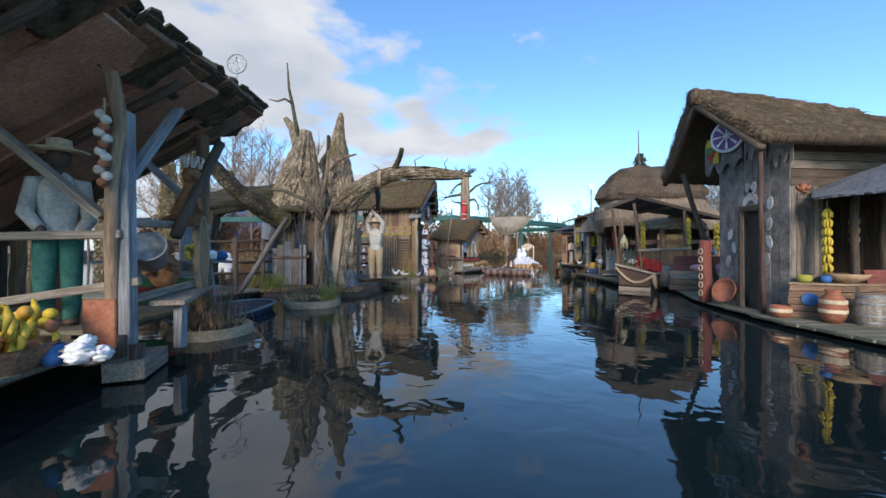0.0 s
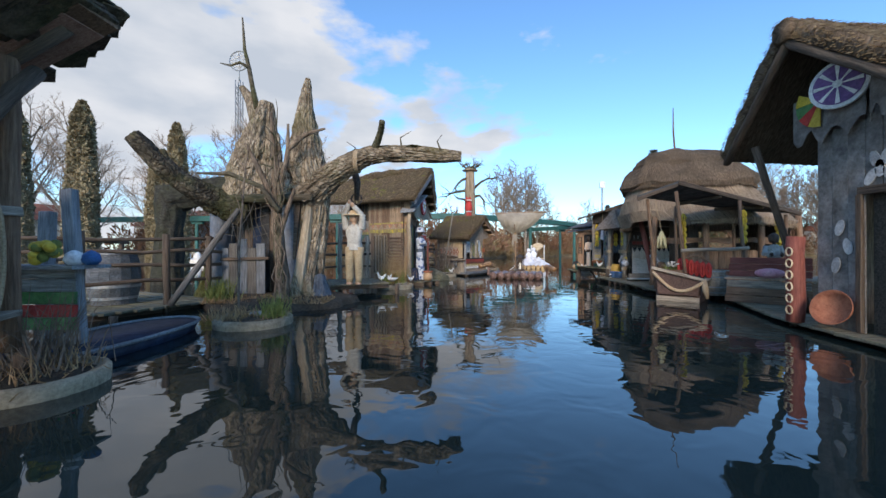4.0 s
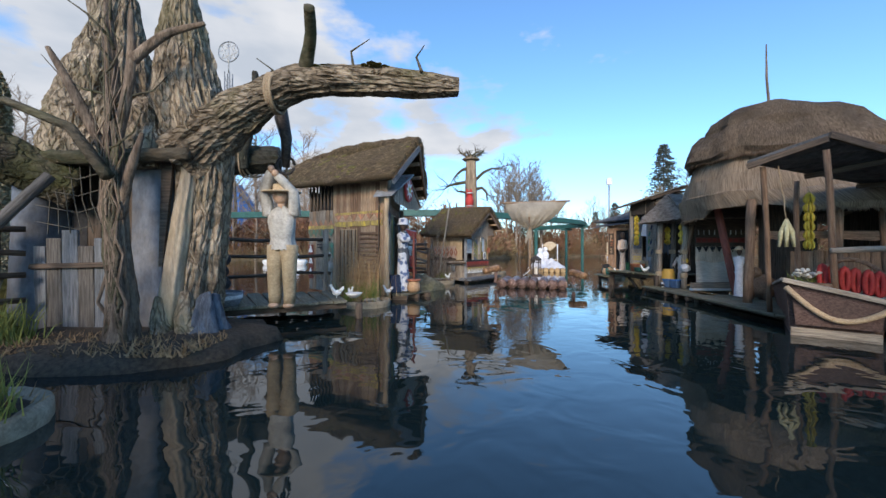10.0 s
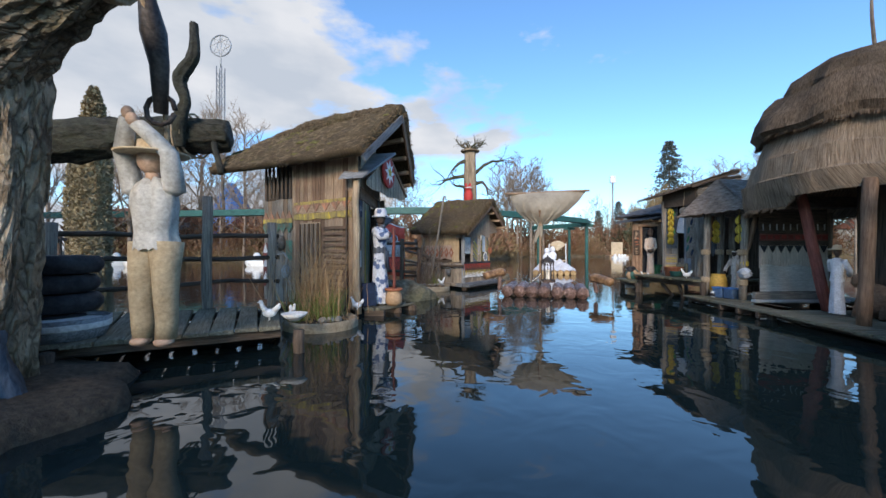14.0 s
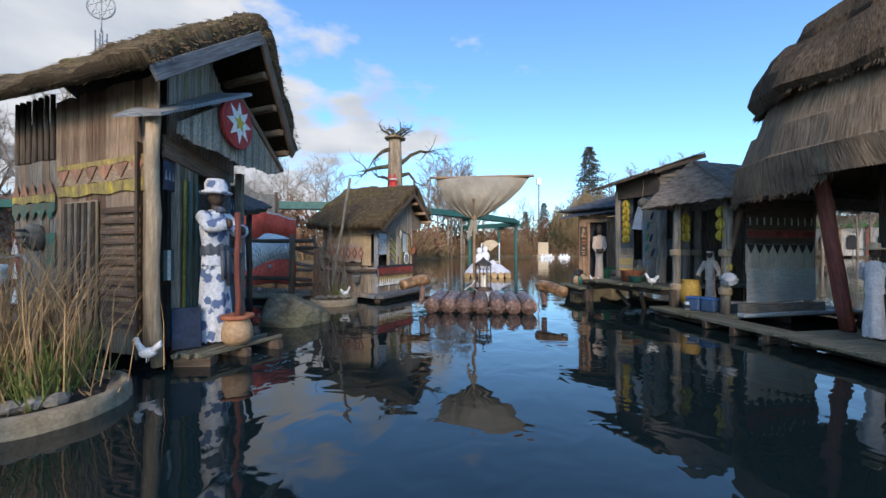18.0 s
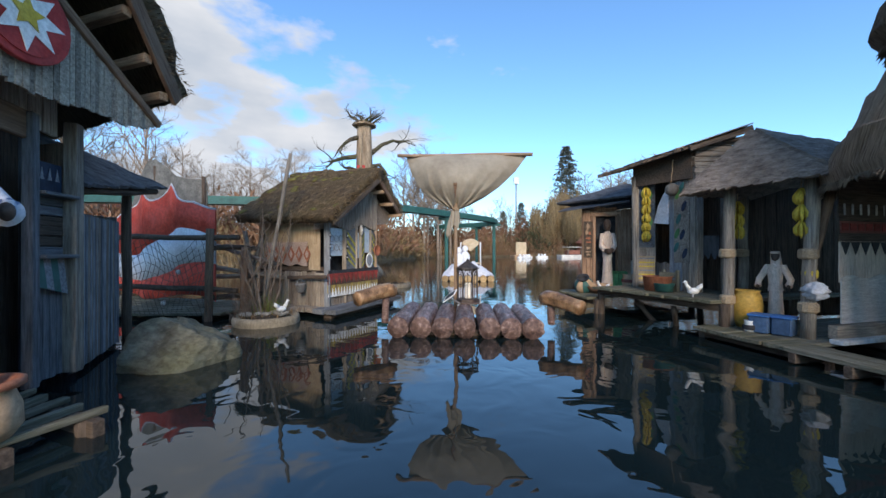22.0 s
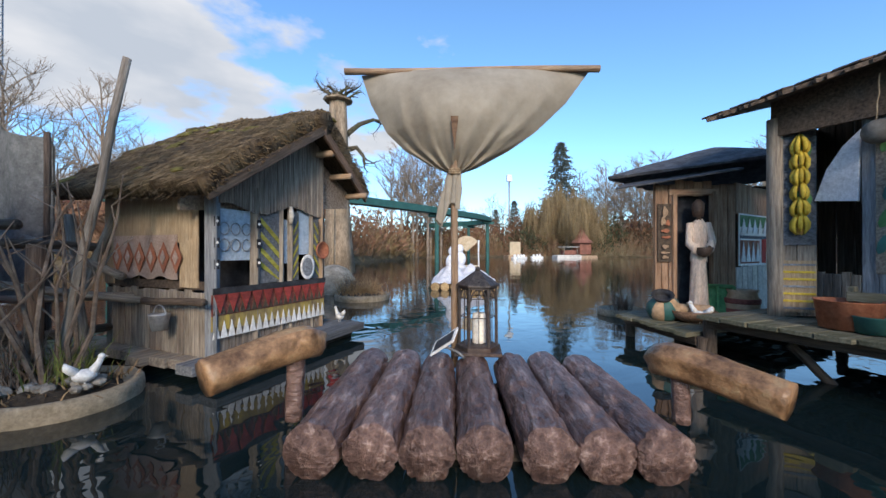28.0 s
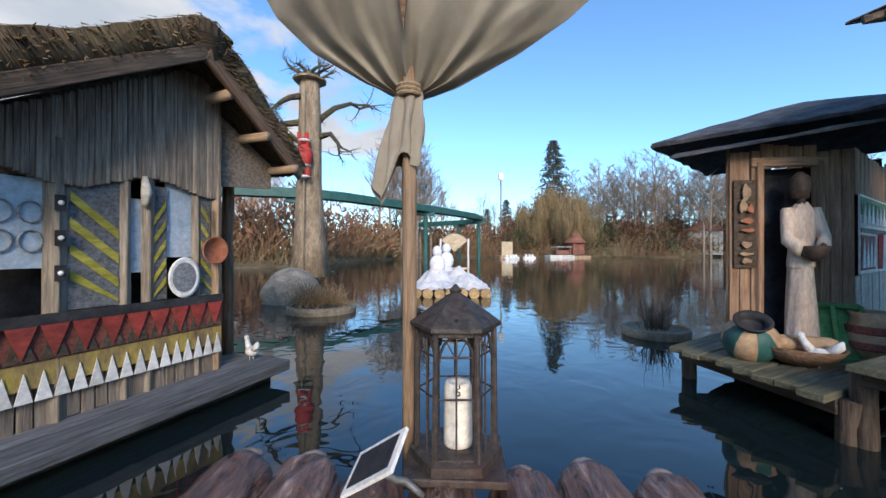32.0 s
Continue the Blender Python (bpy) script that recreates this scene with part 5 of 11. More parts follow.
# ---------------------------------------------------------------- builders of loose things
def figure(x, y, z, h, face, label, top, bottom, skin, robe=True, arms=((0.25, 0.15), (0.25, 0.15)), hat=None, name="mannequin", lean=0.0, wide=0.9, carry=False, belt=None):
    """A dressed display dummy as one plain mesh. face: degrees, 0 looks along +y. arms: (forward, up[, out]) of each hand, in heights."""
    s = h / 1.7
    pieces, idx = [], []

    def add(vf, k):
        pieces.append(vf)
        idx.extend([k] * len(vf[1]))
    def cloth(vf, amp, rows=7.0, sd=1.0):
        """Soft hanging folds, deeper towards the hem."""
        return [v + V((v.x, v.y, 0)).normalized() * amp * (0.6 * noise.noise(V((v.x * 11 + sd, v.y * 11, v.z * 1.6))) + 0.4 * noise.noise(V((v.x * 24, v.y * 24 + sd, v.z * rows)))) for v in vf[0]], vf[1]
    if robe:
        prof = ((0.0, .2, .17), (.15, .19, .16), (.4, .172, .145), (.62, .158, .13), (.85, .148, .118), (.95, .138, .106), (1.02, .132, .1))
        add(cloth(loft([(0, 0, rx, ry, z + 0.02) for z, rx, ry in prof], 44, 2.1, 0.05), 0.05), 1)
    else:
        for sx in (-1, 1):
            leg = tube([(0.1 * sx, 0.03, 0.06), (0.1 * sx, 0.025, 0.2), (0.1 * sx, 0.03, 0.45), (0.095 * sx, 0.02, 0.68), (0.085 * sx, 0, 0.9)], [0.07, 0.078, 0.088, 0.1, 0.115], 20)
            add(([v + V((noise.noise(v * 9) * .014, noise.noise(v * 9 + V((3, 1, 5))) * .014, 0)) for v in leg[0]], leg[1]), 1)
    for sx in (-1, 1):
        add(shifted(ico(0.07, 12, 7, 0.6), 0.1 * sx, 0.06, 0.04), 2)
    prof = ((.84, .165, .128), (.9, .16, .124), (.98, .145, .11), (1.1, .158, .116), (1.25, .174, .118), (1.34, .172, .105), (1.4, .13, .085), (1.45, .065, .058))
    add(cloth(loft([(0, 0, rx, ry, z) for z, rx, ry in prof], 40, 2.3, 0.04), 0.03, 9.0, 4.0), 0)
    for sx, (fw, up, *out) in zip((-1, 1), arms):
        sh = V((0.18 * sx, 0, 1.36))
        hd = V(((0.11 + 1.7 * sum(out)) * sx if up < 0.3 else 0.035 * sx, fw * 1.7, 0.85 + up * 1.7))
        el = (sh + hd) / 2 + V((0.09 * sx, -0.03, -0.07 if up < 0.3 else 0.02))
        arm = tube([sh - V((.05 * sx, 0, .01)), sh, sh.lerp(el, .5), el, el.lerp(hd, .5), hd.lerp(el, .12)], [0.07, 0.08, 0.076, 0.074, 0.072, 0.08] if robe else [0.07, 0.078, 0.072, 0.068, 0.06, 0.052], 16)
        add(([v + V((noise.noise(v * 13), noise.noise(v * 13 + V((3, 1, 5))), noise.noise(v * 13 + V((7, 2, 1))))) * .011 for v in arm[0]], arm[1]), 0)
        add(shifted(ico(0.042, 10, 7, 1.3), *hd), 2)
    add(tube([(0, 0, 1.42), (0, 0.01, 1.52)], 0.05, 8), 2)
    add(shifted(ico(0.1, 12, 8, 1.22), 0, 0.015, 1.61), 2)
    if hat == "wide":
        add(shifted(lathe([(0.24, 0.0), (0.25, 0.015), (0.11, 0.04), (0.1, 0.12), (0.02, 0.14)], 16), 0, 0, 1.66), 3)
    elif hat == "wrap":
        add(shifted(lathe([(0.115, 0.0), (0.135, 0.04), (0.12, 0.1), (0.03, 0.14)], 14, 0.06), 0, 0, 1.65), 3)
    elif hat == "veil":
        add(shifted(lathe([(0.1, 0.0), (0.112, 0.01), (0.108, 0.045), (0.09, 0.05)], 18, 0.04), 0, 0.01, 1.66), 3)
        add(cloth(([v + V((0, -0.035 - 0.12 * max(0, 1.6 - v.z), 0)) for v in loft([(0, 0, .15, .1, 1.2), (0, 0, .125, .1, 1.42), (0, 0, .108, .105, 1.6), (0, 0, .1, .1, 1.68)], 24, 2.0, .03)[0]], loft([(0, 0, .15, .1, 1.2), (0, 0, .125, .1, 1.42), (0, 0, .108, .105, 1.6), (0, 0, .1, .1, 1.68)], 24, 2.0, .03)[1]), 0.03), 3)
    elif hat == "brim":
        add(shifted(lathe([(0.17, -0.015), (0.18, 0.005), (0.125, 0.03), (0.13, 0.1), (0.1, 0.15), (0.02, 0.16)], 18, 0.06), 0, 0.01, 1.64), 3)
    elif hat == "hair":
        add(shifted(lathe([(0.1, -0.12), (0.125, 0.0), (0.12, 0.08), (0.03, 0.14)], 14, 0.08), 0, -0.02, 1.62), 3)
    if carry:
        add(shifted(lathe([(0.03, -0.1), (0.13, -0.05), (0.17, 0.04), (0.16, 0.045), (0.1, 0.0), (0.02, -0.01)], 16, 0.05), 0, 0.24, 1.0), 2)
    if belt:                                                # a tied sash with two loose ends, and a neck scarf
        add(cloth(shifted(loft([(0, 0, .15, .115, 0), (0, 0, .168, .134, .03), (0, 0, .17, .136, .1), (0, 0, .155, .118, .15)], 36, 2.1, .04), 0, 0, 0.93), 0.03), 4)
        for dx, L in ((-.05, .34), (.035, .27)):
            add(prism([(dx - .045, .142, .97 - L), (dx + .03, .147, .95 - L), (dx + .04, .135, 1.0), (dx - .03, .135, 1.0)], (0, 1, 0), 0.02), 4)
        add(shifted(ico(0.07, 14, 8, .6, .3, 3), 0, 0.06, 1.45), 4)
    elif robe:
        add(cloth(shifted(loft([(0, 0, .146, .112, 0), (0, 0, .152, .118, .03), (0, 0, .146, .11, .06)], 30, 2.1, .04), 0, 0, 0.98), 0.03), 4)
    vs, fs = merge(*pieces)
    m = Matrix.Translation((x, y, z)) @ Matrix.Rotation(radians(face), 4, "Z") @ Matrix.Rotation(radians(lean), 4, "X") @ Matrix.Diagonal((s * wide, s * wide, s, 1))
    mats = [top, bottom, skin, hat_mat(hat, top), belt or (skin if carry else bottom)]
    return link(name, mesh(name, vs, fs, mats, True, None, idx), None, label, m, category="mannequin")


def hat_mat(hat, top):
    return {"wide": cream_cloth, "wrap": top, "hair": figure_dark}.get(hat, top)


def pot(name, x, y, z, profile, mat, label, category="pot", bands=()):
    p = thing(name, x, y, z, label, category)
    part("body", shifted(lathe(profile, 22, 0.01), x, y, z), mat, p, smooth=True)
    for z0, r, bm_ in bands:
        part("painted_band", shifted(lathe([(r, z0), (r + 0.006, z0 + 0.01), (r + 0.006, z0 + 0.05), (r, z0 + 0.06)], 22), x, y, z), bm_, p)
    return p


JUG = [(0.1, 0), (0.17, 0.1), (0.2, 0.25), (0.17, 0.4), (0.1, 0.48), (0.12, 0.55), (0.1, 0.55), (0.08, 0.48), (0.02, 0.45)]
JAR = [(0.14, 0), (0.2, 0.15), (0.215, 0.35), (0.19, 0.52), (0.16, 0.58), (0.18, 0.61), (0.165, 0.61), (0.15, 0.57), (0.02, 0.5)]
BOWL = [(0.1, 0), (0.2, 0.06), (0.26, 0.14), (0.25, 0.145), (0.19, 0.08), (0.02, 0.03)]
TUB = [(0.18, 0), (0.21, 0.22), (0.225, 0.23), (0.205, 0.23), (0.19, 0.05), (0.02, 0.04)]


def barrel(x, y, z, s=1.0, label="grey wooden barrel with iron hoops", mat=None, cat="barrel"):
    b = thing("barrel", x, y, z, label, cat)
    mat = mat or wood_grey
    for k in range(16):
        a = 2 * math.pi * k / 16
        pts = [(x + s * r * math.cos(a), y + s * r * math.sin(a), z + s * q) for r, q in ((0.26, 0), (0.31, 0.22), (0.325, 0.42), (0.31, 0.62), (0.26, 0.84))]
        t = V((-math.sin(a), math.cos(a), 0)) * s * 0.062
        o = V((math.cos(a), math.sin(a), 0)) * s * 0.02
        vs, fs = [], []
        for p in pts:
            p = V(p)
            vs += [p - t, p + t, p + t - o, p - t - o]
        for i in range(4):
            fs += [(4 * i + j, 4 * i + (j + 1) % 4, 4 * i + 4 + (j + 1) % 4, 4 * i + 4 + j) for j in range(4)]
        fs += [(3, 2, 1, 0), (16, 17, 18, 19)]
        part("stave", (vs, fs), mat, b)
    for q, r in ((0.08, 0.29), (0.26, 0.325), (0.58, 0.325), (0.76, 0.29)):
        part("hoop", shifted(lathe([(r * s - 0.01, 0), (r * s + 0.008, 0), (r * s + 0.008, 0.04 * s), (r * s - 0.01, 0.04 * s)], 24), x, y, z + q * s), steel, b)
    part("lid", shifted(lathe([(0.27 * s, 0), (0.27 * s, 0.02)], 20), x, y, z + 0.8 * s), mat, b)
    return b


def banana_string(x, y, z0, z1, label="string of yellow banana bunches hung from the roof", s=0.85):
    """A hanging string of banana bunches."""
    rs = random.Random(int(x * 100 + y * 37))
    b = thing("banana_bunches", x, y, z0, label, "bananas", "hanging banana bunches")
    n = max(2, round((z1 - z0) / (0.19 * s)))
    pole("string", (x, y, z0), (x, y, z1 + 0.12), 0.006, rope_mat, b, n=5)
    for i in range(n):
        zz = z1 - (i + 0.15) * (z1 - z0) / n
        ph = rs.uniform(0, 6)
        for k in range(7):
            a = ph + k * 2 * math.pi / 7 + rs.uniform(-.2, .2)
            c_, s_, L = math.cos(a) * s, math.sin(a) * s, rs.uniform(.85, 1.1) * s
            part("fruit", tube([(x + .012 * c_, y + .012 * s_, zz + .03), (x + .045 * c_, y + .045 * s_, zz - .02), (x + .068 * c_, y + .068 * s_, zz - .08 * L), (x + .066 * c_, y + .066 * s_, zz - .14 * L), (x + .045 * c_, y + .045 * s_, zz - .195 * L)], [.008 * s, .019 * s, .024 * s, .022 * s, .006 * s], 7, 0.03), banana, b, smooth=True)
    return b


def disc_sign(x, y, z, nx, ny, r, label, rim, face, spokes, star=False, name="painted_sign"):
    """A round painted board facing (nx, ny)."""
    s = thing(name, x, y, z, label, "sign")
    nrm = V((nx, ny, 0)).normalized()
    m = Matrix((V((-nrm.y, nrm.x, 0)), V((0, 0, 1)), nrm)).transposed().to_4x4()
    m = Matrix.Translation((x, y, z)) @ m
    part("board", moved(lathe([(r, 0), (r, 0.03), (r * .98, 0.035)], 32), m), rim, s)
    part("face", moved(lathe([(r * .84, 0.036), (r * .84, 0.042)], 32), m), face, s)
    if star:
        pts = [V((math.cos(k * math.pi / 8 + math.pi / 2) * r * (0.8 if k % 2 == 0 else 0.4), math.sin(k * math.pi / 8 + math.pi / 2) * r * (0.8 if k % 2 == 0 else 0.4), 0.044)) for k in range(16)]
        part("star", moved(prism(pts, (0, 0, 1), 0.005), m), white_paint, s)
        pts = [V((math.cos(k * math.pi / 5 + math.pi / 2) * r * (0.36 if k % 2 == 0 else 0.17), math.sin(k * math.pi / 5 + math.pi / 2) * r * (0.36 if k % 2 == 0 else 0.17), 0.051)) for k in range(10)]
        part("inner_star", moved(prism(pts, (0, 0, 1), 0.005), m), yellow_paint, s)
    else:
        for k in range(8):
            a = k * math.pi / 4
            part("spoke", moved(prism([V((math.cos(a + d) * q, math.sin(a + d) * q, 0.044)) for d, q in ((-.12, .12 * r), (-.1, .8 * r), (.1, .8 * r), (.12, .12 * r))], (0, 0, 1), 0.006), m), spokes, s)
        part("hub", moved(lathe([(r * .16, .044), (r * .16, .056)], 14), m), spokes, s)
    return s


def triangles_frieze(parent, a, b, z0, z1, n, mat, out, name="painted_triangle", up=True, t=0.006):
    a, b = V((*a, 0)), V((*b, 0))
    d = (b - a) / n
    nn = V((d.y, -d.x, 0)).normalized()
    for i in range(n):
        p = a + d * i + nn * out
        zz = (z0, z1) if up else (z1, z0)
        tri_ = [p + d * 0.04 + V((0, 0, zz[0])), p + d * 0.96 + V((0, 0, zz[0])), p + d * 0.5 + V((0, 0, zz[1]))]
        part(name, prism(tri_, nn, t), mat, parent)


def panel(name, parent, a, b, z0, z1, mat, out=0.0, t=0.012, label="", wavy=0.0, seed=0, top_wavy=0.0):
    """A thin upright board between a and b (x, y), with a wavy lower or upper edge if asked."""
    a, b = V((*a, 0)), V((*b, 0))
    d = b - a
    nn = V((d.y, -d.x, 0)).normalized()
    n = 14 if wavy or top_wavy else 1
    rs = random.Random(seed)
    lo = [a + d * i / n + nn * out + V((0, 0, z0 + (wavy * math.sin(i * 1.3 + seed) + rs.uniform(-wavy, wavy) * .4))) for i in range(n + 1)]
    hi = [a + d * i / n + nn * out + V((0, 0, z1 + (top_wavy * math.sin(i * 1.1 + seed) + rs.uniform(-top_wavy, top_wavy) * .4))) for i in range(n + 1)]
    return part(name, prism(lo + hi[::-1], nn, t), mat, parent, label)


# ---------------------------------------------------------------- east: house with the wheel sign
purple_paint = material("purple paint", (0.1, 0.05, 0.16), (0.2, 0.11, 0.28), 0.65, (8, 8, 8), bump=0.2, stain=0.2)


def stage(name, corners, z, n, label):
    return deck(name, corners, z, n, deck_wood, label, posts=[(c[0] + (0.2 if c[0] < 7 else -0.2), c[1]) for c in corners])


stage("jetty", [(5.15, 2.6), (5.02, 5.7), (10.5, 5.7), (10.5, 2.6)], 0.1, 14, "mossy plank landing stage in front of a thatched house")
stage("jetty", [(5.04, 5.72), (5.5, 8.0), (10.5, 8.0), (10.5, 5.72)], 0.1, 11, "mossy plank landing stage in front of a thatched house")
stage("jetty", [(5.52, 8.02), (6.5, 10.5), (10.5, 10.5), (10.5, 8.02)], 0.1, 11, "mossy plank landing stage by a moored boat")

hut_c = thing("wheel_sign_house", 6.6, 6.9, 0.1, "grey plank house with deep brown thatch and white leaf shapes", "house")
planks(hut_c, (5.58, 7.48), (5.56, 6.86), 0.1, 3.3, plaster_dark, 3, gap=0.002, seed=11, top=lambda u: 3.2 + 0.3 * u)
planks(hut_c, (5.56, 6.48), (5.6, 5.98), 0.1, 3.3, plaster_dark, 3, gap=0.002, seed=12, top=lambda u: 3.45 - 0.45 * u)
planks(hut_c, (5.565, 6.86), (5.565, 6.48), 1.85, 3.5, plaster_dark, 2, gap=0.002, seed=13)
planks(hut_c, (5.6, 5.98), (6.16, 6.03), 0.1, 2.2, [plank_dark, mat_brown], 7, gap=0.003, seed=14)
boards(hut_c, (5.61, 5.98), (7.9, 6.2), 2.18, 2.9, [wood_dark, mat_brown, wood_dark], 5, seed=14)
part("wall_lining", prism([(5.66, 6.03, 2.2), (7.9, 6.25, 2.2), (7.9, 6.25, 2.9), (5.66, 6.03, 2.9)], (-.09, .99, 0), 0.03), wood_dark, hut_c)
# added inner wall that blocks light from the east, so the opening stays dark
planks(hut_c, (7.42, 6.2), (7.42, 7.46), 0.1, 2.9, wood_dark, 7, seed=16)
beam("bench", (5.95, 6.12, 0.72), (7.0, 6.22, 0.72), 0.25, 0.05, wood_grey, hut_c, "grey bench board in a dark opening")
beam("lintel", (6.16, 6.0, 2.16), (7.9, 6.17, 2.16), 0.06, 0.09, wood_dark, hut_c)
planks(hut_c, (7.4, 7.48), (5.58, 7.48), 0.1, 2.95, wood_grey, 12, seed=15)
# a dark board fills the doorway: the shade inside is put into its colour
part("doorway", shifted(cbox(0.06, 0.4, 1.8, 0.01), 5.68, 6.67, 1.0), wood_dark, hut_c, "dark board standing for shade in an open doorway")
beam("lintel", (5.53, 6.92, 1.9), (5.53, 6.42, 1.9), 0.06, 0.1, wood_dark, hut_c)
for y in (6.9, 6.44):
    beam("door_post", (5.53, y, 0.1), (5.53, y, 1.86), 0.07, 0.07, wood_dark, hut_c)
slope("thatch", (7.9, 5.25, 2.6), (4.95, 5.75, 2.82), (4.85, 7.2, 4.05), (7.7, 7.0, 3.5), 0.2, thatch, hut_c, "deep brown thatched slope", fringe=260, sag=0.05, bumpy=0.05)
slope("thatch", (5.32, 8.95, 2.78), (8.4, 9.1, 2.7), (7.7, 7.0, 3.5), (4.85, 7.2, 4.05), 0.2, thatch, hut_c, fringe=160, sag=0.05, bumpy=0.05)
thatch_roll([(4.8, 7.2, 4.13), (5.6, 7.14, 4.03), (6.6, 7.06, 3.85), (7.8, 7.0, 3.64)], [0.15, 0.15, 0.15, 0.14], hut_c, thatch)
pole("rafter", (4.97, 5.77, 2.74), (4.9, 7.2, 3.96), 0.06, wood_dark, hut_c)
pole("rafter", (5.32, 8.9, 2.72), (4.9, 7.2, 3.96), 0.06, wood_dark, hut_c)
pole("ridge_pole", (4.9, 7.2, 3.94), (7.8, 7.0, 3.42), 0.06, wood_dark, hut_c)
pole("porch_pole", (5.3, 6.15, 0.1), (5.05, 5.92, 2.98), 0.036, boat_brown, hut_c, "reddish brown leaning pole")
pole("porch_pole", (6.3, 8.4, 0.1), (5.42, 8.4, 2.88), 0.055, wood_dark, hut_c)
panel("hanging_mat", hut_c, (5.5, 7.75), (5.47, 6.75), 2.75, 3.35, plaster_dark, 0.02, wavy=0.1, seed=3, label="grey ragged hanging mat")
panel("hanging_mat", hut_c, (5.47, 6.7), (5.47, 6.25), 2.8, 3.4, plaster_dark, 0.03, wavy=0.1, seed=5)
panel("hanging_mat", hut_c, (5.47, 6.2), (5.5, 5.8), 2.62, 2.95, plaster_dark, 0.02, wavy=0.08, seed=6)
disc_sign(5.36, 6.98, 3.3, -1, -0.35, 0.31, "round purple wheel sign with white rim and spokes", white_paint, purple_paint, white_paint)
fan_sign = thing("fan_sign", 5.42, 7.3, 3.2, "fan-shaped board painted yellow, green and red", "sign")
for k, mt in enumerate((yellow_paint, green_paint, red_paint, yellow_paint)):
    a = radians(150 + k * 30)
    part("blade", prism([(5.42, 7.28, 3.22)] + [(5.42, 7.28 - 0.36 * math.cos(a + d), 3.22 + 0.36 * math.sin(a + d)) for d in (0, .25, .5)], (-1, 0, 0), 0.015), mt, fan_sign)
leafs = thing("leaf_ornaments", 5.52, 6.7, 0.5, "white painted leaf shapes fixed on a house wall", "ornament")
for y, z, rr in [(6.68, 2.15, 0.0), (6.78, 2.06, .5), (6.58, 2.06, -.5), (6.73, 2.27, -.3), (6.62, 2.27, .3), (7.15, 1.45, .3), (7.05, 1.2, -.2), (7.2, .95, .2), (6.3, 1.6, .2), (6.3, 1.3, -.3), (6.35, 1.0, .2), (6.28, 1.95, .1)]:
    el = [(5.535, y + 0.055 * math.cos(t) * math.cos(rr) - 0.11 * math.sin(t) * math.sin(rr), z + 0.055 * math.cos(t) * math.sin(rr) + 0.11 * math.sin(t) * math.cos(rr)) for t in [k * math.pi / 6 for k in range(12)]]
    part("leaf", prism(el, (-1, 0, 0), 0.014), faded_white, leafs)
orn = thing("carved_post", 5.4, 7.65, 0.1, "dark red post with pale ring ornaments", "post")
pole("post", (5.4, 7.65, 0.1), (5.4, 7.65, 1.35), 0.11, wood_red, orn)
for k in range(6):
    ring_ = [(5.28 + 0.0, 7.62 + 0.05 * math.cos(t), 0.28 + k * 0.17 + 0.06 * math.sin(t)) for t in [q * math.pi / 5 for q in range(11)]]
    part("ring", tube(ring_, 0.012, 5, 0, False), cream_cloth, orn)
bs = thing("leaning_basin", 5.42, 7.2, 0.1, "round terracotta basin leaning on a wall", "basin")
part("body", moved(lathe([(0.06, 0.0), (0.2, 0.04), (0.24, 0.12), (0.235, 0.125), (0.19, 0.06), (0.02, 0.03)], 24), Matrix.Translation((5.46, 7.12, 0.36)) @ Matrix.Rotation(radians(-72), 4, "Y") @ Matrix.Rotation(radians(10), 4, "X")), terracotta, bs, smooth=True)
cnt = thing("market_counter", 5.75, 5.75, 0.1, "low counter of tan horizontal boards", "counter")
boards(cnt, (5.45, 5.85), (5.95, 5.55), 0.1, 0.62, wood_brown, 5, seed=4)
boards(cnt, (5.95, 5.55), (7.4, 5.75), 0.1, 0.62, wood_brown, 5, seed=5)
part("top", prism([(5.42, 5.83, 0.62), (5.95, 5.5, 0.62), (7.4, 5.72, 0.62), (7.3, 6.0, 0.62), (5.7, 6.0, 0.62)], (0, 0, 1), 0.03), wood_tan, cnt)
pot("red_pot", 5.32, 5.86, 0.1, [(0.1, 0), (0.13, 0.08), (0.14, 0.16), (0.125, 0.18), (0.115, 0.16), (0.02, 0.05)], terracotta, "red clay pot with a cream zigzag band", bands=((0.08, 0.135, cream_cloth),))
pot("painted_jug", 5.62, 5.36, 0.1, [(a * .78, b * .88) for a, b in JUG], terracotta, "big terracotta jug with cream painted bands", bands=((0.15, 0.15, cream_cloth), (0.28, 0.146, cream_cloth)))
barrel(5.98, 5.2, 0.1, 0.52, "low grey metal-hooped tub on the landing stage")
barrel(6.9, 5.1, 0.1, 0.6, "green painted wooden cask", green_paint, "cask")
pot("yellow_pot", 5.62, 5.78, 0.65, [(0.07, 0), (0.095, 0.05), (0.085, 0.11), (0.06, 0.12), (0.02, 0.09)], olive_paint, "small dull yellow-green painted pot")
pot("blue_pot", 5.85, 5.68, 0.65, [(0.05, 0), (0.07, 0.05), (0.065, 0.1), (0.04, 0.12), (0.02, 0.1)], blue_paint, "small blue painted pot")
pot("pink_bowl", 6.15, 5.66, 0.65, BOWL, clay_tan, "pinkish clay bowl on a counter")
bx = thing("wooden_trough", 6.55, 5.66, 0.65, "brown wooden trough on a counter", "trough")
part("body", prism([(6.35, 5.55, 0.65), (6.75, 5.6, 0.65), (6.82, 5.6, 0.85), (6.28, 5.55, 0.85)], (0.1, 0.98, 0), 0.2), wood_red, bx)
bd = thing("blue_plate", 5.6, 5.68, 0.4, "round blue plate hung on a counter", "plate")
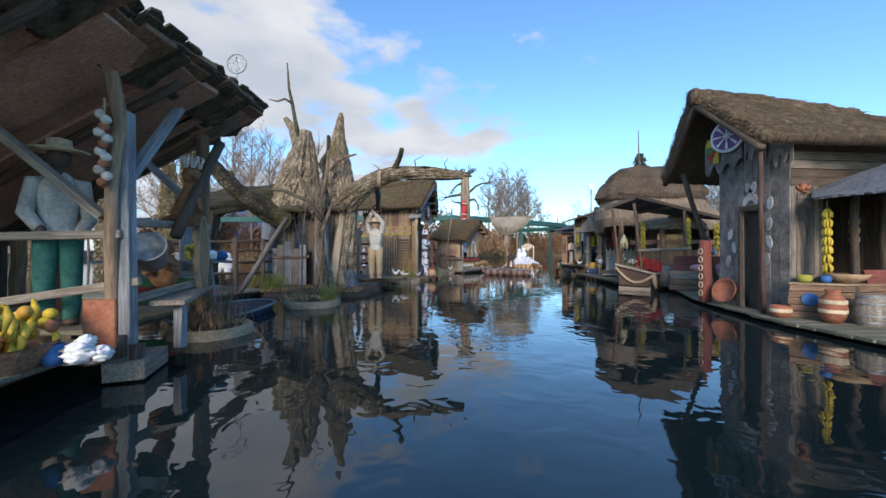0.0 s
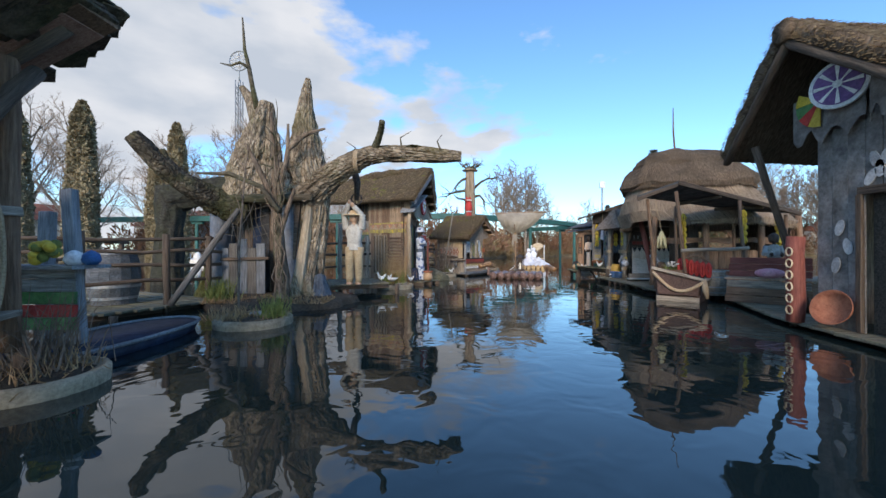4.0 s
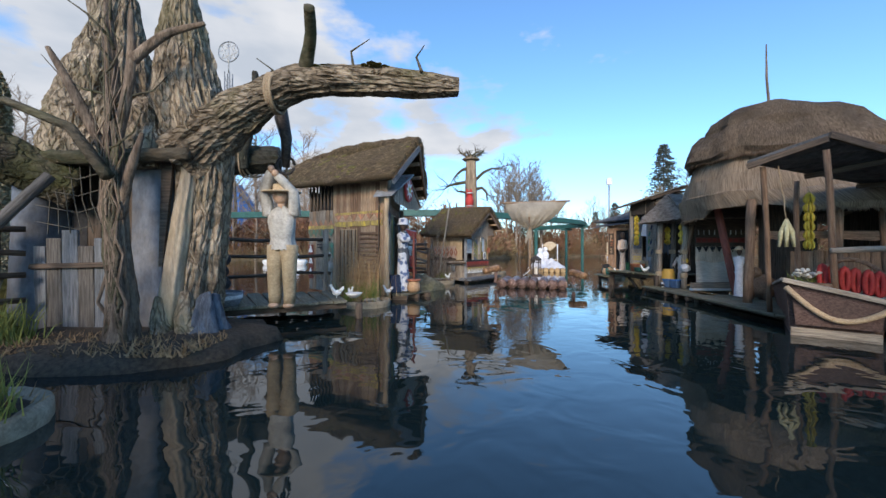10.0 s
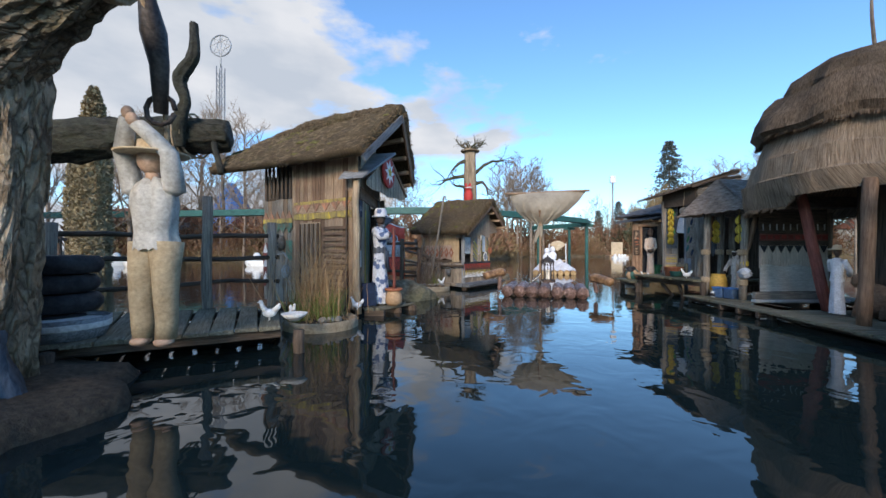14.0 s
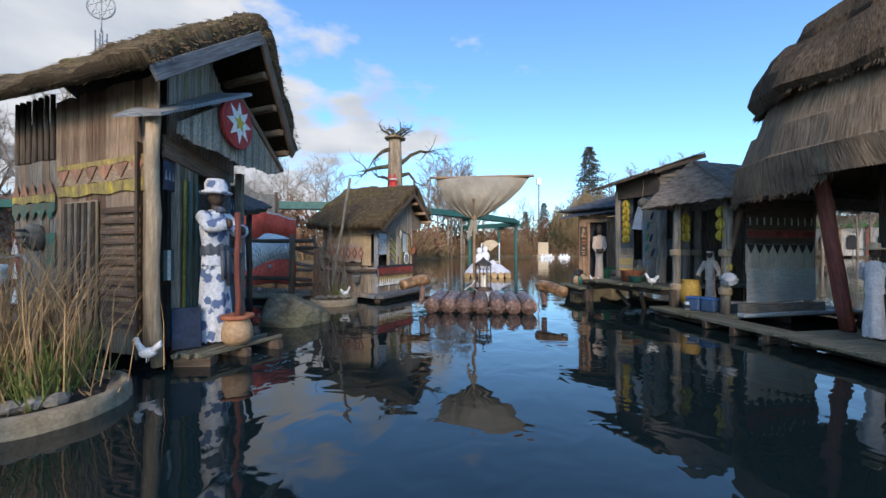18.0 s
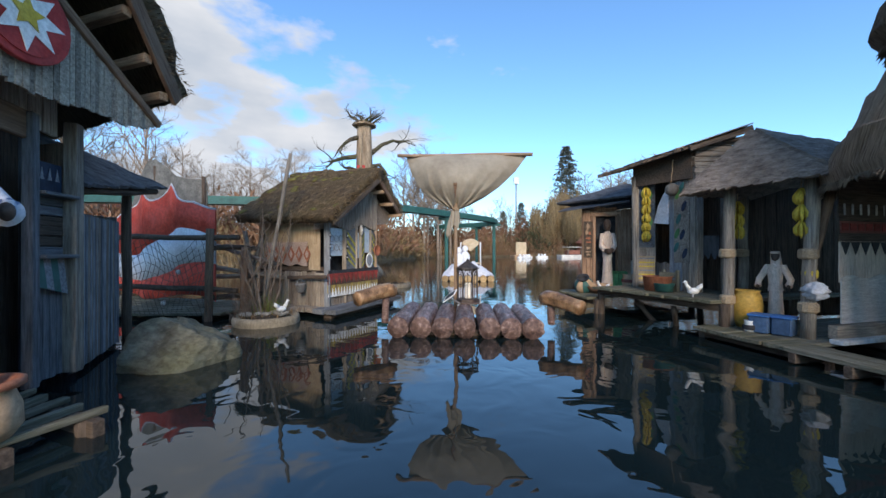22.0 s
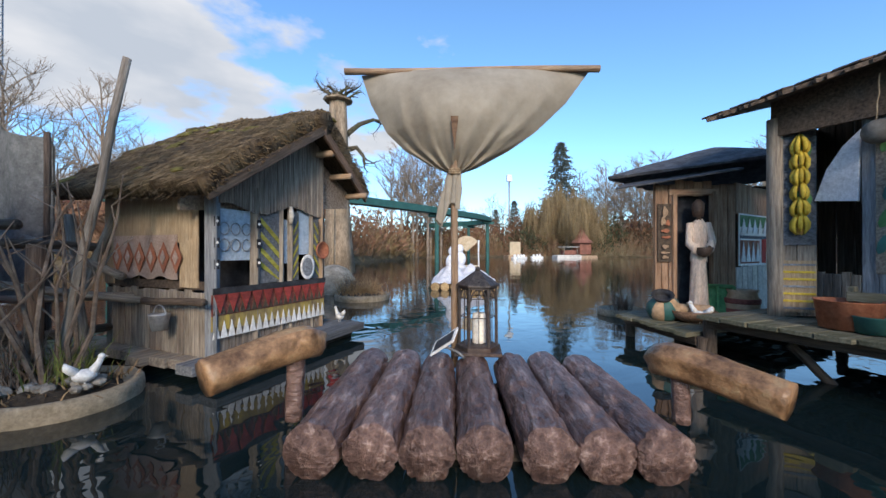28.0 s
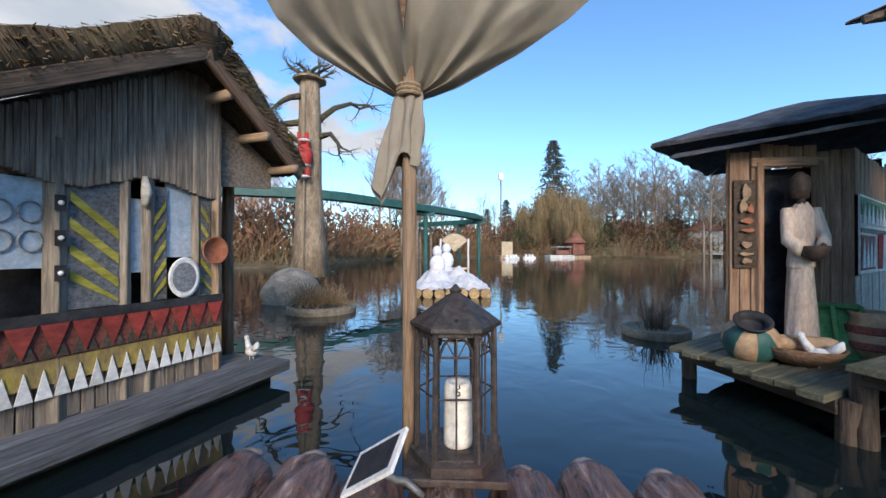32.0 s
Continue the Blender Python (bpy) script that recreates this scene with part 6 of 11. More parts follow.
part("body", moved(lathe([(0.1, 0), (0.1, 0.015), (0.03, 0.02)], 18), Matrix.Translation((5.63, 5.71, 0.4)) @ Matrix.Rotation(radians(90), 4, "X") @ Matrix.Rotation(radians(-30), 4, "Y")), blue_paint, bd)
mk = thing("red_mask", 5.77, 5.93, 2.1, "small red mask with a thin straw fringe on a wall", "mask")
part("face", merge(shifted(ico(0.06, 12, 8, 1.25), 5.77, 5.95, 2.15), shifted(ico(0.02, 8, 6, 1.6), 5.77, 5.89, 2.14), shifted(ico(0.04, 8, 5, .5), 5.77, 5.91, 2.08), tube([(5.7, 5.95, 2.13), (5.66, 5.94, 2.19)], [.025, .01], 6), tube([(5.84, 5.95, 2.13), (5.88, 5.94, 2.19)], [.025, .01], 6)), terracotta, mk, smooth=True)
part("fringe", strands(90, lambda q: (5.78 + q.uniform(-.11, .11), 5.95, 2.06 + q.uniform(-.06, .02)), -0.74, 0, 0.005, 4, 0.04, 0.1), mat_brown, mk)
banana_string(5.79, 5.6, 0.83, 1.78, s=0.72)
banana_string(6.53, 5.9, 1.27, 1.7, s=0.72)
por = thing("porch_canopy", 6.7, 5.6, 0.1, "grey board canopy on posts beside a house", "canopy")
cA, cB, cC, cD, cT, cU = V((5.5, 5.5, 1.91)), V((5.85, 4.5, 1.91)), V((8.2, 4.5, 1.91)), V((6.0, 6.0, 2.1)), V((6.9, 5.55, 2.5)), V((8.2, 5.5, 2.5))
for q in ((cB, cA, cT, cT), (cC, cB, cT, cU), (cA, cD, cT, cT)):
    slope("roof", q[0], q[1], q[2] + (q[1] - q[2]) * .01, q[3] + (q[0] - q[3]) * .01, 0.05, slate_wood, por, bumpy=0.015, nu=16, nv=8, ragged=0.05)
for x, y in ((6.2, 5.6), (7.7, 4.8), (6.93, 5.85)):
    pole("post", (x, y, 0.1), (x, y, 2.05), 0.05, wood_dark, por)

# ---------------------------------------------------------------- east: boat, canopy stall
boat = thing("moored_boat", 5.9, 11.0, 0.0, "brown flat-bowed boat with a rope swag", "boat")
BF, BA = V((0.77, -0.64, 0)), V((0.64, 0.77, 0))
b0 = V((5.02, 10.78, 0))
bp_ = lambda s, a, z: b0 + BF * s + BA * a + V((0, 0, z))
hull = [bp_(0.06, 0.12, -0.1), bp_(0.86, 0.12, -0.1), bp_(0.94, 0, 0.5), bp_(0.0, 0, 0.74),
        bp_(0.0, 2.2, -0.1), bp_(0.92, 2.2, -0.1), bp_(1.05, 2.3, 0.42), bp_(-0.1, 2.3, 0.5)]
part("hull", (hull, [(0, 1, 2, 3), (4, 0, 3, 7), (1, 5, 6, 2), (5, 4, 7, 6), (3, 2, 6, 7), (4, 5, 1, 0)]), boat_brown, boat)
part("bow_board", prism([bp_(0.1, -0.01, 0.16), bp_(0.86, -0.01, 0.16), bp_(0.88, -0.03, 0.44), bp_(0.06, -0.03, 0.64)], -BA, 0.02), boat_brown, boat, "maroon-brown bow panel")
beam("gunwale", bp_(-0.03, -0.02, 0.75), bp_(0.97, -0.02, 0.51), 0.07, 0.06, wood_grey, boat)
beam("gunwale", bp_(0.97, 0, 0.51), bp_(1.07, 2.3, 0.44), 0.06, 0.05, wood_grey, boat)
beam("gunwale", bp_(-0.02, 0, 0.75), bp_(-0.1, 2.3, 0.52), 0.06, 0.05, wood_grey, boat)
beam("keel_board", bp_(0.05, 0.06, 0.05), bp_(0.88, 0.06, 0.05), 0.04, 0.12, wood_grey, boat)
part("rope_swag", tube([bp_(u * 0.96, -0.07, 0.66 - 0.2 * u - 0.3 * math.sin(math.pi * u)) for u in [k / 12 for k in range(13)]], 0.035, 8, 0.08), rope_mat, boat, smooth=True)
part("rope_tail", tube([bp_(0.97, -0.05, 0.5), bp_(1.0, -0.08, 0.3), bp_(1.03, -0.06, 0.12)], [0.05, 0.06, 0.03], 8, 0.1), rope_mat, boat, smooth=True)
bst = thing("red_rope_coils", 5.9, 11.2, 0.6, "heap of red coiled ropes in a boat", "rope")
for k in range(6):
    c = bp_(0.42 + 0.11 * k, 0.75 + 0.05 * (k % 2), 0.78 - 0.02 * k)
    lp = [c + BF * 0.035 * math.cos(t) + V((0, 0, 0.16 * math.sin(t))) for t in [q * math.pi / 6 for q in range(13)]]
    part("coil", merge(tube(lp, 0.032, 6, 0, False), tube([p + BA * 0.06 for p in lp], 0.032, 6, 0, False)), red_paint, bst, smooth=True)
part("frame", tube([bp_(0.3 + 0.8 * u, 0.9, 0.6 + 0.42 * math.sin(math.pi * u) ** 0.6) for u in [k / 10 for k in range(11)]], 0.03, 7), wood_brown, bst, smooth=True)
wb = thing("white_flowers", 5.4, 11.4, 0.7, "bunch of white flowers in the boat", "flowers")
part("blossoms", merge(*[shifted(ico(0.03, 8, 5, .8, .3, k), *bp_(0.12 + 0.28 * rc.random(), 0.7 + 0.25 * rc.random(), 0.76 + 0.1 * rc.random())) for k in range(26)]), white_mat, wb)
part("leaves", strands(60, lambda q: bp_(0.1 + 0.35 * q.random(), 0.7 + 0.3 * q.random(), 0.6), 0.25, 0, 0.012, 3, 0.5), green_grass, wb)
part("hold", prism([bp_(0.08, 0.55, 0.5), bp_(0.5, 0.55, 0.5), bp_(0.5, 1.05, 0.5), bp_(0.08, 1.05, 0.5)], (0, 0, 1), 0.18), wood_brown, wb)

can = thing("stall_canopy", 6.6, 11.0, 0.1, "flat dark board canopy on leaning poles", "canopy")
cA, cB, cC, cD = V((4.92, 11.3, 2.46)), V((5.55, 10.72, 2.7)), V((8.65, 11.1, 2.02)), V((8.3, 12.3, 2.2))
for i in range(9):
    u0, u1 = i / 9, (i + 0.97) / 9
    q = [cB.lerp(cC, u0), cB.lerp(cC, u1), cA.lerp(cD, u1), cA.lerp(cD, u0)]
    part("roof_board", prism(q, (0, 0, 1), 0.035), tar_felt, can)
for a, b in ((cA, cB), (cA.lerp(cD, .35), cB.lerp(cC, .35)), (cA.lerp(cD, .7), cB.lerp(cC, .7))):
    beam("crossbeam", a - V((0, 0, 0.05)), b - V((0, 0, 0.05)), 0.06, 0.08, wood_dark, can)
beam("fascia", cB + V((0, -0.02, 0.0)), cC + V((0, -0.02, 0.0)), 0.05, 0.1, wood_dark, can)
for a, b in (((5.95, 11.0, 0.1), (5.5, 10.7, 2.5)), ((5.6, 11.7, 0.1), (5.15, 11.3, 2.4)), ((7.0, 10.6, 0.1), (7.0, 10.8, 2.3)), ((8.4, 11.1, 0.1), (8.4, 11.2, 2.0)), ((7.9, 12.1, 0.1), (7.9, 12.2, 2.15)), ((6.3, 12.0, 0.1), (6.2, 11.9, 2.3))):
    pole("pole", a, b, 0.038, wood_brown, can)
pole("rail", (5.7, 10.85, 1.15), (7.1, 10.65, 1.2), 0.04, wood_grey, can)
corn = thing("hanging_corn", 5.5, 11.3, 1.2, "bundle of pale yellow corn cobs hung from a pole", "corn")
pole("string", (5.51, 11.31, 1.6), (5.3, 11.2, 2.4), 0.008, rope_mat, corn, n=5)
corn_mat = material("pale corn husk", (0.4, 0.34, 0.17), (0.58, 0.52, 0.32), 0.85, (9, 9, 9), bump=0.3)
for k in range(9):
    part("cob", tube([(5.51, 11.31, 1.62), (5.51 + .07 * math.cos(k), 11.31 + .07 * math.sin(k), 1.42), (5.51 + .1 * math.cos(k), 11.31 + .1 * math.sin(k), 1.2)], [.02, .035, .012], 6), corn_mat, corn, smooth=True)
stl = thing("market_stall", 6.9, 9.6, 0.1, "brown plank market stall with a low counter", "stall")
boards(stl, (6.05, 9.9), (6.9, 9.0), 0.1, 0.55, [wood_brown, wood_grey], 3, seed=8)
boards(stl, (6.9, 9.0), (8.6, 9.6), 0.1, 0.55, wood_brown, 3, seed=9)
boards(stl, (6.35, 10.2), (7.3, 9.4), 0.6, 1.0, wood_red, 3, seed=10)
part("counter_top", prism([(6.0, 9.9, 0.56), (6.92, 8.92, 0.56), (8.6, 9.55, 0.56), (8.4, 10.2, 0.56), (6.4, 10.3, 0.56)], (0, 0, 1), 0.03), wood_tan, stl)
pf = thing("pink_fish", 6.6, 9.5, 0.6, "pink carved fish lying on a stall counter", "ornament")
part("body", merge(moved(ico(0.14, 10, 8, 0.7), Matrix.Translation((6.55, 9.45, 0.7)) @ Matrix.Scale(1.7, 4, (0.7, -0.7, 0))), prism([(6.68, 9.3, 0.7), (6.85, 9.15, 0.85), (6.85, 9.15, 0.55)], (0.7, 0.7, 0), 0.03)), material("pale pink paint", (0.6, 0.25, 0.3), (0.75, 0.4, 0.45), 0.6), pf, smooth=True)
figure(7.1, 10.0, 0.12, 1.35, 150, "seated stall keeper dummy in pale clothes behind a counter", linen_cloth, linen_cloth, figure_dark, True, ((0.2, 0.2), (0.2, 0.2)), "hair")
for x, y, z0, z1 in ((7.25, 11.0, 1.35, 2.1), (8.2, 11.15, 1.15, 1.95), (6.4, 11.9, 1.2, 2.1)):
    banana_string(x, y, z0, z1)
for i, (x, y, mt) in enumerate(((6.5, 10.9, wood_grey), (7.1, 11.3, terracotta))):
    barrel(x, y, 0.1, 0.72, "weathered barrel under a canopy" if i == 0 else "red-brown cask under a canopy", mt)

# ---------------------------------------------------------------- east: round straw hut
stage("jetty", [(5.5, 11.3), (5.74, 14.0), (11, 14.0), (11, 11.3)], 0.16, 12, "mossy plank landing stage round a straw hut")
stage("jetty", [(5.745, 14.02), (6.13, 14.02), (6.16, 15.04), (5.77, 15.04)], 0.16, 2, "narrow mossy plank walkway over the water")
stage("jetty", [(5.77, 15.06), (5.8, 16.15), (9.0, 16.15), (9.0, 15.06)], 0.16, 5, "mossy plank landing stage by an open shelter")
rh = thing("round_straw_hut", 8.0, 13.7, 0.16, "round hut with a stepped pale straw roof and open front", "hut")


def straw_ring(rings, name, mat, seed, fringe, eave, arch=0.0, wob=0.05):
    n = 72
    vs, uv, fs = [], [], []
    for j, (cx, cy, rx, ry, z) in enumerate(rings):
        for k in range(n):
            t = 2 * math.pi * k / n
            c, s = math.cos(t), math.sin(t)
            w = 1 + wob * noise.noise(V((4 * c + seed, 4 * s, z * 2)))
            up = 0.12 * noise.noise(V((1.7 * c + seed * 2, 1.7 * s, 5)))
            if j in eave:
                up = 0.05 * noise.noise(V((1.6 * c + seed, 1.6 * s, 3))) + arch * max(0.0, 1 - abs((t - math.radians(205) + math.pi) % (2 * math.pi) - math.pi) / 0.42) ** 0.5 + 0.05 * noise.noise(V((6 * c, 6 * s, seed)))
            vs.append(V((cx + rx * w * math.copysign(abs(c) ** 0.77, c), cy + ry * w * math.copysign(abs(s) ** 0.77, s), z + up)))
            uv.append((k / n * 13, z * 1.2 + j * .1))
    m = len(rings)
    fs = [(i * n + k, i * n + (k + 1) % n, (i + 1) * n + (k + 1) % n, (i + 1) * n + k) for i in range(m - 1) for k in range(n)]
    rs = random.Random(seed)
    low = eave[0] if eave else 0
    for _ in range(fringe):
        k = rs.randrange(n)
        p = vs[low * n + k].lerp(vs[low * n + (k + 1) % n], rs.random())
        o = len(vs)
        L = rs.uniform(0.02, 0.09)
        c0 = V((rings[0][0], rings[0][1], p.z))
        dr = (p - c0).normalized()
        sd = V((-dr.y, dr.x, 0)) * 0.01
        vs += [p - sd + V((0, 0, .03)), p + sd + V((0, 0, .03)), p - dr * .02, p + dr * rs.uniform(-.02, .06) + V((0, 0, -L))]
        uv += [(k / n * 13, 0), (k / n * 13 + .02, 0), (k / n * 13, 0), (k / n * 13, L)]
        fs += [(o, o + 1, o + 3), (o + 1, o + 2, o + 3), (o + 2, o, o + 3)]
    o = WORLD[rh.name].translation
    return link(name, mesh(name, [v - o for v in vs], fs, mat, False, uv), rh, "", Matrix.Translation(o))


RX, RY = 8.0, 13.7
straw_ring([(RX, RY, 2.05, 1.45, 2.05), (RX + .08, RY + .02, 2.2, 1.76, 1.84), (RX + .08, RY + .02, 2.24, 1.79, 1.96), (RX - .1, RY - .02, 2.2, 1.54, 2.25), (RX - .12, RY - .02, 2.13, 1.47, 2.28), (RX - .3, RY - .08, 1.93, 1.34, 2.6), (RX - .32, RY - .08, 1.86, 1.28, 2.63), (RX - .45, RY - .12, 1.62, 1.13, 3.05)], "straw_skirt", thatch_pale, 1, 1500, (1, 0), 0.42)
straw_ring([(RX - .5, RY - .14, 1.5, 1.02, 3.05), (RX - .5, RY - .14, 1.74, 1.22, 2.96), (RX - .5, RY - .14, 1.8, 1.26, 3.08), (RX - .5, RY - .14, 1.72, 1.18, 3.3), (RX - .5, RY - .12, 1.6, 1.06, 3.5), (RX - .51, RY - .1, 1.45, .94, 3.66)], "straw_collar", thatch, 2, 900, (1,), 0.0, 0.09)
straw_ring([(RX - .52, RY - .1, 1.2, .76, 3.6), (RX - .52, RY - .1, 1.42, .94, 3.56), (RX - .52, RY - .1, 1.42, 0.94, 3.68), (RX - .54, RY - .1, 1.26, 0.82, 3.9), (RX - .56, RY - .1, 0.95, 0.6, 4.08), (RX - .56, RY - .1, 0.52, 0.3, 4.16), (RX - .56, RY - .1, 0.05, 0.05, 4.18)], "straw_cap", thatch, 3, 700, (1,), 0.0, 0.09)
part("pole", tube([(7.25, 13.66, 4.1), (7.2, 13.67, 4.8), (7.2, 13.68, 5.55)], [0.03, 0.025, 0.012], 6), twig, rh)
for a, b, mt in (((6.05, 12.75, 0.16), (6.1, 12.7, 2.1), wood_brown), ((6.73, 13.9, 0.16), (6.31, 13.9, 2.08), wood_red), ((7.2, 12.2, 0.16), (7.2, 12.25, 2.2), wood_brown), ((8.6, 12.1, 0.16), (8.6, 12.15, 2.2), wood_brown), ((9.9, 12.4, 0.16), (9.9, 12.5, 2.2), wood_brown)):
    pole("post", a, b, 0.075, mt, rh)
planks(rh, (6.85, 12.75), (9.8, 12.75), 0.16, 1.15, wood_brown, 14, seed=31)
planks(rh, (9.9, 12.75), (9.9, 14.8), 0.16, 2.3, wood_dark, 10, seed=32)
planks(rh, (7.35, 12.75), (7.2, 13.9), 0.16, 2.2, wood_dark, 6, seed=34)
panel("valance", rh, (6.3, 12.55), (9.8, 12.3), 1.35, 1.5, wood_brown, 0.0, wavy=0.03, seed=9)
panel("mat_wall", rh, (6.62, 15.12), (8.0, 15.2), 0.8, 1.25, mat_rose, 0.02, label="rose-grey matting wall")
panel("mat_wall", rh, (6.62, 15.12), (8.0, 15.2), 0.35, 0.85, mat_cream, 0.035, label="pale plaited mat", top_wavy=0.02)
beam("sill", (6.5, 15.08, 0.27), (8.15, 15.16, 0.25), 0.08, 0.14, wood_grey, rh)
beam("sill", (6.45, 15.02, 0.17), (8.3, 15.1, 0.17), 0.12, 0.05, white_paint, rh)
panel("frieze", rh, (6.62, 15.12), (8.0, 15.2), 1.24, 1.5, wood_dark, 0.02, label="dark painted frieze")
panel("frieze", rh, (6.62, 15.12), (8.0, 15.2), 1.34, 1.47, wood_red, 0.034, t=0.006)
for k in range(10):
    p_ = V((6.62, 15.12, 0)).lerp(V((8.0, 15.2, 0)), (k + .5) / 10)
    part("painted_square", prism([p_ + V((-.045, -.044, 1.365)), p_ + V((.045, -.044, 1.365)), p_ + V((.045, -.044, 1.445)), p_ + V((-.045, -.044, 1.445))], (0, -1, 0), 0.006), worn_red, rh)
    beam("painted_bar", p_ + V((0, -.04, 1.54)), p_ + V((0, -.04, 1.66)), 0.022, 0.01, faded_white, rh)
triangles_frieze(rh, (6.62, 15.12), (8.0, 15.2), 1.1, 1.24, 8, black_paint, 0.035, up=False)
panel("upper_wall", rh, (6.62, 15.12), (8.0, 15.2), 1.5, 1.95, wood_dark, 0.015)
figure(6.48, 13.5, 0.18, 1.0, -75, "dark girl dummy in a white dress by the doorway", white_cloth, white_cloth, figure_dark, True, ((0.2, 0.12), (0.22, 0.1)), "wide", wide=0.8)
bear = thing("brown_animal_figure", 6.4, 13.3, 0.16, "shaggy brown animal figure sitting on the stage", "figure")
part("body", merge(shifted(ico(0.2, 16, 10, 1.25, 0.14), 6.72, 13.2, 0.42), shifted(ico(0.12, 12, 8, 1.0, 0.12), 6.6, 13.26, 0.7), tube([(6.6, 13.26, 0.5), (6.5, 13.25, 0.18)], 0.06, 9), tube([(6.72, 13.08, 0.5), (6.62, 13.0, 0.18)], 0.06, 9)), wood_brown, bear, smooth=True)

# ---------------------------------------------------------------- east: open shelter with the potter
robe_cloth = material("pale rose-cream robe", (0.6, 0.46, 0.36), (0.8, 0.66, 0.54), 0.9, (7, 7, 3), bump=0.4, stain=0.35, stain_colour=(0.55, 0.3, 0.12))
shingle = material("grey-brown board roofing", (0.13, 0.1, 0.08), (0.31, 0.255, 0.21), 0.9, (7, 7, 26), bump=0.8, stain=0.4, fine=0.35)
sh = thing("open_shelter", 7.0, 15.8, 0.16, "open post shelter with a grey hipped board roof", "shelter")
ap = V((6.3, 15.75, 2.62))
ap2 = V((8.2, 15.9, 2.6))
ea, eb, ec, ed = V((5.85, 16.35, 1.92)), V((6.25, 14.9, 1.95)), V((8.9, 15.0, 1.95)), V((8.8, 16.8, 1.95))
for q in ((ea, eb, ap, ap), (eb, ec, ap2, ap), (ed, ea, ap, ap2)):
    slope("roof", q[0], q[1], q[2] - (q[2] - q[3]) * 0.001, q[3], 0.05, shingle, sh, bumpy=0.02, ragged=0.06, fringe=60, fringe_len=0.06)
for x, y, h in ((6.22, 16.02, 1.95), (6.42, 15.25, 1.95), (7.2, 16.6, 2.1), (8.2, 15.4, 2.1), (6.9, 16.55, 2.1)):
    pole("post", (x, y, 0.16), (x + 0.03, y - 0.02, h), 0.065, wood_grey, sh)
    for zz in (0.45, 1.05):
        part("rope_binding", shifted(lathe([(0.07, 0), (0.09, 0.02), (0.09, 0.1), (0.07, 0.12)], 12, 0.03), x, y, zz), rope_mat, sh)
pole("brace", (6.42, 15.25, 0.9), (6.6, 15.15, 1.8), 0.045, wood_brown, sh)
pole("brace", (6.24, 16.02, 1.0), (6.5, 16.2, 1.9), 0.045, wood_brown, sh)
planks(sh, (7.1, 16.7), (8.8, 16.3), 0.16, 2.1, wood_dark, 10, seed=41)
banana_string(6.4, 15.3, 1.3, 1.85)
banana_string(6.45, 15.25, 0.6, 1.0, "string of yellow bananas tied on a post")
banana_string(6.5, 16.1, 1.35, 1.8)
pot("ochre_jar", 6.42, 15.92, 0.16, [(a * 0.78, b * 0.78) for a, b in JAR], ochre_clay, "large ochre yellow clay jar")
figure(6.64, 15.74, 0.16, 0.97, 110, "potter girl dummy in cream with open arms", robe_cloth, robe_cloth, figure_dark, True, ((0.08, 0.06, 0.12), (0.1, 0.05, 0.14)), "veil", wide=0.78)
bcr = thing("blue_crate", 6.35, 15.52, 0.16, "dark blue two-part crate on a landing stage", "crate")
for k in range(2):
    c0 = V((6.24 + 0.1 * k, 15.62 - 0.18 * k, 0.17))
    part("body", shifted(cbox(0.2, 0.19, 0.2, 0.015), c0.x, c0.y, 0.265, 20), bucket_blue, bcr)
    part("rim", shifted(cbox(0.225, 0.21, 0.03, 0.008), c0.x, c0.y, 0.372, 20), blue_paint, bcr)
pot("white_jug", 6.15, 15.68, 0.16, [(0.05, 0), (0.07, 0.05), (0.05, 0.12), (0.06, 0.14), (0.02, 0.1)], white_paint, "small white jug with a black band", bands=((0.03, 0.066, black_paint),))
sk = thing("white_sack", 6.36, 15.12, 0.5, "white cloth sack tied on a post", "sack")
part("body", shifted(ico(0.1, 24, 16, 1.05, 0.4, 4), 6.41, 15.18, 0.7), white_cloth, sk, smooth=True)

# ---------------------------------------------------------------- east: tall plank shack and dockside shed
stage("jetty", [(5.95, 16.0), (5.62, 18.05), (8.6, 18.4), (8.9, 16.2)], 0.5, 9, "dark plank landing stage on trestles")
stage("jetty", [(5.58, 18.1), (5.7, 19.25), (8.6, 20.2), (8.5, 18.5)], 0.3, 8, "mossy plank landing stage at a shed door")
for a, b in (((6.1, 17.51, 0.3), (6.4, 17.12, -0.3)), ((6.1, 16.73, 0.3), (6.4, 16.97, -0.3))):
    pole("brace", a, b, 0.04, wood_dark, thing("trestle", 6.2, 17.12, 0, "dark slanting trestle leg in the water", "trestle"))
sck = thing("plank_shack", 7.4, 17.12, 0.32, "tall weathered plank shack with a sloping board roof", "shack")
sA, sB = (6.35, 17.79), (6.62, 16.85)
pole("corner_post", (6.35, 17.79, 0.32), (6.33, 17.79, 2.45), 0.07, wood_grey, sck)
planks(sck, (6.35, 17.79), (6.58, 17.6), 0.52, 2.5, [wood_grey, wood_blue], 2, seed=143)
planks(sck, (6.52, 17.24), sB, 0.32, 2.7, [wood_grey, wood_grey, wood_blue], 4, seed=43, top=lambda u: 2.55 + 0.1 * u)
part("fascia", prism([(6.31, 17.8, 2.27), (6.57, 16.86, 2.27), (6.57, 16.86, 2.75), (6.31, 17.8, 2.63)], (-.96, -.27, 0), 0.03), wood_dark, sck, "dark board under the eave")
planks(sck, (6.58, 17.6), (6.52, 17.24), 0.52, 0.95, [plank_dark, wood_grey], 5, seed=45)
planks(sck, sB, (6.73, 16.83), 0.32, 2.5, wood_grey, 1, seed=46)
planks(sck, (7.0, 16.77), (7.23, 16.72), 0.32, 2.5, wood_grey, 2, seed=47)
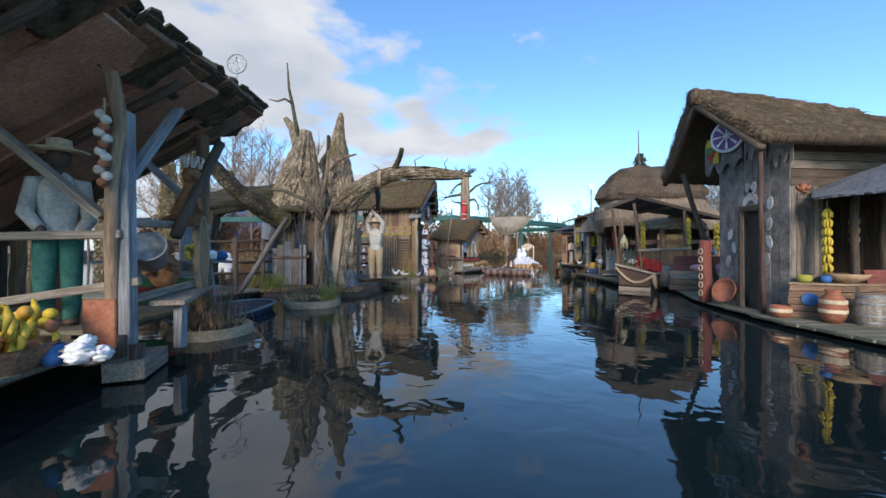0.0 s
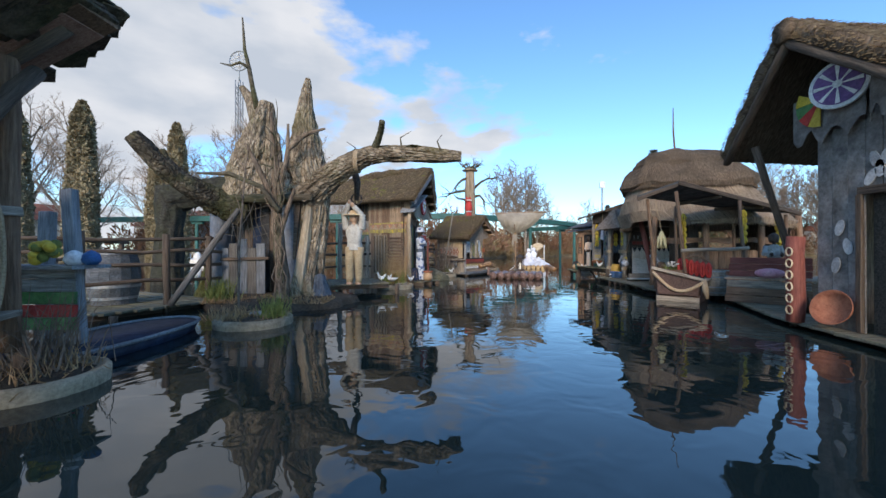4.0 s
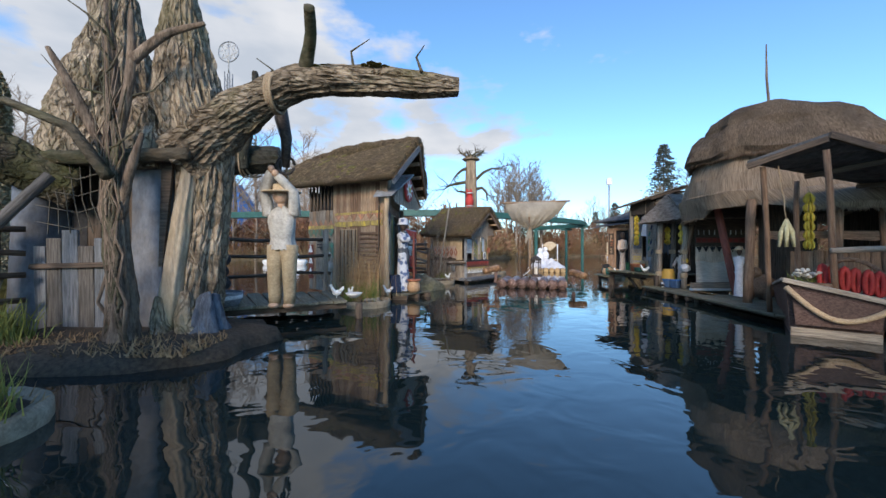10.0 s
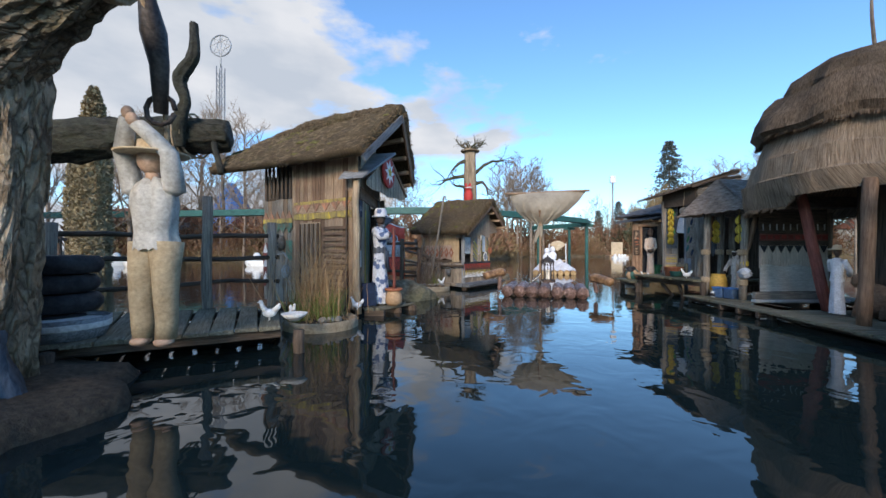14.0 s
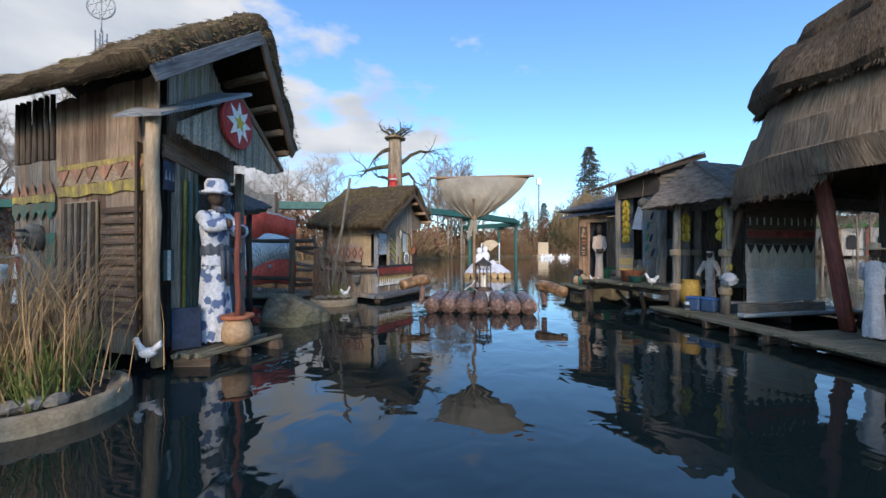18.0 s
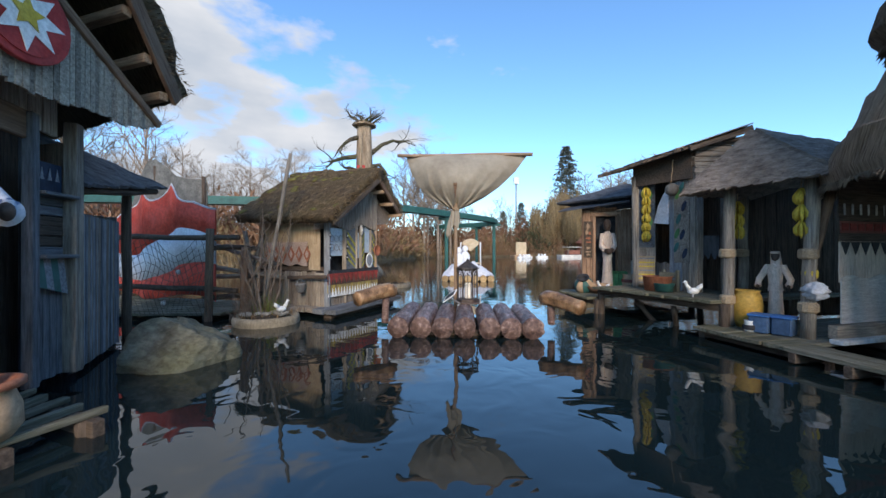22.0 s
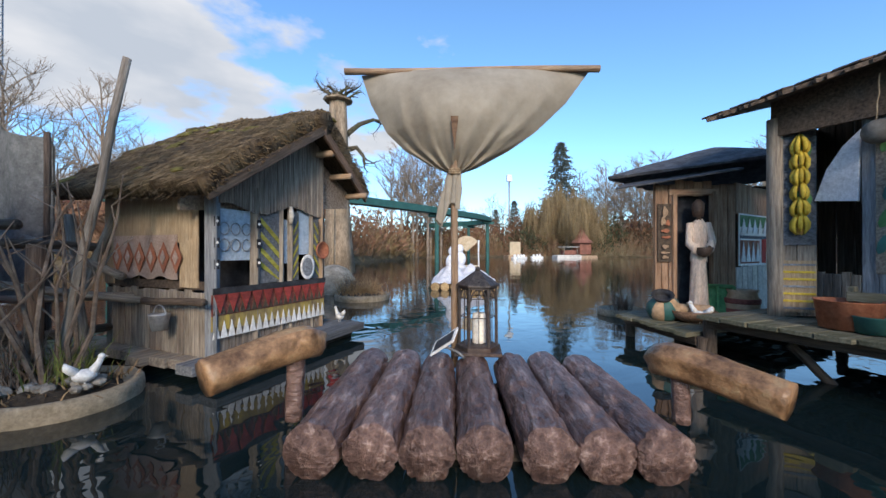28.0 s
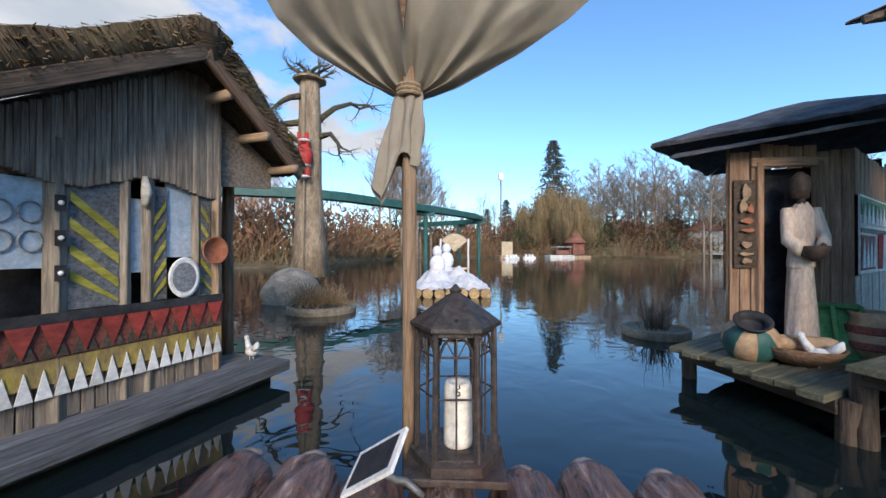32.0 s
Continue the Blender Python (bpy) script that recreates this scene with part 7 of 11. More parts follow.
panel("grey_curtain", sck, (6.74, 16.86), (7.0, 16.8), 1.05, 1.38, slate_cloth, 0.0, wavy=0.05, seed=4, label="grey cloth across a doorway")
for k in range(8):
    z_ = 2.26 + 0.085 * k
    x_ = max(6.6, 6.42 + (z_ + 0.06 - 2.68) * 3)
    y_ = lambda q: 16.85 - 0.217 * (q - 6.62)
    boards(sck, (x_, y_(x_)), (7.2 + 0.03 * (k % 3), y_(7.2)), z_, z_ + 0.085, [wood_grey, mat_brown], 1, seed=48 + k, out=0.01)
part("gable_lining", prism([(6.6, 16.9, 2.2), (7.22, 16.76, 2.2), (7.22, 16.76, 2.92), (6.6, 16.9, 2.71)], (.2, .98, 0), 0.02), wood_dark, sck)
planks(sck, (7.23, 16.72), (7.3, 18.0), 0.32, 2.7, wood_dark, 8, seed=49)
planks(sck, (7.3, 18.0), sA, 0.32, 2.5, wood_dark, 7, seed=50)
vA, vS, vE, vN = V((5.78, 18.02, 2.46)), V((6.36, 16.74, 2.68)), V((7.3, 16.58, 2.99)), V((7.35, 18.1, 2.9))
slope("roof", vA, vS, vE, vN, 0.05, wood_dark, sck, bumpy=0.02, ragged=0.08, nv=8)
for k in range(7):
    a0, a1 = vA.lerp(vS, k / 6), vN.lerp(vE, k / 6)
    beam("roof_board", a0 + V((0.02, 0, .065)), a1 + V((0.03 * (k % 2), 0, .07)), 0.2, 0.018, (wood_dark, plank_dark)[k % 2] if k < 5 else wood_grey, sck)
beam("barge_board", vS + V((0, -.03, 0)), vE + V((0.06, -.03, .02)), 0.03, 0.09, wood_dark, sck)
pole("purlin_end", (7.0, 16.75, 2.84), (7.36, 16.5, 2.86), 0.035, wood_dark, sck)
pole("eave_pole", (6.4, 17.75, 2.38), (6.62, 16.85, 2.5), 0.05, wood_dark, sck)
pw = thing("painted_wall_panel", 6.58, 16.97, 1.2, "wall panel painted with green and blue palm leaves", "panel")
panel("board", pw, (6.555, 17.16), (6.615, 16.93), 0.95, 2.2, wood_grey, 0.035)
for k, (u, z, mt) in enumerate(((.2, 1.2, teal_paint), (.6, 1.4, navy_paint), (.35, 1.65, teal_paint), (.7, 1.85, navy_paint), (.3, 2.05, green_paint), (.75, 1.1, navy_paint), (.55, 2.15, teal_paint), (.25, 1.42, green_paint))):
    c = V((6.555, 17.16, z)).lerp(V((6.615, 16.93, z)), u) + V((-0.055, -0.01, 0))
    part("painted_leaf", prism([c + V((0.01 * math.cos(t), -0.04 * math.cos(t), 0.085 * math.sin(t + .6))) for t in [q * math.pi / 4 for q in range(8)]], (-1, -.2, 0), 0.006), mt, pw)
cl = thing("white_curtain", 6.42, 17.51, 1.6, "white cloth draped in a shack window", "curtain")
part("cloth", ([V((6.52, 17.58, 1.62)), V((6.5, 17.26, 1.58)), V((6.5, 17.24, 2.2)), V((6.5, 17.36, 2.08)), V((6.51, 17.48, 1.9)), V((6.55, 17.58, 1.62)), V((6.53, 17.26, 1.58)), V((6.53, 17.24, 2.2)), V((6.53, 17.36, 2.08)), V((6.54, 17.48, 1.9))], [(0, 1, 2, 3, 4), (9, 8, 7, 6, 5), (0, 5, 6, 1), (1, 6, 7, 2), (2, 7, 8, 3), (3, 8, 9, 4), (4, 9, 5, 0)]), white_cloth, cl)
hp = thing("hanging_gourd", 6.35, 17.20, 2.0, "grey round gourd hung under the eave", "gourd")
part("body", shifted(ico(0.1, 12, 8, 1.0), 6.4, 17.08, 2.12), plaster, hp, smooth=True)
pole("string", (6.4, 17.08, 2.2), (6.42, 17.08, 2.6), 0.006, rope_mat, hp, n=5)
banana_string(6.4, 17.62, 1.35, 2.25)
pm = thing("yellow_mat", 6.4, 17.66, 0.52, "yellow and blue striped straw mat on a shack wall", "mat")
panel("mat", pm, (6.36, 17.77), (6.57, 17.61), 0.55, 1.05, tan_wall, 0.03)
for k in range(7):
    panel("stripe", pm, (6.37, 17.765), (6.56, 17.615), 0.58 + 0.07 * k, 0.6 + 0.07 * k, yellow_paint if k % 3 else wood_blue, 0.045, t=0.008)
pl = thing("painted_wall_panel", 6.45, 17.7, 1.2, "narrow wall panel painted with dark leaves behind bananas", "panel")
panel("board", pl, (6.36, 17.77), (6.57, 17.61), 1.2, 2.3, slate_wood, 0.03)
for k in range(4):
    c = V((6.45 + 0.03 * (k % 2), 17.67, 1.4 + 0.24 * k)) + V((-0.03, -0.035, 0))
    part("painted_leaf", prism([c + V((0.06 * math.cos(t), -0.045 * math.cos(t), 0.1 * math.sin(t))) for t in [q * math.pi / 4 for q in range(8)]], (-.6, -.8, 0), 0.006), green_paint if k % 2 else ochre_clay, pl)
scr = thing("slatted_crate", 6.6, 17.08, 0.32, "small greenish slatted crate on the stage", "crate")
for zz in (0.4, 0.52, 0.64, 0.76):
    beam("slat", (6.32, 17.24, zz), (6.4, 16.97, zz), 0.03, 0.08, deck_wood, scr)
for y in (17.24, 16.97):
    beam("post", (6.4, y, 0.32), (6.4, y, 0.84), 0.05, 0.05, deck_wood, scr)
pot("red_tub", 6.2, 17.16, 0.51, TUB, terracotta, "red plastic tub on a landing stage", "tub")
pot("teal_tub", 6.15, 16.97, 0.51, [(0.12, 0), (0.14, 0.12), (0.15, 0.13), (0.13, 0.13), (0.02, 0.04)], teal_paint, "teal tub beside a red one", "tub")


def chicken(x, y, z, face, label="white hen figure", name="hen_figure", s=1.0, mat=None):
    b = moved(merge(moved(ico(0.1, 10, 7, 0.85), Matrix.Scale(1.35, 4, (0, 1, 0))), tube([(0, 0.08, 0.04), (0, 0.14, 0.14), (0, 0.16, 0.2)], [0.06, 0.04, 0.035], 8), shifted(ico(0.042, 8, 6), 0, 0.17, 0.22), tube([(0, -0.08, 0.04), (0, -0.17, 0.13), (0, -0.19, 0.19)], [0.06, 0.05, 0.01], 7),
                    tube([(0.03, 0, -0.06), (0.03, 0.01, -0.15)], 0.01, 5), tube([(-0.03, 0, -0.06), (-0.03, 0.01, -0.15)], 0.01, 5), tube([(0, 0.2, 0.22), (0, 0.24, 0.21)], [0.014, 0.003], 5)),
              Matrix.Translation((x, y, z + 0.15 * s)) @ Matrix.Rotation(radians(face), 4, "Z") @ Matrix.Scale(s, 4))
    ob = thing(name, x, y, z, label, "figure")
    part("body", b, mat or white_paint, ob, smooth=True)
    return ob


chicken(5.98, 16.3, 0.51, 60, "white hen figure on a landing stage", s=0.55)

shed_wood = material("warm brown shed boards", (0.27, 0.15, 0.09), (0.52, 0.34, 0.22), 0.8, GRAIN, bump=0.5, stain=0.5)
shd = thing("dockside_shed", 7.24, 19.06, 0.3, "small brown plank shed with a doorway and dark hipped roof", "shed")
planks(shd, (6.10, 19.05), (6.32, 18.95), 0.3, 2.0, shed_wood, 3, seed=51)
planks(shd, (6.72, 18.78), (6.95, 18.66), 0.3, 2.0, shed_wood, 3, seed=52)
planks(shd, (6.32, 18.95), (6.72, 18.78), 1.85, 2.05, shed_wood, 4, seed=53)
# black sheet behind the door posts, in place of the shed's inner shade
part("doorway", prism([(6.36, 19.05, 0.3), (6.8, 18.86, 0.3), (6.8, 18.86, 1.86), (6.36, 19.05, 1.86)], (0.42, 0.9, 0), 0.03), black_paint, shd, "dark sheet standing for shade inside the door")
for x, y in ((6.30, 18.95), (6.73, 18.77)):
    beam("door_post", (x, y, 0.3), (x, y, 1.9), 0.06, 0.07, shed_wood, shd)
beam("lintel", (6.24, 18.97, 1.9), (6.79, 18.75, 1.9), 0.06, 0.08, shed_wood, shd)
planks(shd, (6.95, 18.66), (8.25, 19.07), 0.3, 0.95, white_mat, 8, seed=54)
planks(shd, (6.95, 18.66), (8.25, 19.07), 1.62, 2.0, shed_wood, 8, seed=55)
planks(shd, (8.25, 19.07), (7.5, 19.95), 0.3, 2.1, wood_dark, 8, seed=56)
planks(shd, (7.5, 19.95), (6.1, 19.05), 0.3, 2.05, wood_brown, 9, seed=57)
panel("painted_shutter", shd, (6.99, 18.67), (8.19, 19.05), 0.95, 1.62, white_paint, 0.02, label="painted window shutter")
panel("painted_band", shd, (7.01, 18.68), (8.17, 19.04), 1.45, 1.6, green_paint, 0.034, t=0.006)
triangles_frieze(shd, (7.01, 18.68), (8.17, 19.04), 1.38, 1.56, 7, white_paint, 0.042)
panel("painted_band", shd, (7.01, 18.68), (8.17, 19.04), 1.3, 1.34, navy_paint, 0.034, t=0.006)
panel("painted_band", shd, (7.01, 18.68), (7.60, 18.87), 0.98, 1.28, terracotta, 0.034, t=0.006)
triangles_frieze(shd, (7.01, 18.68), (7.60, 18.87), 1.0, 1.26, 4, white_paint, 0.042)
for k in range(3):
    p = V((7.67, 18.89, 0)).lerp(V((8.17, 19.04, 0)), k / 3)
    beam("painted_stripe", p + V((0.03, -0.05, 0.98)), p + V((0.03, -0.05, 1.3)), 0.07, 0.006, red_paint if k % 2 == 0 else white_paint, shd)
pole("corner_pole", (8.35, 19.06, 0.3), (8.35, 19.06, 2.05), 0.04, white_paint, shd)
sp = V((7.27, 19.2, 2.58))
corners = [V((5.85, 19.6, 2.17)), V((7.0, 18.05, 2.22)), V((8.9, 18.75, 2.25)), V((7.7, 20.5, 2.17))]
for i in range(4):
    slope("roof", corners[i], corners[(i + 1) % 4], sp + (corners[(i + 1) % 4] - sp) * 0.02, sp + (corners[i] - sp) * 0.02, 0.05, tar_felt, shd, nu=14, nv=5, bumpy=0.015, ragged=0.05)
slope("lower_roof", (5.64, 19.21, 1.95), (6.62, 18.3, 2.08), (6.9, 18.6, 2.16), (6.1, 19.5, 2.08), 0.03, tar_felt, shd, nu=10, nv=3, bumpy=0.01)
figure(6.47, 18.74, 0.3, 1.44, 155, "dummy in a long cream robe holding a dark basket", robe_cloth, robe_cloth, figure_dark, True, ((0.14, 0.1), (0.14, 0.08)), "hair", wide=0.66, carry=True)
tot = thing("carved_totem", 6.16, 19.01, 0.9, "dark carved totem board beside a door", "carving")
panel("board", tot, (6.12, 19.035), (6.27, 18.967), 1.0, 1.75, wood_dark, 0.02)
for k, (dx, dz, w, h, mt) in enumerate(((0, 1.64, .03, .09, wood_tan), (-.025, 1.52, .028, .07, wood_tan), (.03, 1.5, .02, .05, terracotta), (0, 1.4, .045, .03, terracotta), (.01, 1.32, .05, .02, terracotta), (0, 1.2, .035, .035, wood_tan), (0, 1.12, .05, .018, wood_tan), (0, 1.06, .035, .03, wood_tan))):
    c = V((6.195 + dx * .9, 19.0 - dx * .42, dz)) + V((-0.02, -0.045, 0))
    part("carving", prism([c + V((w * math.cos(t), -0.46 * w * math.cos(t), h * math.sin(t) * (0.75 + 0.25 * math.cos(3 * t + k)))) for t in [q * math.pi / 6 for q in range(12)]], (-.42, -.9, 0), 0.012), mt, tot)
tgp = thing("tilted_pot", 5.98, 18.87, 0.3, "round pot with dark green and orange upright stripes", "pot")
tilt = Matrix.Translation((6.02, 18.84, 0.3)) @ Matrix.Rotation(radians(-24), 4, "Y") @ Matrix.Rotation(radians(22), 4, "X")
PR = [(0.08, 0.0), (0.15, 0.06), (0.185, 0.15), (0.175, 0.24), (0.12, 0.31), (0.085, 0.325)]
for k in range(8):
    arc = [k * math.pi / 4 + j * math.pi / 20 for j in range(6)]
    rv_ = [V((rd * math.cos(a), rd * math.sin(a), h)) for rd, h in PR for a in arc] 
    part("stripe", moved((rv_, [(i * 6 + j, i * 6 + j + 1, i * 6 + j + 7, i * 6 + j + 6) for i in range(5) for j in range(5)]), tilt), teal_paint if k % 2 else clay_tan, tgp, smooth=True)
part("neck", moved(lathe([(0.09, 0.31), (0.095, 0.345), (0.125, 0.37), (0.11, 0.375), (0.08, 0.34), (0.075, 0.26), (0.02, 0.1)], 20), tilt), black_paint, tgp, "dark rim and mouth", smooth=True)
bw = thing("wicker_bowl", 6.16, 18.57, 0.3, "brown wicker bowl with bread loaves", "bowl")
part("body", shifted(lathe(BOWL, 20, 0.02), 6.16, 18.57, 0.3), wood_brown, bw, smooth=True)
for k in range(4):
    part("loaf", moved(ico(0.07, 10, 6, 0.8), Matrix.Translation((6.08 + 0.06 * k, 18.66 - 0.05 * k, 0.45)) @ Matrix.Scale(1.8, 4, (0.8, -0.5, 0.2))), clay_tan, bw, smooth=True)
gr = thing("green_rack", 6.64, 18.60, 0.3, "bright green slatted rack leaning upright", "rack")
ga, gb, gu = V((6.44, 18.66, 0.31)), V((6.68, 18.44, 0.31)), V((0.09, 0.1, 0.4))
part("tray", prism([ga, gb, gb + gu, ga + gu], (0.7, 0.7, -.3), 0.015), green_paint, gr)
for a, b in ((ga, gb), (ga + gu, gb + gu), (ga, ga + gu), (gb, gb + gu), (ga.lerp(gb, .5), ga.lerp(gb, .5) + gu)):
    beam("rail", a - V((.02, .02, 0)), b - V((.02, .02, 0)), 0.03, 0.04, green_paint, gr)
pot("clay_jar", 6.78, 18.44, 0.3, [(0.11, 0), (0.16, 0.12), (0.17, 0.24), (0.14, 0.34), (0.16, 0.38), (0.14, 0.38), (0.02, 0.3)], clay_tan, "reddish clay jar with dark bands", bands=((0.1, 0.162, wood_red), (0.22, 0.17, wood_red)))
chicken(6.15, 18.44, 0.31, 30, "small white dove figure", "dove_figure", 0.6)
pli = thing("planter_island", 7.0, 20.9, 0, "round planter with a bare shrub standing in the water", "planter")
part("bowl", shifted(lathe([(0.36, -0.4), (0.42, 0.0), (0.42, 0.1), (0.38, 0.11), (0.36, 0.07), (0.02, 0.09)], 24), 7.0, 20.7, 0), concrete, pli, smooth=True)
part("shrub", strands(70, lambda q: (7.0 + q.gauss(0, .07), 20.7 + q.gauss(0, .07), 0.08), 0.6, 0, 0.007, 5, 0.5), twig, pli)


# ---------------------------------------------------------------- west: market pavilion
stage("jetty", [(-2.4, 0.6), (-2.95, 3.35), (-7.5, 3.35), (-7.5, 0.6)], 0.35, 12, "grey plank landing stage under a pavilion roof")
stage("jetty", [(-3.15, 3.37), (-3.35, 5.0), (-7.5, 5.0), (-7.5, 3.37)], 0.42, 8, "grey plank landing stage under a pavilion roof")
pav = thing("market_pavilion", -4.6, 3.0, 0.35, "open timber pavilion with a ragged dark layered roof", "pavilion")
rp_ = random.Random(17)
for lay in range(3):
    for k in range(16):
        y0 = 0.6 + k * 0.285
        xo = -2.72 + lay * 0.1 + rp_.uniform(-.09, .09)
        part("roof_slab", prism([(xo, y0, 2.98 + lay * .07), (xo + rp_.uniform(-.05, .05), y0 + 0.31, 2.98 + lay * .07 + rp_.uniform(-.02, .02)), (-5.9, y0 + 0.31, 1.3 + lay * .12), (-5.9, y0, 1.3 + lay * .12)], (0, 0, 1), 0.05), roof_lining if lay == 0 else wood_brown, pav)
for lay in range(4):                                        # bark slips lapped over the open edges
    for k in range(26):
        y0, w, d = 0.6 + k * 0.178 + rp_.uniform(-.05, .05), rp_.uniform(.14, .27), rp_.uniform(0, .16)
        x1, z1 = -2.66 + lay * .03 + d, 3.06 + lay * .035
        part("bark_slip", prism([(x1 - .5, y0, z1 - .265 - d * .2), (x1 - .5, y0 + w, z1 - .265 - d * .2), (x1 - rp_.uniform(0, .05), y0 + w, z1 + rp_.uniform(-.02, .02)), (x1, y0 + w * .55, z1 + rp_.uniform(-.015, .025)), (x1 - rp_.uniform(0, .07), y0, z1)], (0, 0, 1), 0.022), (wood_dark, bark_dark)[k % 2], pav)
    for k in range(15):
        x0, w, d = -5.7 + k * 0.215 + rp_.uniform(-.05, .05), rp_.uniform(.16, .3), rp_.uniform(0, .3 if k > 9 else .18)
        zz = lambda x: 3.0 + lay * .045 + (x + 2.66) * .53
        part("bark_slip", prism([(x0, 4.75, zz(x0)), (x0 + w, 4.75, zz(x0 + w)), (x0 + w, 5.1 + d * .7, zz(x0 + w) - .01), (x0 + w * .5, 5.12 + d, zz(x0 + w * .5) + rp_.uniform(-.02, .02)), (x0, 5.08 + d * rp_.uniform(.4, .9), zz(x0))], (0, 0, 1), 0.022), (bark_dark, wood_dark)[k % 2], pav)
for y in (1.2, 2.6, 3.9, 5.0):
    pole("rafter", (-2.75, y, 2.92), (-5.85, y, 1.25), 0.05, wood_dark, pav)
pole("wall_plate", (-3.05, 0.6, 2.88), (-3.05, 5.1, 2.88), 0.07, wood_brown, pav)
pole("post", (-3.08, 3.4, 0.1), (-3.02, 3.42, 2.9), 0.055, wood_tan, pav, "pale tan round post", bend=0.04)
beam("post", (-2.92, 3.46, 0.0), (-2.98, 3.5, 2.45), 0.1, 0.1, wood_blue, pav, "blue-grey square post")
for a, b in (((-3.04, 4.35, 2.88), (-2.98, 3.5, 1.8)), ((-3.9, 4.9, 2.3), (-3.25, 4.9, 1.7))):
    beam("brace", a, b, 0.1, 0.07, wood_blue, pav)
beam("brace", (-4.05, 3.3, 2.28), (-3.1, 3.4, 1.45), 0.11, 0.07, wood_grey, pav, "pale grey slanting brace")
for x, y in ((-5.2, 3.4), (-5.6, 4.9), (-3.2, 4.95), (-5.6, 3.0), (-5.6, 1.2)):
    pole("post", (x, y, 0.35), (x, y, 2.93 + (x + 2.72) * .53), 0.08, wood_brown, pav)
for a, b in (((-4.6, 3.3, 1.26), (-2.95, 3.42, 1.3)), ((-2.98, 3.45, 1.42), (-3.15, 5.0, 1.46)), ((-4.5, 3.15, 0.6), (-2.85, 3.5, 0.86)), ((-2.95, 3.5, 0.68), (-3.2, 4.95, 0.74))):
    beam("rail", a, b, 0.07, 0.075, wood_grey, pav)
pole("leaning_log", (-2.94, 4.1, 1.3), (-2.99, 4.97, 2.58), 0.06, wood_dark, pav, "dark slanting log")
beam("foot_block", (-2.75, 3.2, 0.1), (-2.95, 3.75, 0.1), 0.3, 0.16, wood_grey, pav)
beam("shelf_post", (-2.72, 3.85, 0.15), (-2.74, 3.88, 0.58), 0.09, 0.09, wood_blue, pav)
beam("shelf", (-2.75, 3.7, 0.62), (-3.2, 4.9, 0.66), 0.3, 0.05, wood_grey, pav)
planks(pav, (-5.8, 0.7), (-5.8, 4.95), 0.42, 1.3, wood_dark, 18, seed=62)
figure(-3.72, 3.6, 0.42, 1.72, -140, "dummy in a grey linen smock and green trousers", linen_cloth, green_cloth, figure_dark, False, ((0.04, -0.02), (0.1, 0.03)), "wide")
figure(-4.6, 4.4, 0.42, 1.6, -120, "dummy in dull red clothes in the shade", terracotta, wood_red, figure_dark, True, ((0.1, 0.1), (0.12, 0.1)), "wrap")
gl = thing("garlic_string", -3.0, 3.3, 1.8, "string of onions and garlic hung on a post", "garlic")
for k in range(12):
    part("bulb", shifted(ico(0.042, 9, 6, 1.0), -3.0 + 0.035 * math.sin(k * 2.1), 3.27 + 0.01 * (k % 2), 1.75 + k * 0.055), white_mat if k % 3 else terracotta, gl, smooth=True)
pole("string", (-3.0, 3.28, 1.7), (-3.0, 3.3, 2.5), 0.008, rope_mat, gl, n=5)
hb_ = thing("hanging_bucket", -3.0, 3.75, 1.0, "dented blue-grey metal bucket hung on a rail", "bucket")
part("body", moved(lathe([(0.13, -0.16), (0.17, 0.12), (0.18, 0.13), (0.16, 0.13), (0.12, -0.14)], 18), Matrix.Translation((-3.0, 3.8, 1.12)) @ Matrix.Rotation(radians(55), 4, "X") @ Matrix.Rotation(radians(20), 4, "Y")), steel, hb_, smooth=True)
tt_ = thing("crowned_animal_figure", -3.08, 4.55, 1.48, "red-brown carved animal wearing a white crown on a rail", "figure")
part("body", merge(loft([(-3.16, 4.55, 0.15, 0.14, 1.47), (-3.14, 4.55, 0.15, 0.14, 1.6), (-3.1, 4.55, 0.12, 0.11, 1.78), (-3.07, 4.55, 0.09, 0.09, 1.92), (-3.07, 4.54, 0.08, 0.08, 1.98)], 20, 2.1, .1), shifted(ico(0.105, 14, 10, 1.1, .05), -3.06, 4.53, 2.06), tube([(-3.02, 4.5, 2.05), (-2.93, 4.44, 2.02)], [.055, .03], 8), tube([(-3.04, 4.48, 1.82), (-2.92, 4.42, 1.74), (-2.88, 4.42, 1.6)], [.045, .035, .03], 8), tube([(-3.2, 4.45, 1.55), (-3.28, 4.3, 1.5)], [.05, .02], 7)), fur_brown, tt_, smooth=True)
part("crown", merge(*[tube([(-3.06 + 0.09 * math.cos(a), 4.53 + 0.09 * math.sin(a), 2.14), (-3.06 + 0.12 * math.cos(a + .3), 4.53 + 0.12 * math.sin(a + .3), 2.25), (-3.06 + 0.1 * math.cos(a + .45), 4.53 + 0.1 * math.sin(a + .45), 2.29), (-3.06 + 0.09 * math.cos(a + .6), 4.53 + 0.09 * math.sin(a + .6), 2.14)], 0.016, 6) for a in [q * .785 for q in range(8)]]), white_mat, tt_, "white crown", smooth=True)
rpz = thing("hanging_rope_coil", -3.1, 4.75, 0.6, "long coil of tan rope hung on a rail", "rope")
for k in range(5):
    part("loop", tube([(-3.12 + 0.02 * k, 4.72 + 0.05 * math.sin(t) * (1 + k * .2), 1.1 + 0.48 * math.cos(t)) for t in [q * math.pi / 7 for q in range(15)]], 0.014, 6, 0, False), rope_mat, rpz, smooth=True)
bf = thing("brown_bear_figure", -3.35, 4.35, 0.68, "small brown carved bear on a shelf", "figure")
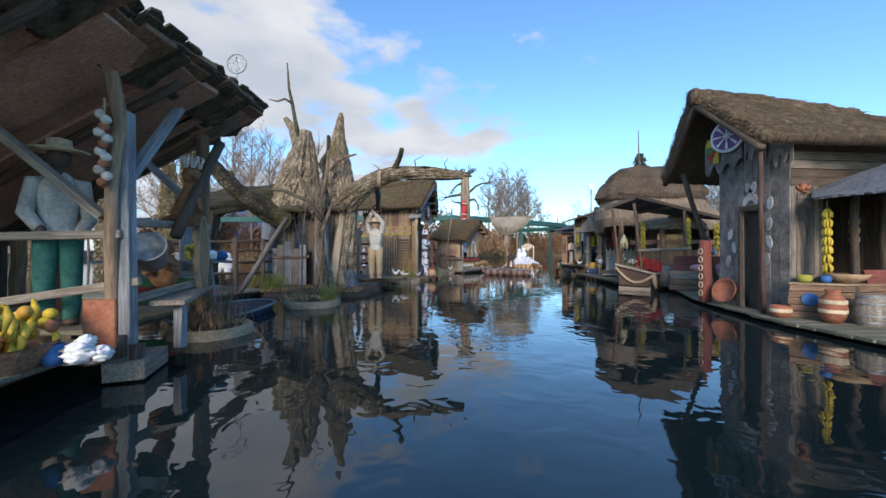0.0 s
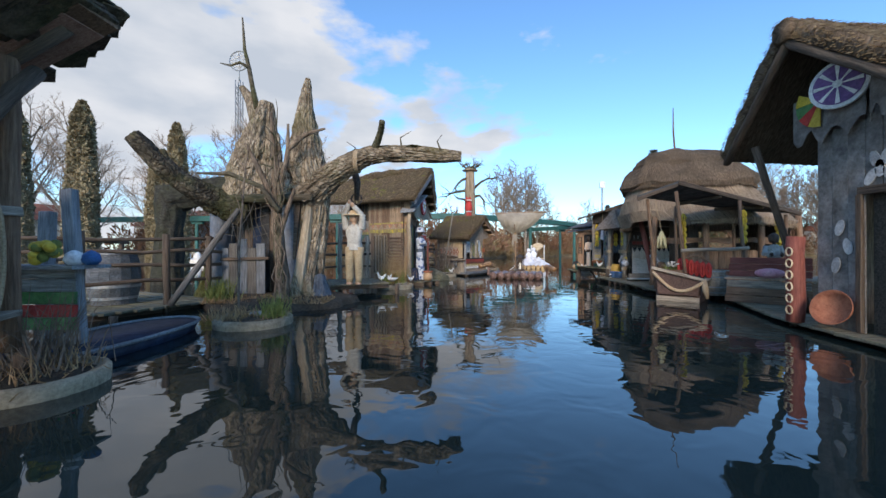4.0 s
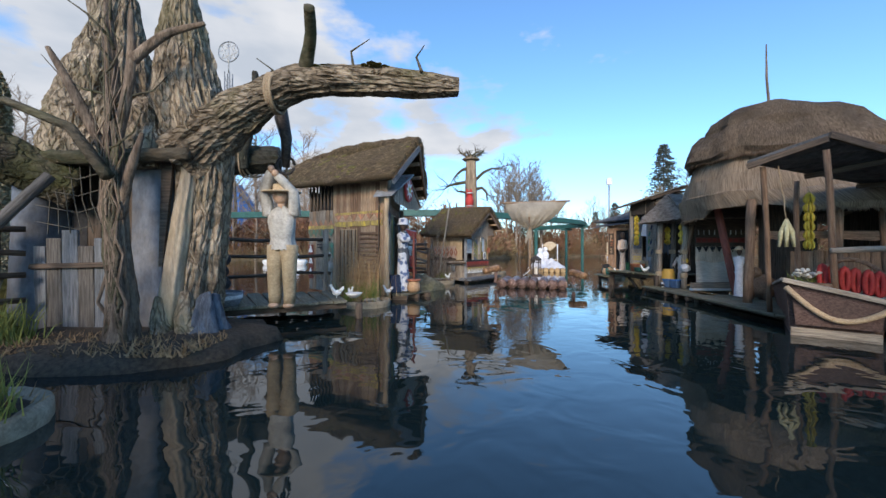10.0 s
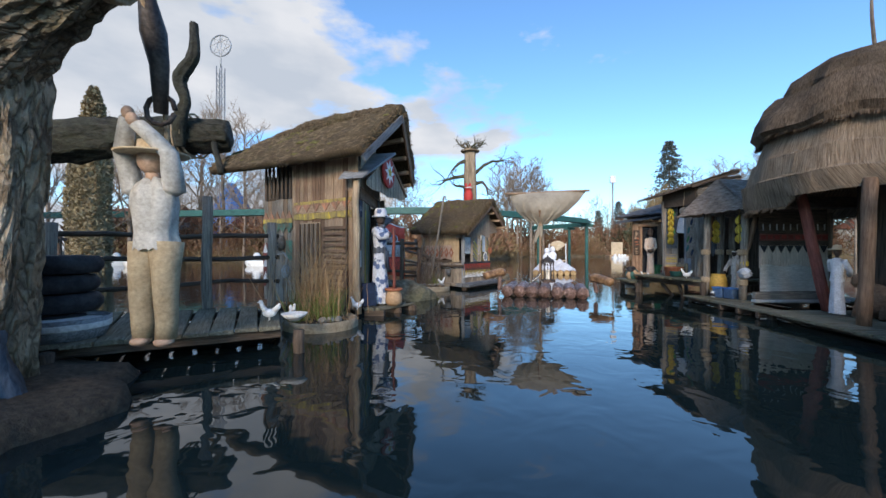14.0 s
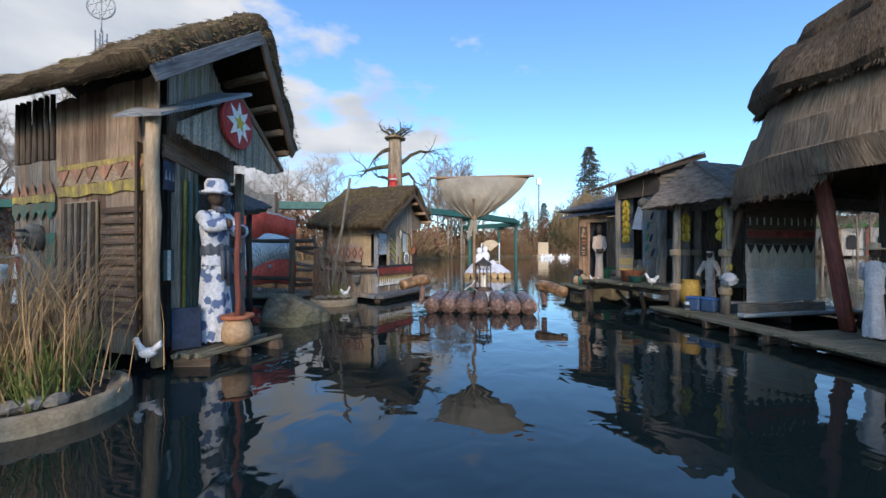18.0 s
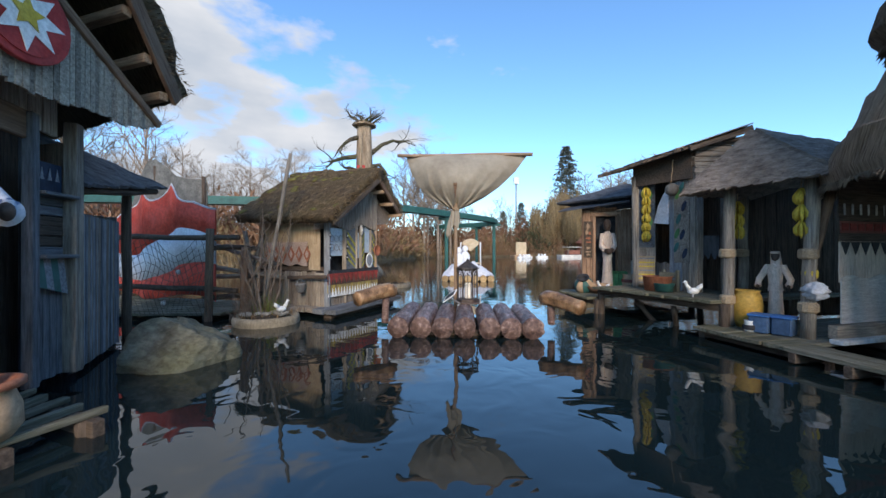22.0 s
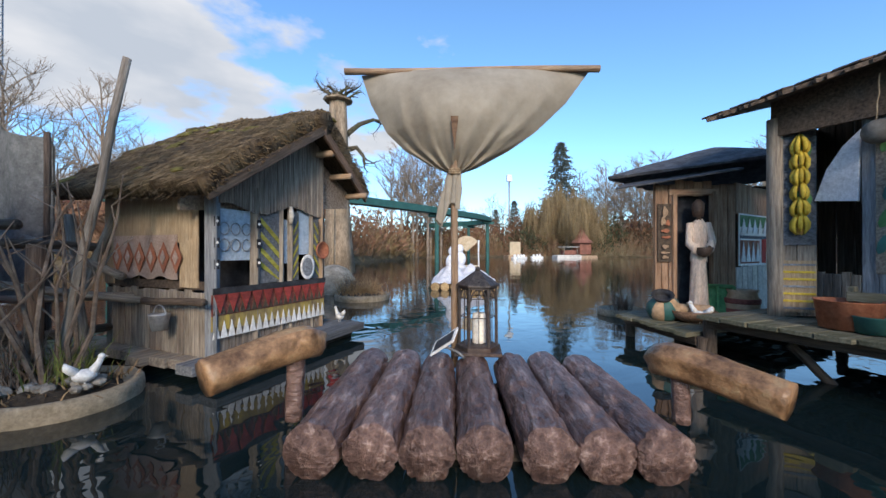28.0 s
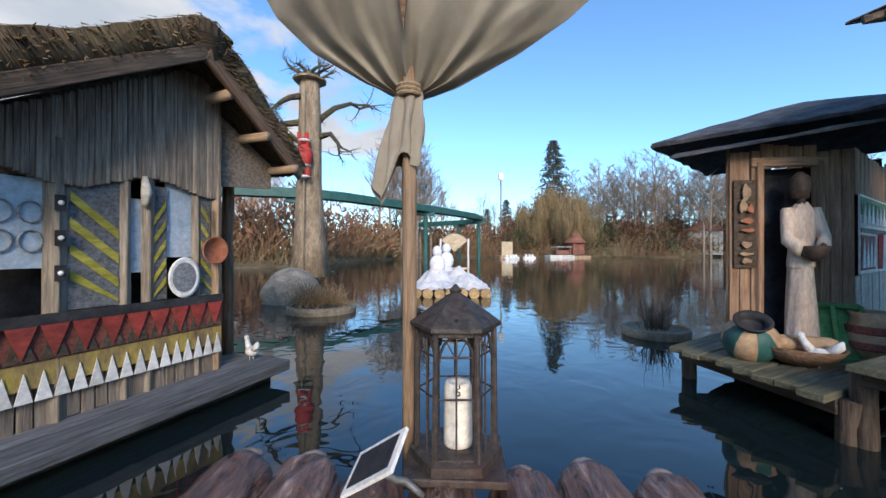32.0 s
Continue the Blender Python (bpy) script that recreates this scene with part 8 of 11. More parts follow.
part("body", merge(shifted(ico(0.16, 12, 8, 1.3, .05), -3.3, 4.4, 0.9), shifted(ico(0.1, 10, 7, 1.0, .05), -3.26, 4.36, 1.18), tube([(-3.2, 4.3, 0.98), (-3.05, 4.2, 0.95)], 0.05, 7), tube([(-3.38, 4.3, 0.98), (-3.3, 4.15, 0.9)], 0.05, 7)), fur_brown, bf, smooth=True)
fr = thing("fruit_heap", -2.85, 2.45, 0.36, "heap of yellow bananas, oranges and gourds", "fruit")
rf = random.Random(3)
for k in range(84):
    fx, fy = -2.95 + rf.uniform(-.26, .2), 2.5 + rf.uniform(-.33, .2)
    fz = 0.4 + 0.3 * (k / 84) + rf.uniform(0, .06)
    if k % 3:
        part("fruit", shifted(ico(rf.uniform(.032, .046), 9, 7, rf.uniform(.9, 1.25)), fx, fy, fz), (ochre_clay, banana, green_grass, terracotta)[k % 4], fr, smooth=True)
    else:
        part("banana", tube([(fx, fy, fz + .1), (fx + .05, fy - .03, fz + .04), (fx + .04, fy - .05, fz - .06)], [.012, .025, .008], 6), banana, fr, smooth=True)
part("basket", shifted(lathe([(0.2, 0), (0.3, 0.16), (0.31, 0.17), (0.28, 0.16), (0.02, 0.05)], 18), -2.95, 2.45, 0.35), wood_brown, fr)
wb2 = thing("white_cloth_bundle", -2.55, 2.62, 0.35, "crumpled white cloth bundle", "bundle")
part("cloth", merge(shifted(ico(0.085, 28, 18, .95, .5, 3), -2.56, 2.62, 0.43), shifted(ico(0.06, 24, 14, 1.0, .5, 4), -2.46, 2.68, 0.41), shifted(ico(0.05, 20, 12, 1.0, .5, 7), -2.55, 2.66, 0.5)), white_cloth, wb2, smooth=True)
bb = thing("brown_board", -2.68, 2.95, 0.35, "upright rust-brown board on a pavilion floor", "board")
part("board", shifted(cbox(0.22, 0.03, 0.4, 0.008), -2.72, 2.95, 0.56, 15), terracotta, bb)
pot("blue_jar", -2.72, 2.6, 0.35, [(0.05, 0), (0.07, 0.05), (0.06, 0.14), (0.05, 0.15), (0.02, 0.1)], blue_paint, "small blue jar with a white rim")

# ---------------------------------------------------------------- west: stall with painted boards, blue boat, pier
st = thing("painted_stall", -4.3, 5.9, 0.1, "low stall of green, red and blue boards", "stall")
for k, mt in enumerate((green_paint, red_paint, green_paint, wood_blue, wood_blue)):
    beam("board", (-5.4, 5.95, 0.35 + 0.14 * k), (-3.75, 6.05, 0.35 + 0.14 * k), 0.03, 0.13, mt, st)
for x, y, tip in ((-3.75, 6.1, (-4.1, 6.3, 1.85)), (-5.3, 6.0, (-5.35, 6.1, 1.7)), (-4.3, 6.2, (-4.35, 6.3, 1.6))):
    beam("leaning_post", (x, y, -0.2), tip, 0.13, 0.1, wood_blue, st)
part("counter_top", prism([(-5.5, 5.75, 0.95), (-3.6, 5.85, 0.95), (-3.6, 6.3, 0.95), (-5.5, 6.3, 0.95)], (0, 0, 1), 0.04), wood_blue, st)
fl2 = thing("yellow_fruit_bunch", -3.95, 5.9, 0.95, "bunch of yellow and green fruit on a stall", "fruit")
for k in range(14):
    part("fruit", shifted(ico(0.055, 8, 6), -4.0 + rf.uniform(-.1, .1), 5.95 + rf.uniform(-.08, .08), 1.04 + rf.uniform(0, .2)), banana if k % 2 else green_grass, fl2, smooth=True)
for k, (x, mt) in enumerate(((-3.72, white_cloth), (-3.6, blue_paint), (-3.86, white_cloth))):
    pot("white_teapot", x, 6.0 + 0.06 * k, 0.99, [(0.05, 0), (0.09, 0.05), (0.07, 0.12), (0.03, 0.15), (0.01, 0.16)], mt, "small white and blue pot on a stall")
bboat = thing("blue_boat", -3.6, 6.4, 0.0, "long dark blue rowing boat", "boat")
part("hull", loft([(-3.75, 6.5, 0.4, 0.95, -0.16), (-3.75, 6.5, 0.5, 1.15, 0.0), (-3.75, 6.5, 0.55, 1.2, 0.12)], 28, 2.4), navy_paint, bboat, smooth=True)
part("gunwale", tube([(-3.75 + 0.55 * math.copysign(abs(math.cos(t)) ** .83, math.cos(t)), 6.5 + 1.2 * math.copysign(abs(math.sin(t)) ** .83, math.sin(t)), 0.13) for t in [q * math.pi / 16 for q in range(33)]], 0.025, 6, 0, False), wood_blue, bboat)
stage("jetty", [(-5.25, 7.9), (-4.35, 9.7), (-9.0, 12.0), (-9.5, 7.9)], 0.14, 9, "dark wet plank pier")
pf1 = thing("pier_fence", -4.9, 8.9, 0.1, "rough pole fence along a pier", "fence")
fp = [(-5.4, 7.7), (-4.96, 8.89), (-4.7, 9.7)]
for x, y in fp:
    pole("post", (x, y, -0.3), (x, y, 1.45), 0.06, wood_dark, pf1)
for z in (0.55, 0.85, 1.12, 1.35):
    pole("rail", (-6.6, 7.3 + .1 * z, z), (-4.55, 9.9, z + 0.02), 0.035, wood_dark, pf1, bend=0.03)
pole("brace", (-4.75, 8.7, 0.15), (-4.1, 9.75, 2.0), 0.06, plank_dark, pf1)
pf2 = thing("pier_fence", -6.0, 13.0, 0.1, "rough pole fence behind a hollow tree", "fence")
for x, y in ((-5.6, 11.2), (-6.2, 13.2), (-7.2, 15.0), (-8.0, 9.5), (-8.6, 12.0)):
    pole("post", (x, y, -0.3), (x, y, 1.5), 0.06, wood_dark, pf2)
for z in (0.5, 0.95, 1.35):
    pole("rail", (-5.5, 10.8, z), (-7.3, 15.2, z), 0.035, wood_dark, pf2, bend=0.03)
    pole("rail", (-7.9, 9.3, z), (-8.7, 12.3, z), 0.035, wood_dark, pf2, bend=0.03)
barrel(-6.05, 9.0, 0.14, 1.22, "dark slate barrel with hoops on a pier", slate_wood)
barrel(-6.9, 8.6, 0.14, 0.9, "dark barrel on a pier", wood_dark)


def planter(x, y, r, label, plants):
    pl = thing("planter_island", x, y, 0, label, "planter", "round planters in the water")
    part("bowl", shifted(lathe([(r * 0.9, -0.45), (r, -0.04), (r + 0.012, 0.06), (r + 0.004, 0.115), (r - 0.02, 0.135), (r - 0.05, 0.13), (r - 0.07, 0.09)], 44, 0.02), x, y, 0), concrete, pl, smooth=True)
    part("soil", shifted(loft([(0, 0, r - 0.05, r - 0.05, 0.07), (0, 0, r * 0.6, r * 0.6, 0.14), (0, 0, 0.05, 0.05, 0.16)], 20, 2.0, 0.1), x, y, 0), soil, pl)
    part("leaf_litter", strands(int(420 * r), lambda q: (x + q.gauss(0, r * .36), y + q.gauss(0, r * .36), 0.12), 0.11, 0, 0.008, int(r * 100), 0.9), dry_grass, pl, kind="stuff")
    for nm, vf, mt in plants:
        for piece in (vf if isinstance(vf, list) else [vf]):
            part(nm, piece, mt, pl, **({"kind": "stuff"} if nm in ("twig_tuft", "grass", "dry_grass", "reeds", "shrub") else {}))
    return pl


disc = lambda x, y, r: (lambda q: (x + r * q.uniform(-1, 1) * .8, y + r * q.uniform(-1, 1) * .8, 0.13))
planter(-3.18, 5.12, 0.5, "round concrete planter with dry grey twigs in the water", [("twig_tuft", strands(160, lambda q: (-3.18 + q.gauss(0, .16), 5.12 + q.gauss(0, .16), 0.13), 0.75, 0, 0.006, 3, 0.42), twig), ("dry_grass", strands(120, disc(-3.18, 5.12, .4), 0.3, 0, 0.005, 4, 0.4), dry_grass)])
sap = tube([(-2.95, 7.75, 0.13), (-2.93, 7.74, 1.2), (-2.82, 7.7, 2.4), (-2.6, 7.62, 3.3)], [0.02, 0.016, 0.011, 0.004], 6)
stem_at = lambda h: V((-2.95, 7.75, h)).lerp(V((-2.6, 7.62, h)), max(0.0, (h - 1.2) / 2.1) ** 1.2)
sap = merge(sap, *[tube([stem_at(h), stem_at(h) + V((.12 * math.cos(k * 2.2), .12 * math.sin(k * 2.2), .2)), stem_at(h) + V((.22 * math.cos(k * 2.2 + .3), .22 * math.sin(k * 2.2 + .3), .48))], [0.007, 0.005, 0.002], 5) for k, h in [(q, 0.9 + .2 * q) for q in range(11)]])
planter(-2.73, 7.8, 0.55, "round concrete planter with a thin sapling and grass tufts", [("sapling", sap, twig), ("grass", strands(160, lambda q: (-2.4 + q.gauss(0, .09), 7.75 + q.gauss(0, .09), 0.13), 0.38, 0, 0.006, 7, 0.3), green_grass), ("grass", strands(110, lambda q: (-2.95 + q.gauss(0, .16), 7.55 + q.gauss(0, .1), 0.13), 0.26, 0, 0.006, 8, 0.4), dry_grass),
        ("stone", [shifted(ico(0.06, 7, 5, .7, .2, k), -2.7 + .07 * k, 7.72 + .05 * (k % 2), 0.17) for k in range(4)], pebble)])
planter(-1.34, 13.34, 0.53, "round concrete planter full of tall brown reeds", [("reeds", strands(360, lambda q: (-1.42 + q.gauss(0, .2), 13.36 + q.gauss(0, .18), 0.13), 1.25, 0, 0.0045, 9, 0.2, .35), dry_grass), ("grass", strands(300, disc(-1.38, 13.3, .42), 0.5, 0, 0.007, 10, 0.3), green_grass),
        ("stone", [shifted(ico(0.07, 7, 5, .7, .2, k), -1.2 + .09 * k, 13.0 + .05 * k, 0.15) for k in range(3)], pebble)])
rl = random.Random(23)
lean = []
for k in range(11):
    a, b, h = rl.uniform(0, 6.28), rl.uniform(-.35, .3), rl.uniform(.9, 1.75)
    pts = [V((0.06 + .1 * math.cos(a), 18.5 + .1 * math.sin(a), 0.1))]
    for j in range(4):
        pts.append(pts[-1] + V((b * .3 + rl.gauss(0, .06), rl.gauss(0, .06), h / 4)))
    lean.append(tube(pts, [0.02, 0.017, 0.013, 0.009, 0.004], 6, .1))
    for j in (2, 3):
        lean.append(tube([pts[j], pts[j] + V((rl.uniform(-.2, .2), rl.uniform(-.1, .1), .16)), pts[j] + V((rl.uniform(-.35, .35), rl.uniform(-.15, .15), .3))], [0.008, 0.006, 0.003], 5, .1))
planter(0.11, 18.5, 0.48, "round planter with leaning bare stems and pebbles", [("stem", lean, twig), ("shrub", strands(80, lambda q: (-0.1 + q.gauss(0, .12), 18.45 + q.gauss(0, .12), 0.13), 0.6, 0, 0.006, 12, 0.35), twig), ("grass", strands(90, lambda q: (0.15 + q.gauss(0, .1), 18.5 + q.gauss(0, .1), 0.13), 0.4, 0, 0.006, 13, 0.3), green_grass),
        ("pebble", [shifted(ico(rf.uniform(.03, .06), 7, 5, .7, .2, k), 0.11 + rf.uniform(-.33, .33), 18.42 + rf.uniform(-.22, .22), 0.17) for k in range(34)], pebble)])
chicken(0.36, 18.3, 0.16, -60, "white hen figure on a planter", s=0.55)
pole("leaning_pole", (0.0, 18.55, 0.0), (0.43, 18.7, 2.75), 0.031, wood_grey, thing("mooring_pole", 0.05, 18.95, 0, "leaning weathered grey pole standing in a planter", "pole"))

# ---------------------------------------------------------------- west: hollow tree
bark_moss = material("moss on bark", (0.05, 0.055, 0.015), (0.17, 0.16, 0.05), 0.95, (16, 16, 16), bump=0.8)
tree = thing("hollow_tree", -3.6, 10.3, 0.1, "huge grey dead tree with broken spires and a doorway", "tree")


def trunk(pts, rad, n=34, amp=0.16, seed=1, fine_amp=0.05):
    """A gnarled trunk with deep furrows that run along it."""
    pts = [V(p) for p in pts]
    P, Rr = [], []
    for i in range(len(pts) - 1):
        for k in range(9):
            t = k / 9
            p0, p1, p2, p3 = (pts[max(0, min(len(pts) - 1, j))] for j in (i - 1, i, i + 1, i + 2))
            P.append(0.5 * ((2 * p1) + (p2 - p0) * t + (2 * p0 - 5 * p1 + 4 * p2 - p3) * t * t + (3 * p1 - p0 - 3 * p2 + p3) * t ** 3))
            Rr.append(rad[i] + (rad[i + 1] - rad[i]) * t)
    P.append(pts[-1])
    Rr.append(rad[-1])
    vs, fs, y = [], [], None
    L = 0.0
    for i, p in enumerate(P):
        x = (P[min(i + 1, len(P) - 1)] - P[max(i - 1, 0)]).normalized()
        L += (p - P[i - 1]).length if i else 0
        y = x.orthogonal().normalized() if y is None else (y - x * y.dot(x)).normalized()
        z = x.cross(y)
        for k in range(n):
            t = 2 * math.pi * k / n
            c, s = math.cos(t), math.sin(t)
            rg = 1 - abs(noise.noise(V((c * 5.5 + seed * 3, s * 5.5, L * 0.9)))) * 2
            f = 1 + amp * 0.3 * max(-0.4, rg) + amp * (noise.noise(V((c * 3.2 + seed * 7, s * 3.2, L * 0.7))) - 0.5 * abs(noise.noise(V((c * 7 + seed, s * 7, L * 1.4))))) + fine_amp * noise.noise(V((c * 9, s * 9 + seed, L * 6)))
            cr = abs(noise.noise(V((c * 6.5 + seed * 5, s * 6.5, L * 2.1 + seed))))
            f += -amp * 0.42 * max(0.0, 1 - cr * 6.5) + amp * 0.2 * noise.noise(V((c * 15, s * 15 + seed, L * 5)))
            vs.append(p + (y * c + z * s) * Rr[i] * f)
    m = len(P)
    fs = [(i * n + k, i * n + (k + 1) % n, (i + 1) * n + (k + 1) % n, (i + 1) * n + k) for i in range(m - 1) for k in range(n)]
    fs += [tuple(range(n))[::-1], tuple((m - 1) * n + k for k in range(n))]
    return vs, fs


part("right_trunk", trunk([(-2.92, 10.35, -0.3), (-2.92, 10.36, 0.22), (-2.82, 10.38, 1.1), (-2.7, 10.35, 2.1), (-2.72, 10.3, 2.6), (-2.88, 10.28, 3.1), (-2.87, 10.2, 3.65), (-2.84, 10.1, 4.2), (-2.74, 10.0, 4.85)], [0.5, 0.36, 0.31, 0.29, 0.35, 0.4, 0.29, 0.17, 0.045], 110, 0.17, 1, 0.12), bark, tree)
part("left_spire", trunk([(-4.12, 10.5, 2.2), (-4.14, 10.5, 2.5), (-4.08, 10.46, 3.0), (-3.98, 10.42, 3.5), (-3.92, 10.4, 4.0), (-3.82, 10.38, 4.5)], [0.58, 0.6, 0.53, 0.42, 0.28, 0.13], 110, 0.19, 4, 0.12), bark, tree)
part("crown_mass", trunk([(-3.42, 10.45, 2.15), (-3.42, 10.45, 2.5), (-3.42, 10.42, 2.9), (-3.45, 10.4, 3.12)], [0.5, 0.5, 0.36, 0.15], 84, 0.26, 9, 0.1), bark, tree)
part("bare_patch", trunk([(-3.0, 10.1, 0.1), (-2.9, 10.06, 0.8), (-2.8, 10.06, 1.6), (-2.74, 10.09, 2.3), (-2.88, 9.98, 2.9)], [0.15, 0.12, 0.1, 0.07, 0.03], 40, 0.2, 33, 0.05), bare_wood, tree, "smooth pale bare wood", smooth=True)
for a_, r_ in (((-2.74, 10.06, 0.35), 0.12), ((-3.0, 9.98, 0.3), 0.11)):
    e_ = V(a_)
    part("root", trunk([e_ + V((0, 0, 0.3)), e_, e_ + V((0.16, -0.14, -0.35)), e_ + V((0.26, -0.22, -0.75))], [r_ * .5, r_, r_ * 1.1, r_], 22, 0.3, int(r_ * 100), 0.1), bark, tree)
part("broken_tip", trunk([(-4.05, 10.38, 4.1), (-4.22, 10.4, 4.55), (-4.42, 10.42, 4.85)], [0.17, 0.12, 0.07], 18, .25, 3), bark, tree, smooth=True)
part("lintel", trunk([(-4.95, 10.05, 2.3), (-3.8, 9.95, 2.26), (-2.6, 9.9, 2.28)], [0.08, 0.09, 0.07], 14, .2, 6), bark_dark, tree, smooth=True)
# dark bluish boards; the hollow's own shade is painted in with black and navy
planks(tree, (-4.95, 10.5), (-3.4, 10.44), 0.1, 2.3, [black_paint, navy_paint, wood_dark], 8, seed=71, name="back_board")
part("left_wall", loft([(-4.78, 10.3, 0.24, 0.36, 0.0), (-4.8, 10.3, 0.2, 0.34, 0.5), (-4.78, 10.32, 0.18, 0.33, 1.4), (-4.74, 10.34, 0.22, 0.36, 2.35)], 28, 2.4, 0.12, 5), slate_plaster, tree, "blue-grey plastered side of a hollow", smooth=True)
part("left_foot", trunk([(-5.08, 10.2, -0.2), (-5.02, 10.2, 0.35), (-4.95, 10.22, 0.9), (-4.92, 10.25, 1.25)], [0.3, 0.22, 0.13, 0.05], 36, 0.3, 8, 0.1), bark_moss, tree, "mossy buttress")
part("slate_panel", prism([(-3.52, 10.16, 0.08), (-3.1, 10.12, 0.08), (-3.0, 10.12, 1.2), (-2.96, 10.12, 2.26), (-3.5, 10.16, 2.28)], (0, 1, 0), 0.12), slate_plaster, tree, "blue-grey plastered panel")
part("brown_board", prism([(-3.1, 10.07, 0.95), (-3.05, 10.07, 0.95), (-2.92, 10.07, 2.27), (-3.06, 10.07, 2.27)], (0, 1, 0), 0.04), wood_dark, tree, "dark narrow board")
part("net", merge(*[tube([(-4.55 + 0.13 * k, 10.02, 2.2), (-4.35 + 0.1 * k, 9.98, 1.75), (-4.4 + 0.14 * k, 10.0, 1.35)], 0.006, 4, 0, False) for k in range(7)], *[tube([(-4.55, 10.0, z), (-4.0, 9.97, z - 0.1), (-3.6, 10.0, z + 0.02)], 0.006, 4, 0, False) for z in (1.5, 1.7, 1.9, 2.1)]), net_mat, tree, "dark net over a hollow")
for k in range(5):
    beam("fence_board", (-4.6 + 0.2 * k, 10.1, 0.12), (-4.6 + 0.2 * k, 10.08, 1.2 + 0.1 * (k * 7 % 3)), 0.19, 0.035, plank_dark if k % 2 else slate_wood, tree)
beam("fence_rail", (-4.72, 10.05, 0.95), (-3.6, 10.03, 0.98), 0.04, 0.06, wood_dark, tree)
part("branch", trunk([(-2.85, 10.25, 2.3), (-2.42, 10.2, 2.68), (-1.95, 10.2, 3.0), (-1.4, 10.22, 3.24), (-0.6, 10.3, 3.3), (0.0, 10.35, 3.27), (0.56, 10.4, 3.26)], [0.38, 0.28, 0.225, 0.2, 0.18, 0.155, 0.1], 60, 0.22, 12, 0.16), bark_limb, tree, "thick mossy horizontal limb")
rk_ = random.Random(77)
for bx_, bz_ in ((-1.9, 3.28), (-0.75, 3.5), (0.1, 3.42)):
    part("twig", tube([(bx_, 10.2, bz_ - .06), (bx_ + rk_.uniform(-.1, .2), 10.2, bz_ + .12), (bx_ + rk_.uniform(-.2, .3), 10.15, bz_ + .24)], [.022, .014, .005], 6, .1), bark_dark, tree)
part("moss", merge(*[shifted(ico(rk_.uniform(.05, .1), 11, 6, .25, .5, k), -1.75 + k * 0.115 + rk_.uniform(-.04, .04), 10.24 + rk_.uniform(-.08, .08), 3.28 + 0.15 * min(1.0, k / 6)) for k in range(13)]), roof_moss, tree, "thin moss on a limb")
part("branch", trunk([(-4.3, 10.3, 2.0), (-4.7, 9.9, 2.2), (-5.1, 9.3, 2.6), (-5.6, 8.85, 3.3)], [0.34, 0.25, 0.2, 0.13], 30, 0.34, 13, 0.12), bark_wet, tree, "dark mossy limb", smooth=True)
part("stub", trunk([(-1.35, 10.2, 3.35), (-1.15, 9.85, 3.6), (-1.05, 9.55, 3.75)], [0.09, 0.07, 0.06], 10, .2, 15), bark_dark, tree, smooth=True)
part("stub", trunk([(-5.25, 9.2, 2.75), (-5.2, 9.15, 2.95), (-5.22, 9.1, 3.1)], [0.09, 0.06, 0.05], 10, .2, 16), bark_dark, tree, smooth=True)
part("thin_branch", tube([(-4.0, 10.3, 4.3), (-4.1, 10.28, 4.8), (-4.16, 10.25, 5.2), (-4.24, 10.22, 5.6), (-4.28, 10.2, 6.3)], [0.07, 0.055, 0.045, 0.035, 0.015], 8, .12), bark_dark, tree, smooth=True)
part("thin_branch", tube([(-4.17, 10.25, 5.22), (-4.35, 10.22, 5.32), (-4.55, 10.2, 5.24), (-4.78, 10.2, 5.3)], [0.035, 0.03, 0.022, 0.01], 7, .12), bark_dark, tree, smooth=True)
part("arching_branch", tube([(-3.05, 9.35, 1.9), (-3.4, 9.3, 2.4), (-4.0, 9.25, 2.65), (-4.6, 9.2, 2.65)], [0.06, 0.05, 0.04, 0.02], 8, .1), bark_dark, tree, smooth=True)
vine_bark = material("brown-grey vine bark", (0.075, 0.052, 0.036), (0.27, 0.2, 0.145), 0.9, (16, 16, 3), bump=0.8, stain=0.4, dist=0.03, fine=0.4)
vine = thing("dead_vine_tree", -2.9, 9.3, 0.15, "pale bare vine tree in front of a hollow trunk", "tree")
part("trunk", trunk([(-3.08, 9.55, 0.1), (-3.12, 9.58, 0.9), (-3.20, 9.62, 1.8), (-3.24, 9.63, 2.5), (-3.30, 9.65, 3.3), (-3.40, 9.70, 4.0)], [0.16, 0.085, 0.075, 0.08, 0.055, 0.03], 30, 0.5, 21, 0.14), vine_bark, vine, smooth=True)
for a, b, c in (((-3.22, 9.62, 2.3), (-3.00, 9.55, 3.0), (-2.95, 9.50, 3.7)), ((-3.20, 9.60, 2.0), (-3.60, 9.50, 2.9), (-3.80, 9.45, 3.3)), ((-3.15, 9.60, 1.5), (-2.95, 9.50, 2.0), (-2.82, 9.50, 2.4)), ((-2.98, 9.55, 3.2), (-2.65, 9.60, 3.5), (-2.25, 9.65, 3.65))):
    part("limb", trunk([a, b, c], [0.055, 0.045, 0.022], 12, .2, int(a[2] * 10)), vine_bark, vine, smooth=True)
rv_ = random.Random(31)
